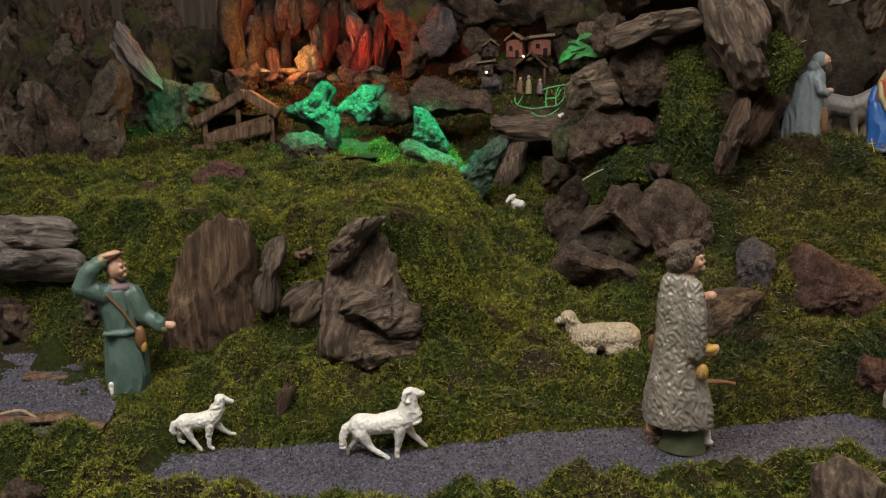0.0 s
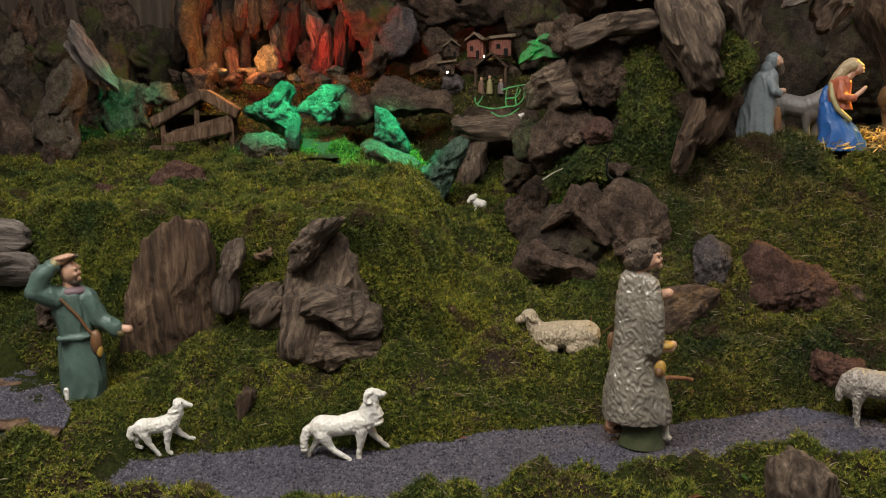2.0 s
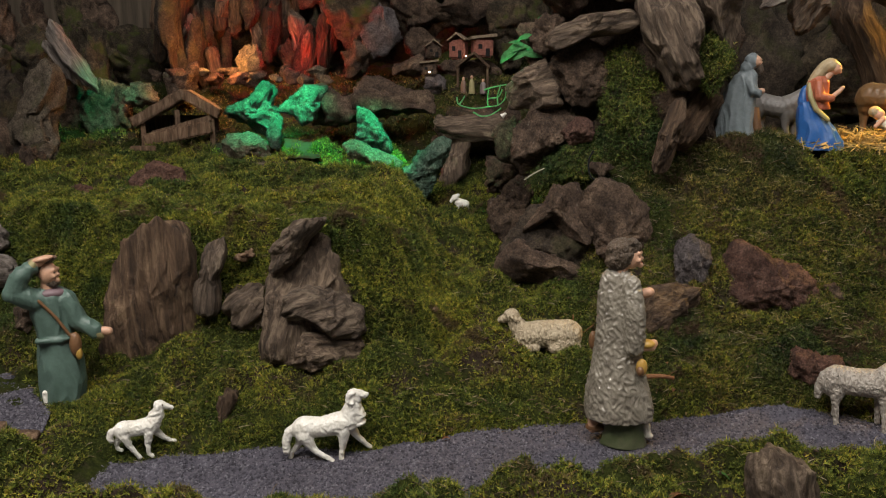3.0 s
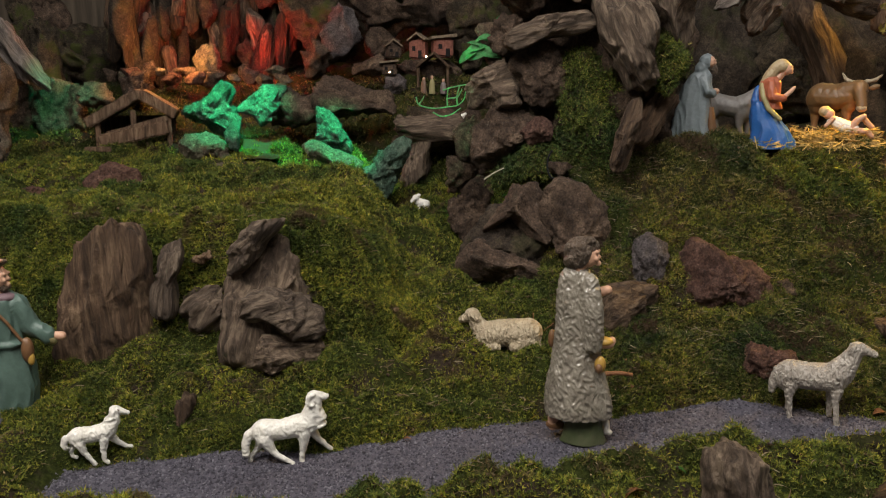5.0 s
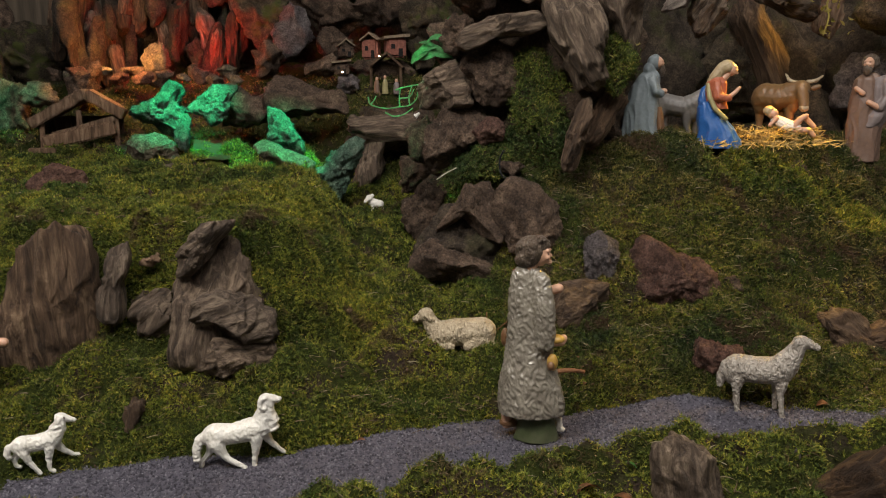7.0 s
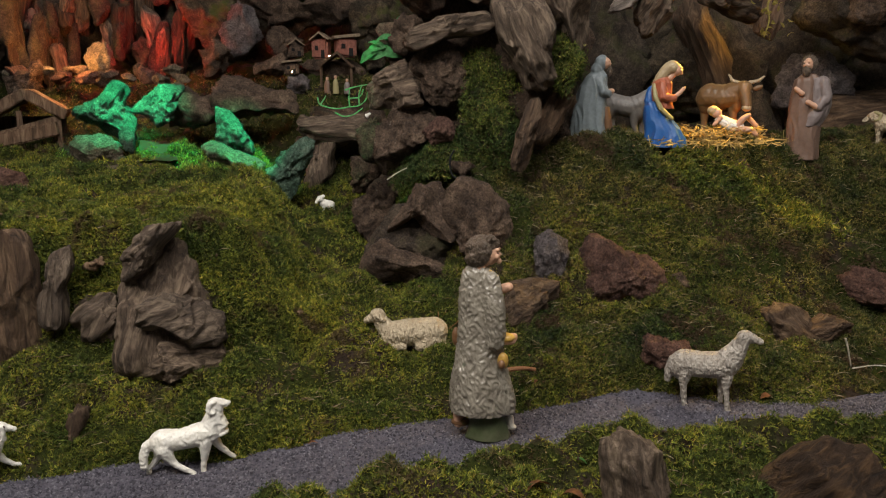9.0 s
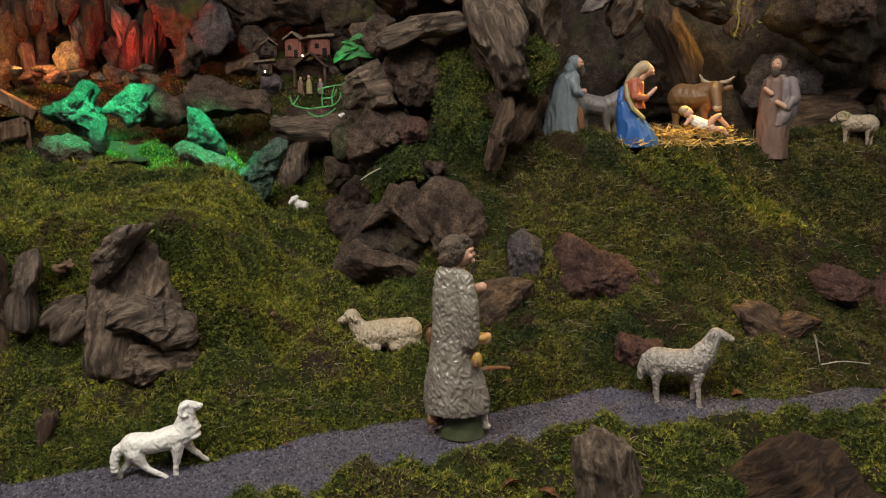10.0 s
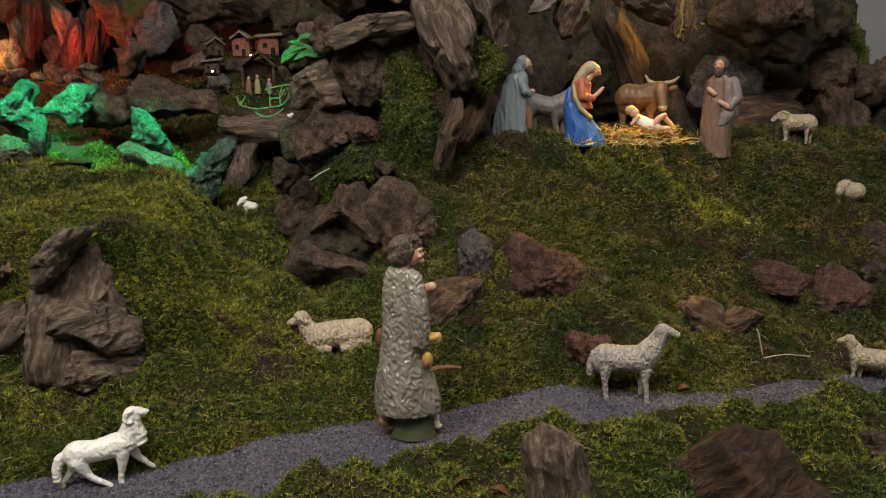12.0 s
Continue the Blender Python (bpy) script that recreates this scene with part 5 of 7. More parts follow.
fig.tube(WHITE, (-27, -18, 22, 5), (-25, -18, 2, 5))
fig.done()

fig = Figure("ram_figurine", "glossy white ram figurine walking on the gravel path", "figurine", (-0.168, -0.082, -0.046), 15.0, 0.000739, 1.5)
fig.tube(WHITE, (-38, 0, 62, 20), (-12, 0, 61, 18), (24, 0, 67, 21), (36, 0, 72, 19))
fig.ball(WHITE, -40, 0, 60, 22, 18, 22)
fig.tube(WHITE, (36, 0, 70, 20), (44, 0, 93, 16), (48, 0, 111, 12))
fig.ball(WHITE, 52, 0, 80, 13, 15, 20)
fig.ball(WHITE, 47, 0, 116, 14, 12, 12)
fig.tube(WHITE, (52, 0, 118, 10), (64, 0, 116, 6.5), (68, 0, 116, 5))
fig.ball(WHITE, 42, -12, 106, 6, 4, 11, 15)
fig.ball(WHITE, 42, 12, 106, 6, 4, 11, 15)
fig.tube(WHITE, (-50, 0, 66, 8), (-66, 0, 56, 8), (-72, 0, 40, 7.5), (-71, 0, 20, 6.5))
fig.tube(WHITE, (-40, -8, 50, 14), (-28, -10, 30, 7), (-20, -11, 20, 5.5), (4, -12, 5, 4), (6, -12, 2, 5))
fig.tube(WHITE, (-46, 8, 50, 12), (-50, 9, 30, 6), (-64, 9, 12, 4.5), (-66, 9, 5, 5))
fig.tube(WHITE, (27, -8, 56, 13), (26, -9, 33, 7), (22, -9, 8, 4.5), (24, -9, 0, 5))
fig.tube(WHITE, (38, 8, 58, 11), (52, 9, 36, 6), (66, 9, 21, 4.5), (74, 9, 15, 4.5))
fig.ball(WHITE, -66, 0, 56, 9.0, 8, 4)
fig.ball(WHITE, -68, 0, 49, 8.6, 8, 4)
fig.ball(WHITE, -70, 0, 42, 8.2, 8, 4)
fig.ball(WHITE, -72, 0, 35, 7.8, 8, 4)
fig.ball(WHITE, -72, 0, 28, 7.4, 8, 4)
fig.ball(WHITE, -72, 0, 21, 7.0, 8, 4)
fig.ball(WHITE, 44, -1, 96, 13, 14, 5, -15)
fig.ball(WHITE, 50, -1, 88, 13, 14, 5, -15)
fig.ball(WHITE, 55, -1, 78, 13, 14, 5, -15)
fig.ball(WHITE, 55, -1, 66, 13, 14, 5, -15)
fig.ball(WHITE, 42, -1, 100, 13, 14, 5, -15)
fig.tube(WHITE, (44, -10, 124, 5), (37, -14, 122, 4.5), (34, -15, 113, 4), (38, -16, 106, 3.2), (44, -16, 107, 2.4))
fig.ball(HAIR, 54, -9, 119, 2.2, 1.8, 2)
fig.ball(HAIR, 68, -3, 113, 1.8, 1.8, 1.5)
fig.done("sheep on the path")

fig = Figure("lamb_figurine", "small glossy white lamb figurine walking on the gravel", "figurine", (-0.414, -0.096, -0.048), 28.1, 0.000761, 1.2)
fig.tube(WHITE, (-26, 0, 53, 15), (-7, 0, 52, 14), (16, 0, 55, 15))
fig.ball(WHITE, -29, 0, 51, 16, 13, 16)
fig.tube(WHITE, (18, 0, 57, 15), (26, 0, 71, 12), (31, 0, 85, 9))
fig.ball(WHITE, 31, 0, 88, 10.5, 9, 9)
fig.tube(WHITE, (35, 0, 88, 7), (48, 0, 82, 4.5), (51, 0, 81, 4))
fig.ball(WHITE, 27, -8, 84, 4, 3, 8, 15)
fig.ball(WHITE, 27, 8, 84, 4, 3, 8, 15)
fig.ball(WHITE, 26, 0, 69, 13, 12, 8)
fig.ball(WHITE, 24, 0, 76, 13, 13, 5, -20)
fig.ball(WHITE, 22, 0, 62, 15, 14, 5, -20)
fig.ball(HAIR, 36, -7, 90, 1.8, 1.6, 1.7)
fig.tube(WHITE, (-37, 0, 57, 6), (-48, 0, 51, 6), (-52, 0, 41, 5.5), (-49, 0, 35, 5))
fig.tube(WHITE, (-28, -6, 41, 9), (-20, -7, 23, 5), (-10, -7, 7, 3.5), (-6, -7, 1, 4))
fig.tube(WHITE, (-34, 6, 41, 8), (-42, 6, 27, 4.5), (-40, 6, 17, 3.5), (-34, 6, 13, 3.5))
fig.tube(WHITE, (11, -6, 43, 9), (8, -6, 21, 5), (9, -6, 5, 3.6), (14, -6, 0, 4))
fig.tube(WHITE, (20, 6, 43, 8), (34, 7, 27, 4.5), (46, 7, 18, 3.6), (53, 7, 16, 4))
fig.done("sheep on the path")

fig = Figure("resting_sheep_figurine", "cream woolly sheep figurine lying on the moss", "figurine", (0.106, 0.158, 0.037), -1.0, 0.000857, 1.5)
fig.tube(CREAM, (-30, 0, 25, 24), (0, 0, 28, 26), (45, 0, 30, 27))
fig.ball(CREAM, 52, 0, 22, 18, 22, 22)
fig.tube(CREAM, (-36, 0, 28, 20), (-48, 0, 48, 14))
fig.ball(CREAM, -55, 0, 60, 14, 13, 13)
fig.tube(CREAM, (-60, 0, 57, 10), (-74, 0, 51, 6.5))
fig.ball(CREAM, -48, -13, 56, 9, 4, 4, 25)
fig.ball(CREAM, -48, 13, 60, 9, 4, 4, 25)
fig.tube(CREAM, (-48, -12, 16, 9), (-32, -16, 6, 8), (-10, -18, 7, 8))
fig.tube(CREAM, (20, -20, 8, 9), (62, -16, 9, 9))
fig.ball(CREAM, 40, -16, 16, 22, 12, 17)
fig.done("sheep")

fig = Figure("standing_sheep_figurine", "grey-white woolly sheep figurine standing beside the path", "figurine", (0.541, 0.048, -0.024), -22.4, 0.000784, 1.3)
fig.tube(WOOL, (-50, 0, 82, 25), (-20, 0, 81, 25), (18, 0, 84, 26))
fig.ball(WOOL, -54, 0, 76, 24, 22, 28)
fig.tube(WOOL, (24, 0, 92, 25), (38, 0, 114, 18), (48, 0, 136, 13))
fig.ball(WOOL, 51, 0, 141, 14, 11, 12)
fig.tube(WOOL, (56, 0, 141, 11), (70, 0, 137, 7.5), (77, 0, 134, 5.5))
fig.ball(WOOL, 42, -12, 140, 5, 4, 10, 25)
fig.ball(WOOL, 42, 12, 140, 5, 4, 10, 25)
fig.ball(HAIR, 59, -8.5, 143, 2.4, 2, 2)
fig.tube(WOOL, (-70, 0, 84, 10), (-77, 0, 62, 9), (-79, 0, 46, 6))
fig.ball(WOOL, 36, 0, 98, 15, 16, 22)
fig.tube(WOOL, (-48, -10, 66, 14), (-50, -12, 44, 7), (-48, -12, 32, 5), (-46, -12, 3, 4.6), (-43, -12, 1, 5))
fig.tube(WOOL, (-46, 10, 62, 13), (-50, 12, 36, 6), (-52, 12, 13, 4.6))
fig.tube(WOOL, (24, -10, 66, 12), (24, -12, 46, 6.5), (26, -12, 30, 5), (29, -12, 2, 4.8), (32, -12, 0, 5))
fig.tube(WOOL, (18, 10, 64, 12), (15, 12, 40, 6), (16, 12, 11, 4.6))
fig.done("sheep")

fig = Figure("far_sheep_figurine", "tiny white sheep figurine in the mossy gully", "figurine", (-0.068, 0.674, 0.176), 5.1, 0.001213, 1.0)
fig.tube(WHITE, (-7, 0, 17, 7), (7, 0, 12, 8))
fig.ball(WHITE, -11, -4, 24, 6, 5, 6)
fig.tube(WHITE, (-13, -6, 24, 4), (-18, -8, 18, 3))
fig.ball(WHITE, -6, 0, 28, 4, 3, 3)
fig.tube(WHITE, (-5, -3, 12, 3), (-6, -3, 0, 2))
fig.tube(WHITE, (7, -3, 8, 3), (8, -3, 0, 2))
fig.tube(WHITE, (11, 3, 8, 3), (13, 3, 1, 2))
fig.done("sheep")

fig = Figure("tiny_sheep_figurine", "tiny white sheep figurine before the village fence", "figurine", (-0.000, 0.930, 0.361), 2.5, 0.001355, 0.8)
fig.tube(WHITE, (-6, 0, 8, 4), (5, 0, 8, 4))
fig.tube(WHITE, (5, 0, 9, 3), (10, 0, 12, 2.6))
fig.tube(WHITE, (-6, 0, 6, 1.8), (-6, 0, -2, 1.4))
fig.tube(WHITE, (5, 0, 6, 1.8), (5, 0, -2, 1.4))
fig.done("sheep")

fig = Figure("tiny_sheep_figurine", "tiny white sheep figurine before the village fence", "figurine", (-0.037, 0.930, 0.354), 3.6, 0.001360, 0.8)
fig.tube(WHITE, (-6, 0, 8, 4), (5, 0, 8, 4))
fig.tube(WHITE, (5, 0, 9, 3), (10, 0, 12, 2.6))
fig.tube(WHITE, (-6, 0, 6, 1.8), (-6, 0, -2, 1.4))
fig.tube(WHITE, (5, 0, 6, 1.8), (5, 0, -2, 1.4))
fig.done("sheep")

# ---- figurines at the stable ----

fig = Figure("cloaked_figurine", "painted standing figurine in a slate-blue cloak", "figurine", (0.446, 0.470, 0.320), -12.2, 0.001072, 1.0)
fig.robe(SLATEBLUE, 8, 0.13, (12, 0, 134, 9, 8), (9, 0, 126, 17, 13), (3, 0, 109, 23, 17), (-1, 0, 79, 28, 21), (-3, 0, 44, 32, 24), (-3, 0, 14, 36, 27), (-2, 0, -4, 37, 28))
fig.ball(SLATEBLUE, 17, 3, 148, 12, 12, 13)
fig.ball(SLATEBLUE, 9, 0, 136, 10, 11, 12)
fig.ball(SKIN, 24, 0, 147, 7, 8, 10)
fig.ball(HAIR, 30, 0, 134, 5, 6, 10)
fig.face(23, 0, 147, 8.5, -8)
fig.tube(SKIN, (25, -8, 99, 5), (35, -8, 100, 5))
fig.tube(SLATEBLUE, (13, -8, 119, 10), (21, -14, 99, 10), (28, -12, 96, 7))
fig.robe(LEATHER, 4, 0.08, (25, 0, 74, 7, 8), (31, 0, 39, 8, 12), (33, 0, 2, 9, 14))
fig.done("stable figures")

fig = Figure("kneeling_woman_figurine", "painted kneeling woman figurine in red gown and blue cloak", "figurine", (0.583, 0.470, 0.327), -17.1, 0.001070, 1.0)
fig.robe(BLUE, 8, 0.14, (-16, 0, 76, 12, 15), (-16, 0, 66, 17, 17), (-9, 0, 48, 24, 20), (0, 0, 28, 31, 24), (5, 0, 12, 36, 27), (5, 0, -2, 39, 29))
fig.tube(BLUE, (-22, 6, 96, 7), (-24, 4, 78, 9), (-20, 2, 60, 11))
fig.robe(TERRACOTTA, 5, 0.06, (-2, 0, 117, 9, 10), (-4, 0, 108, 17, 15), (-4, -2, 90, 17, 15), (-2, -2, 72, 17, 15), (0, -2, 64, 18, 15))
fig.tube(TERRACOTTA, (-4, -13, 105, 8), (0, -19, 84, 8), (16, -17, 82, 6.5))
fig.tube(TRIM, (-17, -8, 104, 4), (-14, -17, 84, 4.5), (-4, -20, 64, 4.5), (14, -19, 48, 4))
fig.tube(SKIN, (18, -14, 84, 4), (27, -10, 92, 4), (33, -8, 99, 3))
fig.ball(BLONDE, 11, 0, 134, 13, 12, 12)
fig.tube(BLONDE, (5, 0, 132, 11), (-6, 0, 118, 10), (-14, 0, 104, 8), (-16, 0, 90, 6))
fig.ball(SKIN, 20, 0, 130, 8, 8.5, 11)
fig.face(20, 0, 130, 8.5, -10)
fig.tube(SKIN, (13, 0, 122, 6), (4, 0, 112, 7))
fig.done("stable figures")

fig = Figure("standing_man_figurine", "painted bearded man figurine in taupe robe and mauve cloak", "figurine", (0.879, 0.514, 0.295), -26.1, 0.001144, 1.0)
fig.robe(TAUPE, 8, 0.12, (-2, 0, 144, 10, 9), (-2, 0, 134, 22, 15), (-4, 0, 100, 25, 19), (-4, 0, 65, 27, 21), (-4, 0, 40, 26, 22), (-4, 0, 2, 27, 23))
fig.robe(MAUVE, 5, 0.08, (10, 0, 138, 13, 12), (14, 0, 120, 19, 16), (18, 0, 95, 20, 18), (10, 0, 75, 22, 21), (4, 0, 58, 18, 20))
fig.tube(MAUVE, (20, -6, 130, 11), (28, -12, 105, 9), (16, -18, 90, 8))
fig.tube(SKIN, (14, -20, 90, 5), (0, -22, 98, 4.5))
fig.tube(SKIN, (-10, -20, 112, 4.5), (-20, -20, 120, 4))
fig.ball(HAIR, -2, 2, 162, 13, 12, 14)
fig.ball(SKIN, -4, -5, 160, 8, 9, 11)
fig.ball(HAIR, -6, -11, 149, 7, 6, 9)
fig.face(-5, -5, 160, 9, -105)
fig.done("stable figures")

fig = Figure("infant_figurine", "painted infant figurine lying on the straw", "figurine", (0.719, 0.500, 0.336), -21.3, 0.001115, 0.9)
fig.ball(BLONDE, -25, 0, 49, 10, 10, 9)
fig.ball(SKIN, -19, -2, 45, 9, 8, 9)
fig.tube(WHITE, (-12, 0, 33, 10), (5, 0, 25, 11), (18, 0, 22, 9))
fig.tube(SKIN, (15, -3, 24, 6.5), (24, -4, 36, 5.5), (33, -4, 42, 4))
fig.tube(SKIN, (20, -6, 18, 6), (38, -6, 18, 5), (46, -6, 10, 4))
fig.tube(SKIN, (-12, -9, 38, 4), (-22, -12, 26, 3.5))
fig.tube(SKIN, (30, 4, 40, 5), (46, 4, 24, 4))
fig.done("stable figures")

fig = Figure("ox_figurine", "painted brown ox figurine behind the crib", "figurine", (0.765, 0.620, 0.339), -21.3, 0.001201, 1.2)
fig.tube(OX, (-34, 10, 62, 21), (-30, 8, 66, 23), (-8, 0, 64, 23), (8, -6, 66, 20))
fig.ball(OX, -36, 10, 58, 15, 16, 24)
fig.tube(OX, (4, -6, 72, 18), (20, -14, 78, 14))
fig.ball(OX, 12, -10, 56, 11, 11, 18)
fig.ball(OX, 24, -18, 80, 13, 11, 12)
fig.tube(OX, (24, -20, 76, 12), (27, -25, 62, 9.5), (29, -28, 51, 8.5))
fig.ball(CREAM, 29, -31, 47, 8, 6, 6)
fig.ball(HAIR, 18, -27, 74, 2.4, 2.4, 2.4)
fig.ball(HAIR, 35, -27, 74, 2.4, 2.4, 2.4)
fig.ball(OX, 4, -12, 80, 9, 3, 4.5, 20)
fig.ball(OX, 45, -16, 80, 9, 3, 4.5, -20)
fig.tube(CREAM, (15, -15, 88, 3.6), (4, -14, 92, 3.2), (-2, -14, 102, 1.6))
fig.tube(CREAM, (32, -17, 89, 3.6), (45, -16, 91, 3.2), (54, -16, 99, 1.6))
fig.tube(OX, (-38, 12, 46, 10), (-38, 12, 24, 6), (-38, 12, 0, 5))
fig.tube(OX, (8, -8, 46, 9), (9, -8, 24, 6), (9, -8, 0, 5))
fig.tube(OX, (-2, 8, 46, 9), (-2, 8, 0, 5))
fig.done("stable figures")

fig = Figure("donkey_figurine", "painted grey donkey figurine standing behind the woman", "figurine", (0.535, 0.560, 0.329), -14.6, 0.001141, 1.1)
fig.tube(DONKEY, (-20, 0, 66, 18), (-4, 0, 62, 18), (10, 0, 60, 18), (26, 0, 66, 18))
fig.ball(DONKEY, -25, 0, 62, 14, 17, 20)
fig.ball(DONKEY, 22, 0, 56, 15, 16, 22)
fig.tube(DONKEY, (-28, -5, 56, 12), (-33, -6, 36, 6.5), (-29, -6, 20, 4.5), (-30, -6, 2, 4.5))
fig.tube(DONKEY, (-22, 6, 55, 11), (-22, 6, 34, 6), (-18, 6, 20, 4.5), (-19, 6, 2, 4.5))
fig.tube(DONKEY, (16, -6, 52, 10), (16, -6, 30, 6), (19, -6, 18, 4.5), (18, -6, 1, 4.5))
fig.tube(DONKEY, (29, 5, 52, 10), (30, 5, 30, 6), (29, 5, 2, 4.5))
fig.tube(DONKEY, (30, 0, 72, 14), (46, 0, 86, 10), (54, 0, 92, 9), (66, -4, 82, 7))
fig.tube(TRIM, (-36, -2, 72, 3.5), (-42, -4, 52, 3), (-40, -4, 36, 2.5))
fig.done("stable figures")

fig = Figure("ram_figurine", "cream horned ram figurine standing on the bank", "figurine", (1.079, 0.584, 0.322), -30.7, 0.001207, 1.0)
fig.tube(CREAM, (-4, 0, 34, 15), (24, 0, 35, 15))
fig.ball(CREAM, 28, 0, 32, 13, 13, 15)
fig.tube(CREAM, (-5, 0, 37, 12), (-16, 0, 46, 10))
fig.ball(CREAM, -20, 0, 45, 9, 8, 8)
fig.tube(CREAM, (-24, 0, 44, 6), (-32, 0, 39, 4))
fig.tube(TRIM, (-17, -6, 53, 3), (-8, -9, 50, 3.2), (-10, -10, 41, 2.8), (-16, -10, 40, 2))
fig.tube(CREAM, (-10, -5, 24, 5), (-10, -5, 12, 3), (-10, -5, 0, 2.6))
fig.tube(CREAM, (-6, 5, 24, 5), (-6, 5, 12, 3), (-6, 5, 0, 2.6))
fig.tube(CREAM, (24, -5, 24, 5), (24, -5, 12, 3), (24, -5, 0, 2.6))
fig.tube(CREAM, (30, 5, 24, 5), (30, 5, 12, 3), (30, 5, 0, 2.6))
fig.done("sheep")

fig = Figure("resting_sheep_figurine", "cream sheep figurine lying on the mossy bank", "figurine", (1.136, 0.454, 0.211), -34.4, 0.001137, 1.1)
fig.tube(CREAM, (-5, 0, 18, 16), (10, 0, 18, 16))
fig.ball(CREAM, -12, -10, 26, 10, 10, 10)
fig.ball(CREAM, -16, -14, 18, 7, 8, 9)
fig.ball(CREAM, -6, -6, 34, 9, 5, 4, 15)
fig.done("sheep")

fig = Figure("standing_sheep_figurine", "cream-white sheep figurine standing on the far path", "figurine", (0.930, 0.086, -0.023), -35.9, 0.000896, 1.2)
fig.tube(CREAM, (-2, 0, 41, 17), (25, 0, 41, 18), (52, 0, 41, 18))
fig.tube(CREAM, (-4, 0, 47, 14), (-17, 0, 64, 10))
fig.ball(CREAM, -20, 0, 70, 10, 9, 9)
fig.tube(CREAM, (-24, 0, 69, 7), (-36, 0, 65, 4.5))
fig.ball(CREAM, -13, -8, 67, 4, 3, 8, -10)
fig.tube(CREAM, (-8, -6, 31, 8), (-9, -6, 15, 4), (-10, -6, 1, 3.6))
fig.tube(CREAM, (2, 6, 31, 8), (1, 6, 15, 4), (0, 6, 1, 3.6))
fig.tube(CREAM, (46, -6, 31, 8), (45, -6, 15, 4), (44, -6, 1, 3.6))
fig.tube(CREAM, (54, 6, 31, 8), (53, 6, 15, 4), (52, 6, 1, 3.6))
fig.done("sheep")


# ---- gravel path ----
def triangles(name, verts, tris, material):
    """One mesh from arrays of corners and triangles."""
    me = bpy.data.meshes.new(name)
    me.vertices.add(len(verts))
    me.vertices.foreach_set("co", verts.astype(np.float32).ravel())
    me.loops.add(len(tris) * 3)
    me.loops.foreach_set("vertex_index", tris.astype(np.int32).ravel())
    me.polygons.add(len(tris))
    me.polygons.foreach_set("loop_start", np.arange(0, len(tris) * 3, 3, dtype=np.int32))
    me.update(calc_edges=True)
    me.materials.append(material)
    return new(name, me)


gx = np.linspace(-0.5, 1.3, 240)


def gravel_sheet(name, label, corners_far, corners_near, lift, xs, seed, count, material):
    rows = np.linspace(-0.12, 1.12, 16)
    far, near = corners_far(xs), corners_near(xs)
    ys = near[None, :] + (far - near)[None, :] * rows[:, None]
    xx = np.broadcast_to(xs[None, :], ys.shape)
    zz = lift(xx, ys)
    verts = np.stack([xx.ravel(), ys.ravel(), zz.ravel()], 1)
    w, h = len(xs), len(rows)
    i = (np.arange(h - 1)[:, None] * w + np.arange(w - 1)[None, :]).ravel()
    me = bpy.data.meshes.new(name)
    me.from_pydata(verts.tolist(), [], np.stack([i, i + 1, i + w + 1, i + w], 1).tolist())
    me.materials.append(material)
    ob = new(name, shade(me))
    tagged(ob, label, "path", kind="structure")
    rng = np.random.default_rng(seed)
    px = rng.uniform(xs[0], xs[-1], count)
    u = rng.uniform(-0.03, 1.03, count)
    f, n = corners_far(px), corners_near(px)
    py = n + (f - n) * u
    pz = lift(px, py)
    grains("gravel", label, np.stack([px, py, pz], 1), rng, material)
    return ob


def grains(name, label, places, rng, material, small=0.0011, large=0.0026):
    octa = np.array([(1, 0, 0), (-1, 0, 0), (0, 1, 0), (0, -1, 0), (0, 0, 1), (0, 0, -1)], float)
    tri = np.array([(0, 2, 4), (2, 1, 4), (1, 3, 4), (3, 0, 4), (2, 0, 5), (1, 2, 5), (3, 1, 5), (0, 3, 5)])
    n = len(places)
    size = rng.uniform(small, large, (n, 1, 1)) * rng.uniform(0.6, 1.3, (n, 1, 3))
    a = rng.uniform(0, 6.28, n)
    shape = octa[None] * size + rng.normal(0, 0.25, (n, 6, 3)) * size
    c, s = np.cos(a)[:, None], np.sin(a)[:, None]
    x = shape[:, :, 0] * c - shape[:, :, 1] * s
    y = shape[:, :, 0] * s + shape[:, :, 1] * c
    verts = np.stack([x, y, shape[:, :, 2]], 2) + places[:, None, :]
    faces = tri[None] + (np.arange(n) * 6)[:, None, None]
    ob = triangles(name, verts.reshape(-1, 3), faces.reshape(-1, 3), material)
    return tagged(ob, "fine " + label, "gravel", kind="stuff")


def gravel_mat():
    m, nt, b = mat("grey_gravel", 0.9, 0.2)
    g = nt.nodes.new("ShaderNodeNewGeometry")
    v = coords(nt)
    col = ramp(nt, g.outputs["Random Per Island"], (0, (0.05, 0.047, 0.06)), (0.6, (0.11, 0.103, 0.127)), (1, (0.22, 0.21, 0.24)))
    col = mixed(nt, 0.7, col, ramp(nt, tex(nt, v, 420, 3, 0.7), (0.3, (0.55, 0.55, 0.55)), (0.7, (1.3, 1.3, 1.3))), "MULTIPLY")
    col = mixed(nt, 0.6, col, ramp(nt, tex(nt, v, 9, 4, 0.6), (0.3, (0.75, 0.72, 0.7)), (0.7, (1.15, 1.15, 1.15))), "MULTIPLY")
    nt.links.new(col, b.inputs["Base Color"])
    bump(nt, b, tex(nt, v, 500, 3, 0.7), 0.003)
    return m


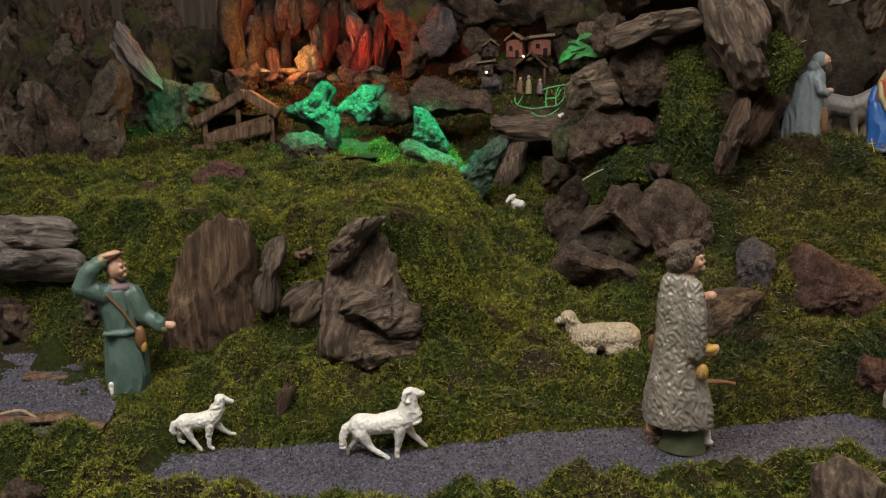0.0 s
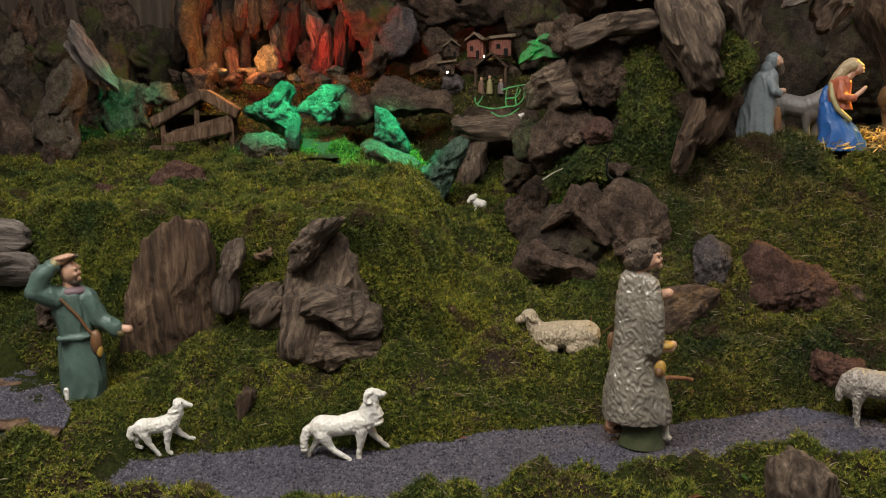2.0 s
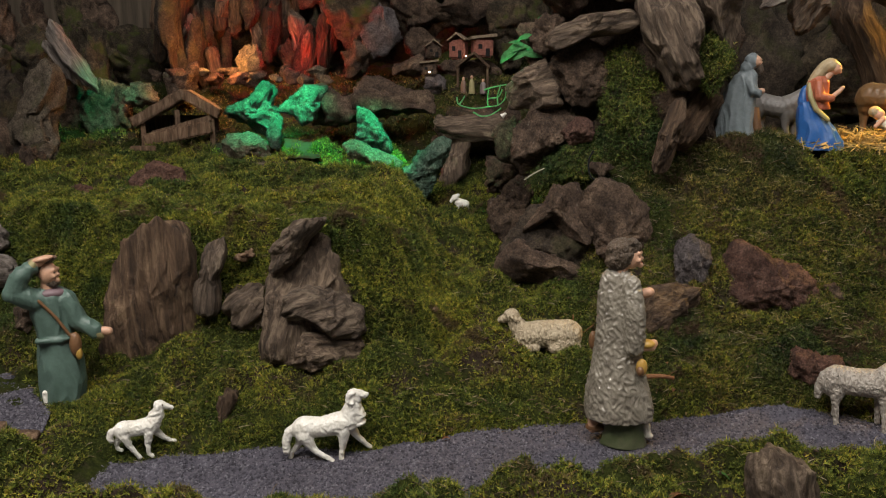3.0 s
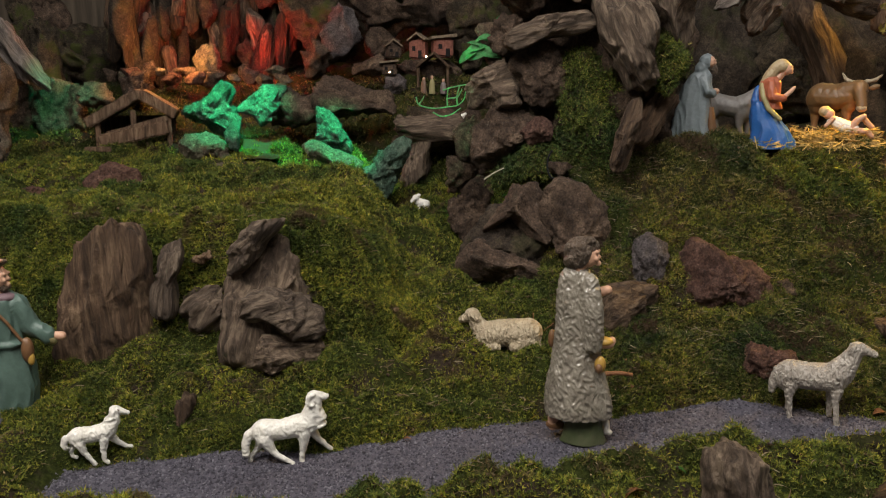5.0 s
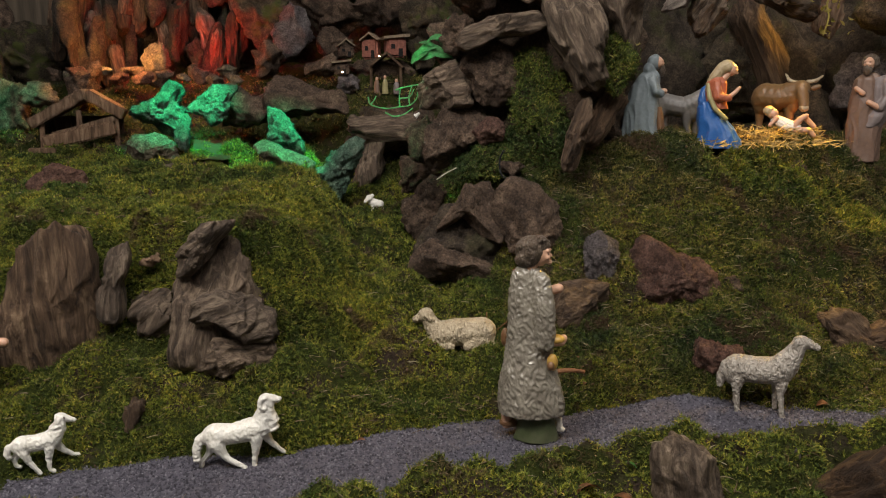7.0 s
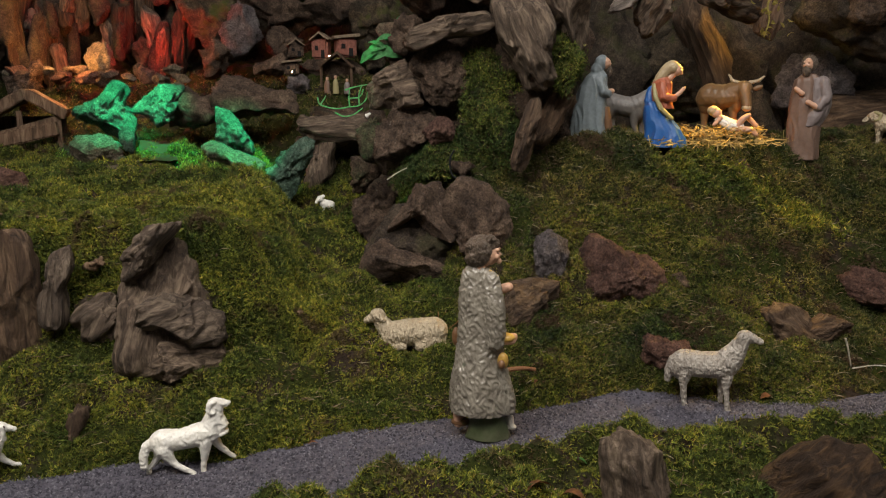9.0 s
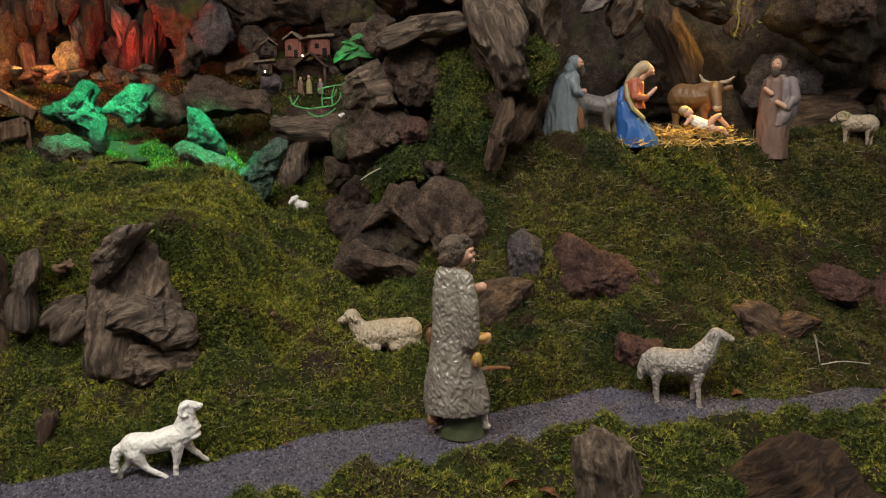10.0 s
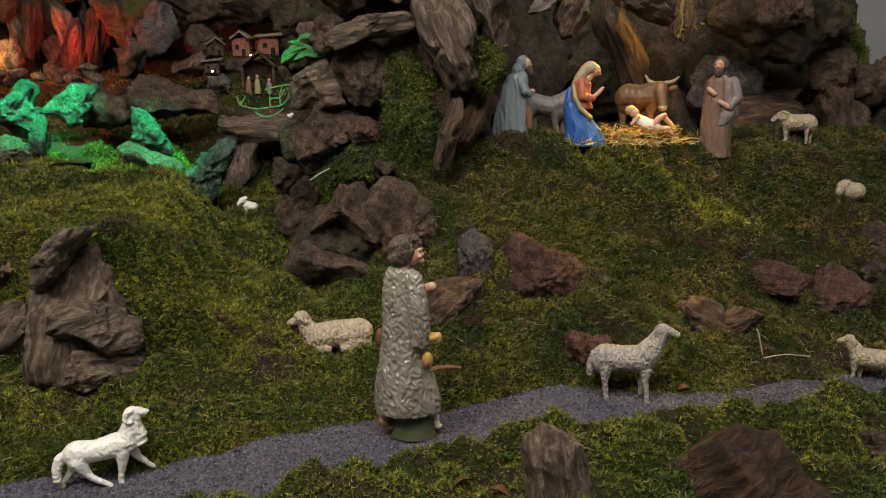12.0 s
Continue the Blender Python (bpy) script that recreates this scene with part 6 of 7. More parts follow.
GRAVEL = gravel_mat()
gravel_sheet("path", "grey gravel strewn on the winding path", path_far, path_near, lambda x, y: path_z(x) + 0.002 + 0.004 * lattice(x * 30, y * 30, 8), gx, 11, 30000, GRAVEL)


def up_far(x):
    return np.interp(x, (-1.0, -0.845, -0.755, -0.637, -0.56, -0.53), (0.09, 0.058, 0.047, 0.003, -0.07, -0.13))


def up_near(x):
    return np.interp(x, (-1.0, -0.68, -0.58, -0.53), (-0.13, -0.148, -0.165, -0.145))


gravel_sheet("path", "grey gravel strewn on the stepped upper path", up_far, up_near, lambda x, y: np.interp(y, (-1, -0.3, -0.2, -0.03, 0.03), (-0.3, -0.08, -0.012, -0.002, 0.015)) + 0.003 + 0.003 * lattice(x * 30, y * 30, 8),
             np.linspace(-1.0, -0.53, 60), 12, 8000, GRAVEL)


# ---- moss ----
def tufts(name, label, places, normals, size, rng, material, leaves=6):
    """Star-shaped sprigs of short pointed leaves standing on the places."""
    n = len(places)
    seat = places + normals * (size * rng.uniform(-0.3, 0.6, n))[:, None]
    d = rng.normal(0, 1, (n, leaves, 3))
    d /= np.linalg.norm(d, axis=2)[:, :, None]
    d = d * 0.85 + normals[:, None, :] * 0.55 + np.array([0, 0, 0.3])
    d /= np.linalg.norm(d, axis=2)[:, :, None]
    side = np.cross(d, rng.normal(0, 1, (n, leaves, 3)))
    side /= np.linalg.norm(side, axis=2)[:, :, None]
    long = (size[:, None] * rng.uniform(0.55, 1.25, (n, leaves)))[:, :, None]
    wide = (size[:, None] * rng.uniform(0.08, 0.15, (n, leaves)))[:, :, None]
    base = seat[:, None, :] - d * long * 0.12
    v = np.stack([base - side * wide, base + side * wide, base + d * long], 2)
    ob = triangles(name, v.reshape(-1, 3), np.arange(n * leaves * 3).reshape(-1, 3), material)
    return tagged(ob, label, "moss", kind="stuff")


def off_path(x, y):
    main = (y > path_far(x) - 0.006) | (y < path_near(x) + 0.008) | (x < -0.47)
    upper = ~((x < -0.53) & (y < up_far(x)) & (y > up_near(x)))
    return main & upper


def land_moss(name, label, x0, x1, y0, y1, count, size, seed, material, keep=None):
    rng = np.random.default_rng(seed)
    x, y = rng.uniform(x0, x1, count), rng.uniform(y0, y1, count)
    ok = off_path(x, y)
    # bare soil in places
    bare = lattice(x * 13, y * 13, 21) + 0.6 * lattice(x * 31, y * 31, 22)
    ok &= rng.uniform(0, 1, count) < np.clip(1.35 - 2.6 * np.clip(bare, 0, 1), 0.15, 1)
    if keep is not None:
        ok &= keep(x, y)
    x, y = x[ok], y[ok]
    e = 0.004
    z = land(x, y)
    nx, ny = (land(x - e, y) - land(x + e, y)) / (2 * e), (land(x, y - e) - land(x, y + e)) / (2 * e)
    nrm = np.stack([nx, ny, np.ones_like(nx)], 1)
    # even cover on steep faces
    steep = np.linalg.norm(nrm, axis=1)
    some = rng.uniform(0, 1, len(x)) < np.clip(0.42 * steep, 0, 1)
    x, y, z, nrm, steep = x[some], y[some], z[some], nrm[some], steep[some]
    nrm /= steep[:, None]
    wx, wy = x + 0.03 * lattice(x * 18, y * 18, 6), y + 0.03 * lattice(x * 18, y * 18, 7)
    clump = np.clip(0.2 + 0.55 * cushions(wx * 24, wy * 24, 5) + 0.45 * cushions(wx * 10, wy * 10, 4) + 0.8 * lattice(x * 70, y * 70, 31), 0.25, 1.5)
    n = len(x)
    return tufts(name, label, np.stack([x, y, z], 1), nrm, size * (0.45 + 0.6 * clump) * rng.uniform(0.7, 1.3, n), rng, material)


land_moss("moss", "green cushion moss along the near edge", -0.75, 0.95, -0.36, -0.0, 130000, 0.0058, 41, MOSS)
land_moss("moss", "olive green moss on the lower slope", -0.85, 0.75, -0.08, 0.34, 230000, 0.0056, 42, MOSS)
land_moss("moss", "dense yellow-green moss on the terrace", -1.1, 0.0, 0.1, 0.34, 160000, 0.0056, 43, MOSS)
land_moss("moss", "olive moss on the terrace top", -1.3, 0.15, 0.33, 0.95, 130000, 0.0075, 44, MOSS)
land_moss("moss", "dark mixed moss and dry grass on the bank", 0.18, 1.35, 0.08, 0.72, 240000, 0.0066, 45, DRYMOSS)
land_moss("moss", "tall yellow-green moss along the stable ledge", 0.54, 0.92, 0.37, 0.43, 5000, 0.010, 47, MOSS)
land_moss("moss", "dark moss on the far ground", -1.4, 0.4, 0.9, 1.5, 26000, 0.011, 46, DRYMOSS)


def rock_moss(count, size, seed):
    """Moss on the upper sides of the overgrown rocks."""
    rng = np.random.default_rng(seed)
    for ob in [o for o in scene.objects if o.name.split(".")[0] == "moss_rock"]:
        me, m = ob.data, np.array(ob.matrix_world)
        k = len(me.polygons)
        area, cen, nor = np.empty(k), np.empty(k * 3), np.empty(k * 3)
        me.polygons.foreach_get("area", area), me.polygons.foreach_get("center", cen), me.polygons.foreach_get("normal", nor)
        cen, nor = cen.reshape(-1, 3) @ m[:3, :3].T + m[:3, 3], nor.reshape(-1, 3) @ m[:3, :3].T
        w = area * (nor[:, 1] < 0.4)
        n = int(count * w.sum())
        pick = rng.choice(k, n, p=w / w.sum())
        pos = cen[pick] + rng.normal(0, 0.004, (n, 3))
        tufts("moss", "dark green moss grown over the rock", pos, nor[pick], size * rng.uniform(0.6, 1.4, n), rng, GREENMOSS)


rock_moss(260000, 0.0065, 51)

def strands(name, label, x0, x1, y0, y1, count, long, seed, material):
    """Fine dry stalks and rootlets lying in the moss, each a bent ribbon with a keel."""
    rng = np.random.default_rng(seed)
    x, y = rng.uniform(x0, x1, count), rng.uniform(y0, y1, count)
    ok = off_path(x, y)
    x, y = x[ok], y[ok]
    n = len(x)
    p = np.stack([x, y, land(x, y) + 0.003], 1)
    a = rng.uniform(0, 6.283, n)
    d = np.stack([np.cos(a), np.sin(a), rng.uniform(0.0, 0.7, n)], 1)
    turn = np.stack([-np.sin(a), np.cos(a), np.zeros(n)], 1) * rng.uniform(-0.5, 0.5, (n, 1)) + np.array([0, 0, -0.3])
    L = (long * rng.uniform(0.4, 1.4, n))[:, None]
    steps = []
    for u in (0.0, 0.33, 0.66, 1.0):
        c = p + d * L * u + turn * L * u * u
        w = 0.0005 * (1.2 - u)
        steps += [c + np.array([0, 0, w]), c + np.array([w, -w, -w]), c + np.array([-w, w, -w])]
    v = np.stack(steps, 1)
    tri = []
    for k in range(3):
        for e in range(3):
            q, r = 3 * k + e, 3 * k + (e + 1) % 3
            tri += [(q, r, r + 3), (q, r + 3, q + 3)]
    faces = np.array(tri)[None] + (np.arange(n) * 12)[:, None, None]
    return tagged(triangles(name, v.reshape(-1, 3), faces.reshape(-1, 3), material), label, "dry grass", kind="stuff")


def stalk_mat():
    m, nt, b = mat("dry_stalks", 0.7, 0.2)
    g = nt.nodes.new("ShaderNodeNewGeometry")
    nt.links.new(ramp(nt, g.outputs["Random Per Island"], (0, (0.07, 0.045, 0.026)), (0.6, (0.17, 0.12, 0.07)), (1, (0.36, 0.30, 0.20))), b.inputs["Base Color"])
    return m


STALK = stalk_mat()
strands("dry_grass", "fine dry stalks tangled in the bank moss", 0.2, 1.3, 0.1, 0.6, 3000, 0.018, 71, STALK)
strands("dry_grass", "fine dry rootlets in the lower moss", -0.8, 0.75, -0.06, 0.34, 2600, 0.014, 72, STALK)
strands("dry_grass", "fine dry stalks in the near moss", -0.7, 0.9, -0.34, -0.1, 900, 0.014, 73, STALK)

# ---- the room round the display ----
def board_mat():
    m, nt, b = mat("brown_boards", 0.8, 0.2)
    v = coords(nt, (1, 1, 0.08))
    nt.links.new(ramp(nt, tex(nt, v, 30, 6, 0.6), (0.3, (0.05, 0.04, 0.03)), (0.7, (0.16, 0.125, 0.09))), b.inputs["Base Color"])
    return m


def plaster_mat():
    m, nt, b = mat("grey_plaster", 0.9, 0.2)
    nt.links.new(ramp(nt, tex(nt, coords(nt), 4, 6, 0.6), (0.3, (0.42, 0.42, 0.42)), (0.7, (0.5, 0.5, 0.49))), b.inputs["Base Color"])
    bump(nt, b, tex(nt, coords(nt), 80, 5, 0.6), 0.004)
    return m


BOARDS, PLASTER = board_mat(), plaster_mat()


def slab(name, lo, hi, material, label, kind="structure"):
    bm = bmesh.new()
    bmesh.ops.create_cube(bm, size=1)
    for v in bm.verts:
        v.co = Vector([(lo[i] + hi[i]) / 2 + v.co[i] * (hi[i] - lo[i]) for i in range(3)])
    me = bpy.data.meshes.new(name)
    bm.to_mesh(me)
    bm.free()
    me.materials.append(material)
    return tagged(new(name, me), label, name.split("_")[0], kind=kind)


slab("wall_north", (-3, 2.4, -1), (3, 2.5, 2.8), PLASTER, "plain grey plaster wall behind the display")
slab("wall_east", (2.7, -3, -1), (2.8, 2.4, 2.8), PLASTER, "plain grey plaster wall")
slab("wall_west", (-3, -3, -1), (-2.9, 2.4, 2.8), PLASTER, "plain grey plaster wall")
slab("wall_south", (-2.9, -3, -1), (2.7, -2.9, 2.8), PLASTER, "plain grey plaster wall")
slab("floor", (-3, -3, -1.1), (3, 2.5, -1.0), BOARDS, "dark floor of the room")
slab("ceiling", (-3, -3, 2.8), (3, 2.5, 2.9), PLASTER, "plain grey ceiling")
boarding = slab("boarding", (-2.8, 2.3, -0.2), (0.6, 2.34, 2.2), BOARDS, "brown wooden boarding behind the display", kind="structure")


# ---- small things ----
def part(name, bm, material, parent, label=""):
    me = bpy.data.meshes.new(name)
    bm.to_mesh(me)
    bm.free()
    me.materials.append(material)
    ob = new(name, me)
    ob.parent = parent
    return tagged(ob, label)


def thing(name, label, category, m, group=""):
    ob = new(name)
    ob.empty_display_size = 0.02
    ob.matrix_world = m
    return tagged(ob, label, category, group)


def box(size, m, worn=0.0, seed=0):
    """A bevelled board of that size at the pose m, its edges worn."""
    bm = bmesh.new()
    bmesh.ops.create_cube(bm, size=1)
    for v in bm.verts:
        v.co = Vector((v.co.x * size[0], v.co.y * size[1], v.co.z * size[2]))
    bmesh.ops.bevel(bm, geom=bm.edges[:], offset=min(size) * 0.12, segments=2, affect="EDGES")
    bmesh.ops.subdivide_edges(bm, edges=[e for e in bm.edges if e.calc_length() > max(size) * 0.4], cuts=6)
    for v in bm.verts:
        v.co += Vector([worn * noise.noise(v.co * 60 + Vector((seed, k * 7, 0))) for k in range(3)])
    bm.transform(m)
    return bm


def rod(points, radius, tip=None, seg=6):
    """A round stem through points, thinning to tip."""
    bm, loops, n = bmesh.new(), [], len(points)
    pts = [Vector(p) for p in points]
    for i, p in enumerate(pts):
        d = (pts[min(i + 1, n - 1)] - pts[max(i - 1, 0)]).normalized()
        a = d.cross(Vector((0.3, 1, 0.2))).normalized()
        b = d.cross(a)
        r = radius + ((tip if tip is not None else radius) - radius) * i / max(n - 1, 1)
        loops.append([bm.verts.new(p + (a * math.cos(t) + b * math.sin(t)) * r) for t in [2 * math.pi * k / seg for k in range(seg)]])
    for u, v in zip(loops, loops[1:]):
        for k in range(seg):
            bm.faces.new((u[k], u[(k + 1) % seg], v[(k + 1) % seg], v[k]))
    bm.faces.new(loops[0][::-1])
    bm.faces.new(loops[-1])
    return bm


def curve(points, steps=6):
    """A smooth line through the points."""
    p = [Vector(q) for q in points]
    p = [p[0] * 2 - p[1]] + p + [p[-1] * 2 - p[-2]]
    out = []
    for i in range(1, len(p) - 2):
        for k in range(steps):
            t = k / steps
            out.append(0.5 * (2 * p[i] + (p[i + 1] - p[i - 1]) * t + (2 * p[i - 1] - 5 * p[i] + 4 * p[i + 1] - p[i + 2]) * t * t + (3 * p[i] - p[i - 1] - 3 * p[i + 1] + p[i + 2]) * t ** 3))
    return out + [p[-2]]


def leaf(length, width, bend=0.3, seg=5):
    """A pointed leaf along x with a keel and some thickness."""
    bm, rows = bmesh.new(), []
    for i in range(seg + 1):
        u = i / seg
        w = width * math.sin(math.pi * min(1, u * 0.92 + 0.06)) * 0.5
        z = bend * length * u * (1 - u) * 1.5 - bend * length * u * u * 0.4
        rows.append([bm.verts.new((u * length, s * w, z + abs(s) * w * 0.35)) for s in (-1, 0, 1)])
    for a, b in zip(rows, rows[1:]):
        for k in range(2):
            bm.faces.new((a[k], a[k + 1], b[k + 1], b[k]))
    bmesh.ops.solidify(bm, geom=bm.faces[:], thickness=length * 0.012)
    return bm


def simple(name, bm, material, label, category, m=None, group="", kind=""):
    me = bpy.data.meshes.new(name)
    bm.to_mesh(me)
    bm.free()
    me.materials.append(material)
    ob = new(name, shade(me))
    if m:
        ob.matrix_world = m
    return tagged(ob, label, category, group, kind)


def plain(name, c, rough=0.6, jitter=0.4, scale=120):
    m, nt, b = mat(name, rough, 0.3)
    col = ramp(nt, tex(nt, coords(nt), scale, 5, 0.6), (0.3, tuple(k * (1 - jitter) for k in c)), (0.7, tuple(k * (1 + jitter) for k in c)))
    nt.links.new(col, b.inputs["Base Color"])
    bump(nt, b, tex(nt, coords(nt), scale * 3, 4, 0.6), 0.002)
    return m


LEAFGREEN = plain("fresh_leaf", (0.06, 0.16, 0.03), 0.45)
# brighter than a fresh leaf: some of the green lamplight is in the colour
PLANTGREEN = plain("lamplit_plant", (0.09, 0.30, 0.10), 0.45)
DRYLEAF = plain("dry_leaf", (0.22, 0.10, 0.045), 0.7)
STRAW = plain("straw", (0.40, 0.28, 0.10), 0.6)
TWIG = plain("pale_twig", (0.42, 0.38, 0.30), 0.7)
RUBBER = plain("black_rubber", (0.012, 0.012, 0.014), 0.35)
BRICKRED = plain("red_house_wall", (0.22, 0.085, 0.06), 0.85)
HOUSEROOF = plain("straw_brown_roof", (0.20, 0.15, 0.10), 0.9)
# near-black for flat plates: the shade inside windows and doorways, as colour
HOLESHADE = plain("opening_shade", (0.012, 0.01, 0.009), 0.9)
OCHRELEAF = plain("yellow_plant", (0.30, 0.24, 0.05), 0.5)
LITTER = plain("pale_wood_litter", (0.36, 0.25, 0.14), 0.7)
WATER, _nt, _b = mat("brown_water", 0.55, 0.12)
_b.inputs["Base Color"].default_value = (0.045, 0.03, 0.018, 1)
bump(_nt, _b, tex(_nt, coords(_nt), 60, 3, 0.5), 0.002, 0.4)
BULB, _nt, _b = mat("lit_bulb", 0.3)
_b.inputs["Emission Color"].default_value = (1.0, 0.75, 0.4, 1)
_b.inputs["Emission Strength"].default_value = 14


def tiny_house(label, x, y, z, w, h, d, turn, wall, roof, flat=False):
    ob = thing("model_house", label, "model house", pose(x, y, z, 0, 0, turn), "village houses")
    part("wall", box((w, d, h), pose(0, 0, h / 2), 0.0012, int(x * 900)), wall, ob)
    if flat:
        part("roof", box((w * 1.3, d * 1.3, h * 0.16), pose(0, 0, h * 1.06, 0, -6, 0), 0.001, 3), roof, ob, "overhanging flat brown roof")
    else:
        s = w * 0.78
        for k in (-1, 1):
            part("roof_slope", box((s, d * 1.25, h * 0.09), pose(k * w * 0.27, 0, h * 1.16, 0, k * 36, 0), 0.001, 4 + k), roof, ob, "brown thatched roof slope")
    part("window", box((w * 0.2, 0.003, h * 0.24), pose(-w * 0.18, -d / 2, h * 0.55)), HOLESHADE, ob, "small dark window")
    part("door", box((w * 0.22, 0.003, h * 0.42), pose(w * 0.2, -d / 2, h * 0.24)), HOLESHADE, ob, "small dark doorway")
    return ob


tiny_house("small brown model house on the far hillside", -0.203, 1.25, 0.525, 0.042, 0.034, 0.05, 12, STONE, HOUSEROOF)
tiny_house("brown model house with a pale thatched roof", -0.131, 1.25, 0.52, 0.045, 0.052, 0.05, -8, BRICKRED, HOUSEROOF)
tiny_house("red model house with a flat overhanging roof", -0.066, 1.25, 0.525, 0.055, 0.052, 0.05, 15, BRICKRED, HOUSEROOF, True)
tiny_house("low brown model house beside a lit bulb", -0.206, 1.19, 0.475, 0.04, 0.034, 0.05, 5, STONE, HOUSEROOF, True)
block("back_rock", "rough grey mound under the model houses", GREY, ((-0.185, 1.19, 0.447), (0.075, 0.07, 0.06), (0, 0, 10), 911, "rock"), sub=4)
block("back_rock", "brown rock under the model houses", STONE, ((-0.10, 1.26, 0.49), (0.19, 0.1, 0.085), (0, 0, 10), 912, "rock"), sub=4)
for bx, by, bz in ((-0.107, 1.215, 0.527), (-0.2, 1.155, 0.483)):
    bm = bmesh.new()
    bmesh.ops.create_icosphere(bm, subdivisions=2, radius=0.0022)
    simple("fairy_light", bm, BULB, "tiny lit warm bulb among the model houses", "bulb", pose(bx, by, bz), "fairy lights")

stable = thing("model_stable", "small brown open model stable with a pitched roof", "model stable", pose(-0.085, 1.19, 0.432))
part("roof_slope", box((0.06, 0.06, 0.006), pose(-0.022, 0, 0.083, 0, -38, 0), 0.001, 1), BARK, stable)
part("roof_slope", box((0.06, 0.06, 0.006), pose(0.024, 0, 0.083, 0, 42, 0), 0.001, 2), BARK, stable)
part("back_wall", box((0.08, 0.006, 0.07), pose(0, 0.028, 0.035), 0.001, 3), BARK, stable)
for px in (-0.04, 0.04):
    part("post", box((0.007, 0.007, 0.07), pose(px, -0.02, 0.033), 0.0008, int(px * 999)), BARK, stable)
for k, (px, ht, mt) in enumerate(((-0.022, 0.045, TAUPE), (0.0, 0.05, TRIM), (0.03, 0.04, MAUVE))):
    fig = Figure("tiny_figurine", "tiny painted figurine at the model stable", "figurine", (-0.085 + px, 1.14, 0.425), 0, 0.001, 1.6)
    h = ht * 1000
    fig.robe(mt, 4, 0.08, (0, 0, h * 0.8, 4, 4), (0, 0, h * 0.6, 7, 6), (0, 0, 0, 9, 8))
    fig.ball(SKIN, 0, 0, h * 0.88, 4.5, 4.5, 5.5)
    fig.done("tiny figures")

fence = thing("picket_fence", "low grey model picket fence above the gully", "fence", pose(-0.05, 0.90, 0.318, 0, 0, 6))
for k in range(9):
    part("slat", box((0.011, 0.004, 0.042 + 0.006 * math.sin(k * 2.3)), pose(-0.075 + k * 0.0185, 0, 0.02, 0, 5 * math.sin(k * 5), 0), 0.0006, k), ROOT, fence)
for z in (0.012, 0.03):
    part("rail", box((0.17, 0.004, 0.006), pose(0, 0.004, z, 0, 2, 0), 0.0006, 30), ROOT, fence)
block("gully_rock", "flat brown ledge under the picket fence", STONE, ((-0.05, 0.95, 0.315), (0.26, 0.12, 0.07), (0, 4, 5), 921, "rock"))
block("back_rock", "mossy ground hump below the model village", MOSSY, ((-0.1, 1.1, 0.36), (0.3, 0.26, 0.11), (10, 4, 5), 922, "rock"))

hut = thing("wooden_hut", "tumbledown reddish wooden hut with a sagging roof", "hut", pose(-0.84, 1.0, 0.285, 0, 0, 18))
part("roof_slab", box((0.15, 0.13, 0.026), pose(-0.045, 0, 0.105, 0, -30, 0), 0.003, 1), TAN, hut, "long sagging roof slab")
part("roof_slab", box((0.10, 0.13, 0.026), pose(0.06, 0, 0.115, 0, 32, 0), 0.003, 2), TAN, hut)
for k, (px, hh) in enumerate(((-0.085, 0.07), (0.085, 0.09), (0.0, 0.1))):
    part("post", box((0.012, 0.012, hh), pose(px, -0.045, hh / 2), 0.001, 9 + k), TAN, hut)
part("beam", box((0.15, 0.014, 0.014), pose(0.01, -0.055, 0.06, 0, -16, 0), 0.002, 5), TAN, hut)
part("lower_board", box((0.17, 0.03, 0.034), pose(0.0, -0.06, 0.04, 0, -12, 0), 0.002, 6), TAN, hut)
part("back_wall", box((0.19, 0.012, 0.09), pose(0, 0.05, 0.04), 0.002, 7), BARK, hut)
part("step", box((0.06, 0.03, 0.012), pose(-0.08, -0.09, 0.006), 0.001, 8), TAN, hut)

# the brook and its stone sill
bm = bmesh.new()
bmesh.ops.create_grid(bm, x_segments=12, y_segments=16, size=0.5)
for v in bm.verts:
    v.co = Vector((v.co.x * 0.09, v.co.y * 0.26, 0.06 * max(0, v.co.y) + 0.003 * noise.noise(v.co * 9)))
simple("brook", bm, WATER, "shallow brown water between the rocks", "water", pose(-0.455, 0.80, 0.285, 0, 0, 14), kind="structure")
block("sill_stone", "flat pale stone sill at the foot of the brook", PALE, ((-0.49, 0.67, 0.268), (0.15, 0.06, 0.018), (0, -3, 8), 931, "rock"))

# green plants in the lamplight beside the tower
plant = thing("hanging_plant", "thin-stemmed creeping plant in bright green light", "plant", pose(0, 0, 0))

part("stem", rod(curve(((-0.057, 0.460, 0.417), (-0.052, 0.460, 0.403), (-0.026, 0.460, 0.396), (0.001, 0.460, 0.399), (0.019, 0.460, 0.402), (0.031, 0.460, 0.413), (0.034, 0.460, 0.429))), 0.0016, 0.0009), PLANTGREEN, plant)
part("stem", rod(curve(((0.001, 0.460, 0.399), (-0.000, 0.460, 0.414), (0.002, 0.460, 0.431))), 0.0016, 0.0009), PLANTGREEN, plant)
part("stem", rod(curve(((-0.026, 0.460, 0.389), (-0.011, 0.460, 0.382), (0.007, 0.460, 0.385), (0.025, 0.460, 0.397))), 0.0016, 0.0009), PLANTGREEN, plant)
part("stem", rod(curve(((-0.052, 0.460, 0.403), (-0.045, 0.460, 0.413), (-0.042, 0.460, 0.419))), 0.0016, 0.0009), PLANTGREEN, plant)
part("stem", rod(curve(((0.001, 0.460, 0.414), (0.019, 0.460, 0.417), (0.027, 0.460, 0.431))), 0.0016, 0.0009), PLANTGREEN, plant)
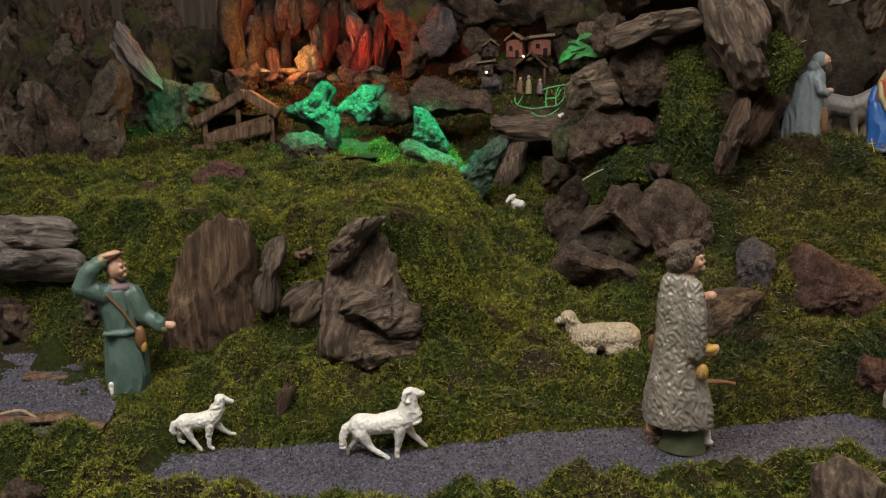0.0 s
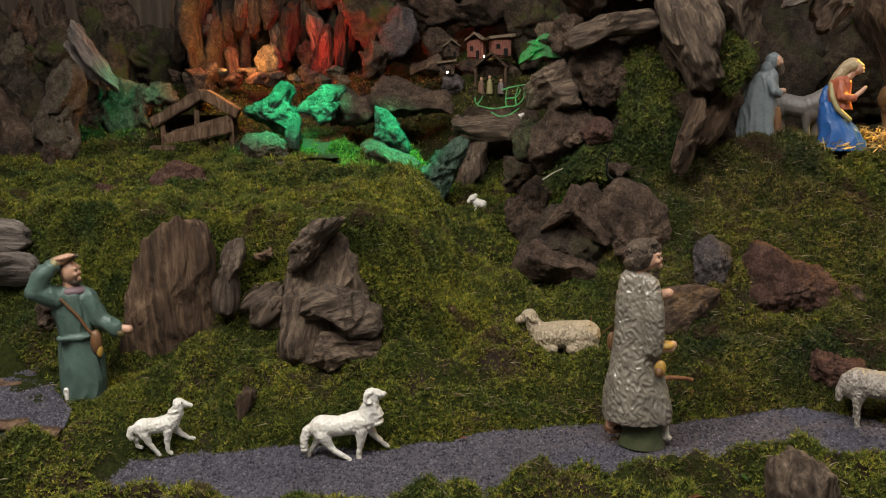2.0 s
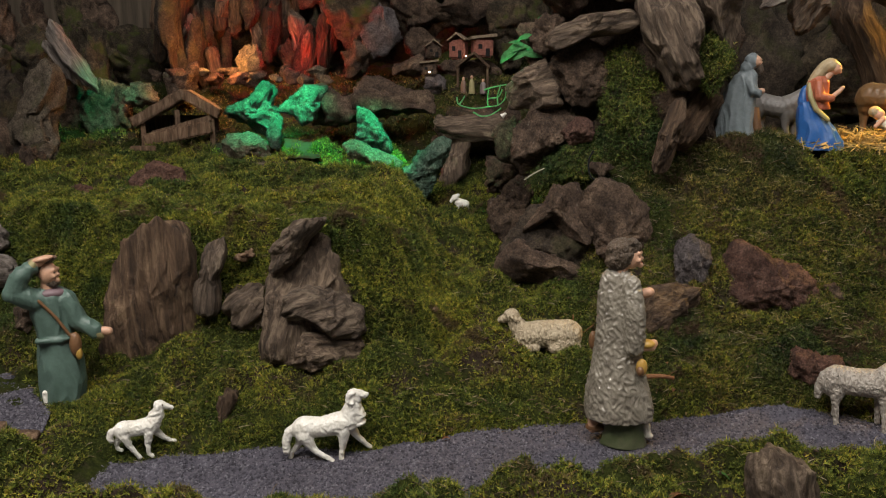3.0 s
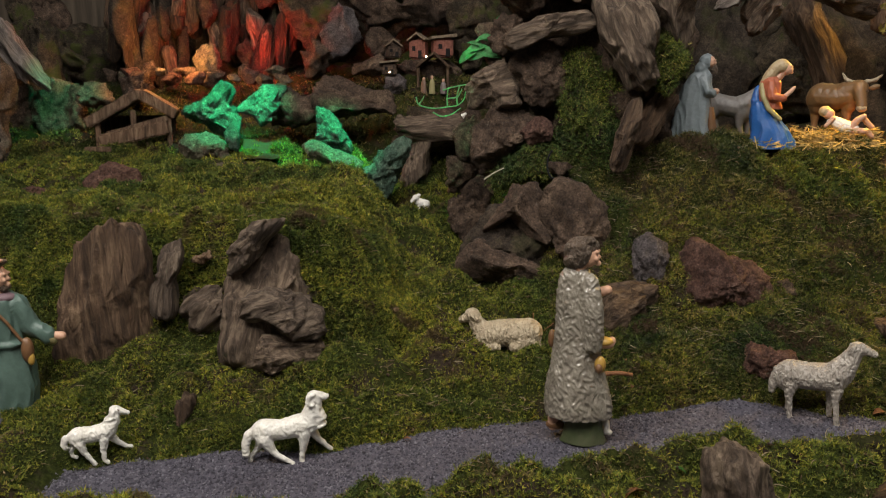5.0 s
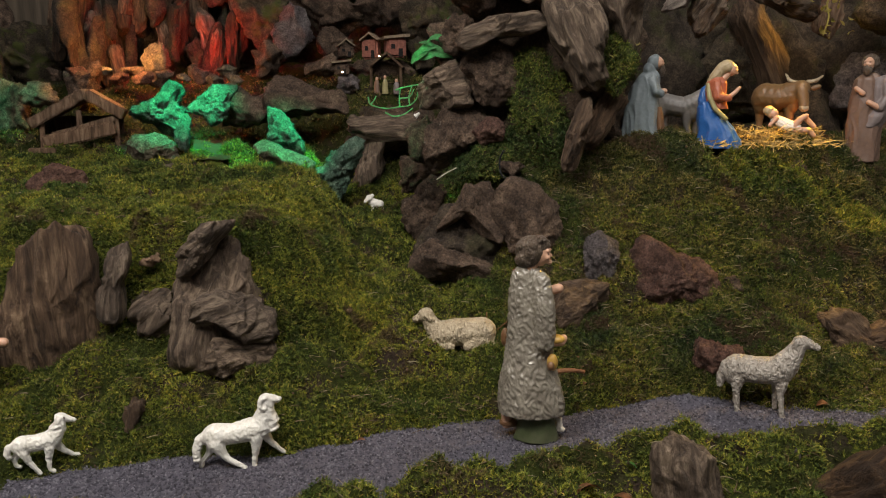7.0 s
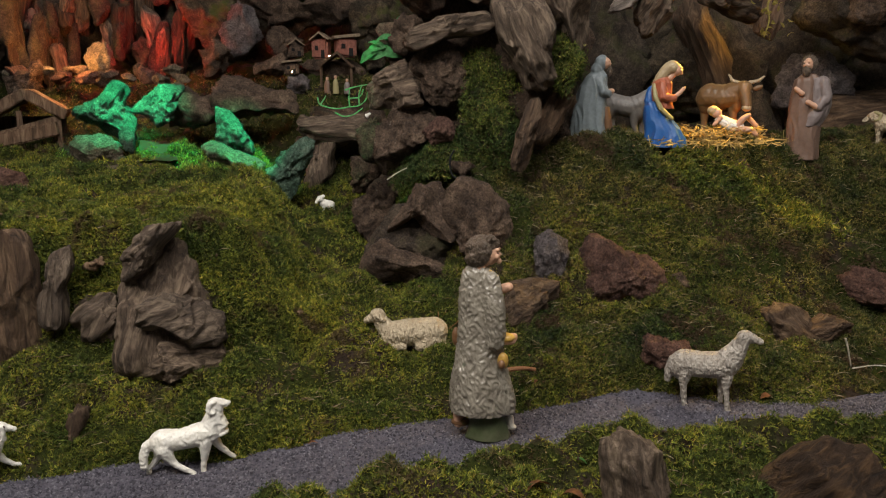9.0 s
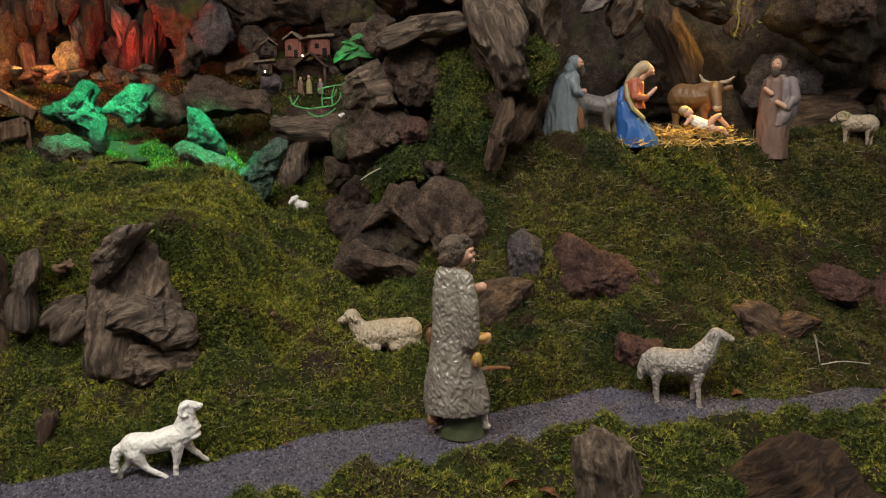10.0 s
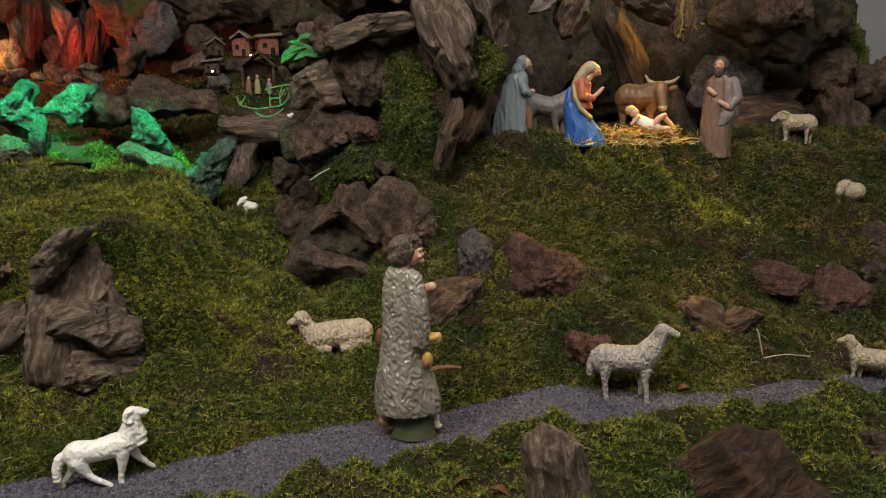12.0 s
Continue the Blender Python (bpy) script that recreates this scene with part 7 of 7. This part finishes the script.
part("stem", rod(curve(((0.019, 0.460, 0.402), (0.018, 0.460, 0.419), (0.024, 0.460, 0.439))), 0.0016, 0.0009), PLANTGREEN, plant)
part("stem", rod(curve(((-0.007, 0.460, 0.429), (0.008, 0.460, 0.434), (0.034, 0.460, 0.439))), 0.0016, 0.0009), PLANTGREEN, plant)
bm = leaf(0.0418, 0.0190, 0.3)
bm.transform(pose(0.037, 0.450, 0.512, 30, 20, 10))
part("leaf", bm, PLANTGREEN, plant)
bm = leaf(0.0396, 0.0180, 0.3)
bm.transform(pose(0.052, 0.450, 0.515, 37, -10, 4))
part("leaf", bm, PLANTGREEN, plant)
bm = leaf(0.0330, 0.0150, 0.3)
bm.transform(pose(0.066, 0.450, 0.517, 44, 15, -2))
part("leaf", bm, PLANTGREEN, plant)
bm = leaf(0.0440, 0.0200, 0.3)
bm.transform(pose(0.033, 0.450, 0.493, 51, -20, -8))
part("leaf", bm, PLANTGREEN, plant)
bm = leaf(0.0484, 0.0220, 0.3)
bm.transform(pose(0.052, 0.450, 0.496, 58, 10, -14))
part("leaf", bm, PLANTGREEN, plant)
bm = leaf(0.0440, 0.0200, 0.3)
bm.transform(pose(0.023, 0.450, 0.476, 65, -35, -20))
part("leaf", bm, PLANTGREEN, plant)
bm = leaf(0.0374, 0.0170, 0.3)
bm.transform(pose(0.038, 0.450, 0.483, 72, -15, -26))
part("leaf", bm, PLANTGREEN, plant)
bm = leaf(0.0242, 0.0110, 0.3)
bm.transform(pose(0.087, 0.450, 0.544, 79, -40, -32))
part("leaf", bm, PLANTGREEN, plant)
bm = leaf(0.0198, 0.0090, 0.3)
bm.transform(pose(0.095, 0.450, 0.547, 36, 10, -38))
part("leaf", bm, PLANTGREEN, plant)

# the lamp-lit yellow plant over the stable
sprig = thing("hanging_sprig", "dry yellow sprig hanging in the stable lamp's light", "plant", pose(0, 0, 0))
bm = leaf(0.0095, 0.0043, 0.4)
bm.transform(pose(0.808, 0.594, 0.611, 205, 60, 148))
part("leaf", bm, OCHRELEAF, sprig)
bm = leaf(0.0134, 0.0051, 0.4)
bm.transform(pose(0.853, 0.583, 0.552, 88, -53, 134))
part("leaf", bm, OCHRELEAF, sprig)
bm = leaf(0.0161, 0.0072, 0.4)
bm.transform(pose(0.834, 0.620, 0.540, 99, -38, 158))
part("leaf", bm, OCHRELEAF, sprig)
bm = leaf(0.0165, 0.0055, 0.4)
bm.transform(pose(0.829, 0.628, 0.546, 310, 6, 343))
part("leaf", bm, OCHRELEAF, sprig)
bm = leaf(0.0108, 0.0078, 0.4)
bm.transform(pose(0.826, 0.585, 0.598, 280, -4, 3))
part("leaf", bm, OCHRELEAF, sprig)
bm = leaf(0.0165, 0.0060, 0.4)
bm.transform(pose(0.877, 0.623, 0.573, 211, 28, 306))
part("leaf", bm, OCHRELEAF, sprig)
bm = leaf(0.0106, 0.0072, 0.4)
bm.transform(pose(0.809, 0.584, 0.579, 41, -69, 236))
part("leaf", bm, OCHRELEAF, sprig)
bm = leaf(0.0127, 0.0054, 0.4)
bm.transform(pose(0.848, 0.602, 0.597, 344, -30, 34))
part("leaf", bm, OCHRELEAF, sprig)
bm = leaf(0.0108, 0.0054, 0.4)
bm.transform(pose(0.837, 0.608, 0.604, 301, 2, 324))
part("leaf", bm, OCHRELEAF, sprig)
bm = leaf(0.0086, 0.0049, 0.4)
bm.transform(pose(0.824, 0.576, 0.539, 298, 77, 121))
part("leaf", bm, OCHRELEAF, sprig)
bm = leaf(0.0083, 0.0054, 0.4)
bm.transform(pose(0.814, 0.587, 0.537, 42, -7, 345))
part("leaf", bm, OCHRELEAF, sprig)
bm = leaf(0.0177, 0.0071, 0.4)
bm.transform(pose(0.860, 0.587, 0.619, 210, 78, 348))
part("leaf", bm, OCHRELEAF, sprig)
bm = leaf(0.0124, 0.0045, 0.4)
bm.transform(pose(0.838, 0.581, 0.594, 195, 73, 81))
part("leaf", bm, OCHRELEAF, sprig)
bm = leaf(0.0097, 0.0071, 0.4)
bm.transform(pose(0.816, 0.573, 0.617, 185, -6, 292))
part("leaf", bm, OCHRELEAF, sprig)
bm = leaf(0.0101, 0.0042, 0.4)
bm.transform(pose(0.817, 0.595, 0.533, 28, -37, 304))
part("leaf", bm, OCHRELEAF, sprig)
bm = leaf(0.0129, 0.0050, 0.4)
bm.transform(pose(0.825, 0.572, 0.605, 18, -49, 270))
part("leaf", bm, OCHRELEAF, sprig)
bm = leaf(0.0100, 0.0048, 0.4)
bm.transform(pose(0.835, 0.609, 0.533, 224, 25, 251))
part("leaf", bm, OCHRELEAF, sprig)
bm = leaf(0.0169, 0.0073, 0.4)
bm.transform(pose(0.806, 0.585, 0.582, 255, -32, 16))
part("leaf", bm, OCHRELEAF, sprig)
bm = leaf(0.0157, 0.0057, 0.4)
bm.transform(pose(0.800, 0.602, 0.599, 133, -44, 166))
part("leaf", bm, OCHRELEAF, sprig)
bm = leaf(0.0179, 0.0056, 0.4)
bm.transform(pose(0.817, 0.604, 0.538, 334, -70, 253))
part("leaf", bm, OCHRELEAF, sprig)
bm = leaf(0.0137, 0.0078, 0.4)
bm.transform(pose(0.845, 0.626, 0.586, 84, 6, 151))
part("leaf", bm, OCHRELEAF, sprig)
bm = leaf(0.0161, 0.0061, 0.4)
bm.transform(pose(0.843, 0.609, 0.551, 335, -12, 173))
part("leaf", bm, OCHRELEAF, sprig)
bm = leaf(0.0177, 0.0078, 0.4)
bm.transform(pose(0.857, 0.574, 0.534, 342, -32, 22))
part("leaf", bm, OCHRELEAF, sprig)
bm = leaf(0.0107, 0.0074, 0.4)
bm.transform(pose(0.842, 0.616, 0.568, 85, 38, 291))
part("leaf", bm, OCHRELEAF, sprig)
part("stem", rod(curve(((0.834, 0.600, 0.624), (0.824, 0.600, 0.596), (0.829, 0.600, 0.568), (0.821, 0.600, 0.534))), 0.0025, 0.001), OCHRELEAF, sprig)

# twigs, cable and fallen bits
simple("twig", rod(curve(((0.772, 0.120, 0.055), (0.777, 0.120, 0.039), (0.785, 0.120, 0.009))), 0.0016, 0.001), TWIG, "thin whitish twig stuck upright in the moss", "twig")
simple("twig", rod(curve(((0.775, 0.100, 0.014), (0.811, 0.100, 0.018), (0.853, 0.100, 0.013))), 0.0012, 0.0008), TWIG, "thin pale twig lying in the moss", "twig")
simple("twig", rod(curve(((0.163, 0.170, 0.055), (0.154, 0.170, 0.075), (0.152, 0.170, 0.090))), 0.0011, 0.0007), DRYLEAF, "brown twig beside the resting sheep", "twig")
simple("twig", rod(curve(((0.161, 0.170, 0.055), (0.171, 0.170, 0.064), (0.184, 0.170, 0.075))), 0.0011, 0.0007), DRYLEAF, "brown twig beside the resting sheep", "twig")
simple("stick", rod(curve(((0.246, 0.060, 0.033), (0.268, 0.060, 0.035), (0.288, 0.060, 0.033))), 0.004, 0.003), DRYLEAF, "reddish brown stick leaning in the moss behind the shepherd", "stick")
simple("cable", rod(curve(((0.185, 0.330, 0.329), (0.179, 0.330, 0.316), (0.178, 0.330, 0.300), (0.183, 0.330, 0.285), (0.196, 0.330, 0.279), (0.206, 0.330, 0.283))), 0.0016, 0.0016), RUBBER, "thin black rubber cable looped over the rock", "cable")
simple("twig", rod(curve(((0.071, 0.340, 0.278), (0.089, 0.340, 0.290), (0.105, 0.340, 0.298))), 0.0012, 0.0008), TWIG, "pale thin twig on the mossy ledge", "twig")
simple("twig", rod(curve(((-0.667, -0.160, 0.006), (-0.637, -0.160, 0.014), (-0.616, -0.160, 0.007), (-0.606, -0.160, -0.003))), 0.003, 0.0015), LITTER, "pale root on the upper path", "twig")
simple("step_board", box((0.11, 0.022, 0.008), pose(0, 0, 0), 0.003, 0), TAN, "worn brown wooden step board in the gravel", "board", pose(-0.685, -0.008, 0.003, 4, 2, 14), "step boards")
simple("step_board", box((0.1, 0.02, 0.008), pose(0, 0, 0), 0.003, 1), TAN, "worn brown wooden step board in the gravel", "board", pose(-0.619, -0.158, 0.003, 4, 2, 26), "step boards")
simple("step_board", box((0.06, 0.018, 0.008), pose(0, 0, 0), 0.003, 2), TAN, "worn brown wooden step board in the gravel", "board", pose(-0.546, -0.163, 0.003, 4, 2, 6), "step boards")

# a seedling in the near moss, and fallen leaves
seedling = thing("seedling", "small green seedling in the near moss", "plant", pose(0, 0, 0))
bm = leaf(0.022, 0.0136, 0.2)
bm.transform(pose(0.274, -0.165, -0.026, 20, -20, 200))
part("leaf", bm, LEAFGREEN, seedling)
bm = leaf(0.026, 0.0161, 0.2)
bm.transform(pose(0.328, -0.165, -0.014, 30, -10, 20))
part("leaf", bm, LEAFGREEN, seedling)
bm = leaf(0.024, 0.0149, 0.2)
bm.transform(pose(0.342, -0.165, -0.016, -25, -25, 50))
part("leaf", bm, LEAFGREEN, seedling)
bm = leaf(0.016, 0.0099, 0.2)
bm.transform(pose(0.314, -0.165, -0.005, 10, -30, 160))
part("leaf", bm, LEAFGREEN, seedling)
part("stem", rod(curve(((0.301, -0.165, -0.045), (0.315, -0.165, -0.034), (0.332, -0.165, -0.017))), 0.0012, 0.0007), LEAFGREEN, seedling)
simple("fallen_leaf", leaf(0.03, 0.0150, 0.5), DRYLEAF, "curled dry brown leaf on the moss", "leaf", pose(0.229, -0.266, 0.015, -20, -12, 20), "fallen leaves")
simple("fallen_leaf", leaf(0.03, 0.0150, 0.5), DRYLEAF, "curled dry brown leaf on the moss", "leaf", pose(0.267, -0.250, 0.001, -7, -12, -30), "fallen leaves")
simple("fallen_leaf", leaf(0.03, 0.0150, 0.5), DRYLEAF, "curled dry brown leaf on the moss", "leaf", pose(0.709, 0.100, -0.003, 6, -12, 100), "fallen leaves")
simple("fallen_leaf", leaf(0.02, 0.0100, 0.5), DRYLEAF, "curled dry brown leaf on the moss", "leaf", pose(0.618, 0.058, -0.015, 19, -12, 10), "fallen leaves")
simple("fallen_leaf", leaf(0.02, 0.0100, 0.5), DRYLEAF, "curled dry brown leaf on the moss", "leaf", pose(0.287, 0.104, 0.019, -8, -12, 40), "fallen leaves")
simple("fallen_leaf", leaf(0.012, 0.0060, 0.5), DRYLEAF, "curled dry brown leaf on the moss", "leaf", pose(-0.025, -0.042, -0.029, 5, -12, 10), "fallen leaves")
simple("fallen_leaf", leaf(0.012, 0.0060, 0.5), DRYLEAF, "curled dry brown leaf on the moss", "leaf", pose(0.291, 0.084, 0.004, 18, -12, 70), "fallen leaves")
simple("fallen_leaf", leaf(0.01, 0.0050, 0.5), DRYLEAF, "curled dry brown leaf on the moss", "leaf", pose(0.387, 0.142, 0.039, -9, -12, 20), "fallen leaves")
simple("fallen_leaf", leaf(0.012, 0.0060, 0.5), DRYLEAF, "curled dry brown leaf on the moss", "leaf", pose(0.288, 0.120, 0.031, 4, -12, 100), "fallen leaves")

# the straw bed of the crib
def straws(cx, cy, cz, wide, deep, high, count, seed, long=0.03):
    """Loose straws heaped in a shallow nest."""
    rng, bm = random.Random(seed), bmesh.new()
    for _ in range(count):
        a, r = rng.uniform(0, 6.283), math.sqrt(rng.uniform(0, 1))
        p = Vector((cx + wide * r * math.cos(a), cy + deep * r * math.sin(a), cz + high * rng.uniform(0, 1) * (0.35 + 0.65 * r)))
        d = Vector((rng.gauss(0, 1) * 1.4, rng.gauss(0, 1), rng.gauss(0, 0.45))).normalized() * long * rng.uniform(0.5, 1.2)
        s = d.cross(Vector((rng.gauss(0, 1), rng.gauss(0, 1), rng.gauss(0, 1)))).normalized() * 0.0008
        q = p + d * 0.5 + Vector((0, 0, rng.uniform(-0.003, 0.003)))
        vs = [bm.verts.new(k) for k in (p - d * 0.5 - s, p - d * 0.5 + s, q + s, q - s)]
        bm.faces.new(vs)
    return bm


simple("straw_bed", straws(0.707, 0.51, 0.322, 0.082, 0.05, 0.04, 1100, 7), STRAW, "heap of loose golden straw under the infant", "straw")
simple("straw_litter", straws(0.66, 0.45, 0.33, 0.16, 0.06, 0.012, 260, 8, 0.022), STRAW, "straw strewn on the moss before the figurines", "straw", kind="stuff")

def litter(count, seed):
    """Bits of wood, bark and dry stalk strewn on the moss."""
    rng, places = np.random.default_rng(seed), []
    x, y = rng.uniform(-0.9, 1.2, count), rng.uniform(-0.3, 0.7, count)
    ok = off_path(x, y)
    return np.stack([x, y, land(x, y) + 0.006], 1)[ok], rng


_spots, _rng = litter(500, 71)
grains("litter", "pale wood crumbs strewn on the moss", _spots, _rng, LITTER, 0.0005, 0.0017)
_spots, _rng = litter(1100, 72)
grains("litter", "dark bark crumbs strewn on the moss", _spots, _rng, BARK, 0.001, 0.003)
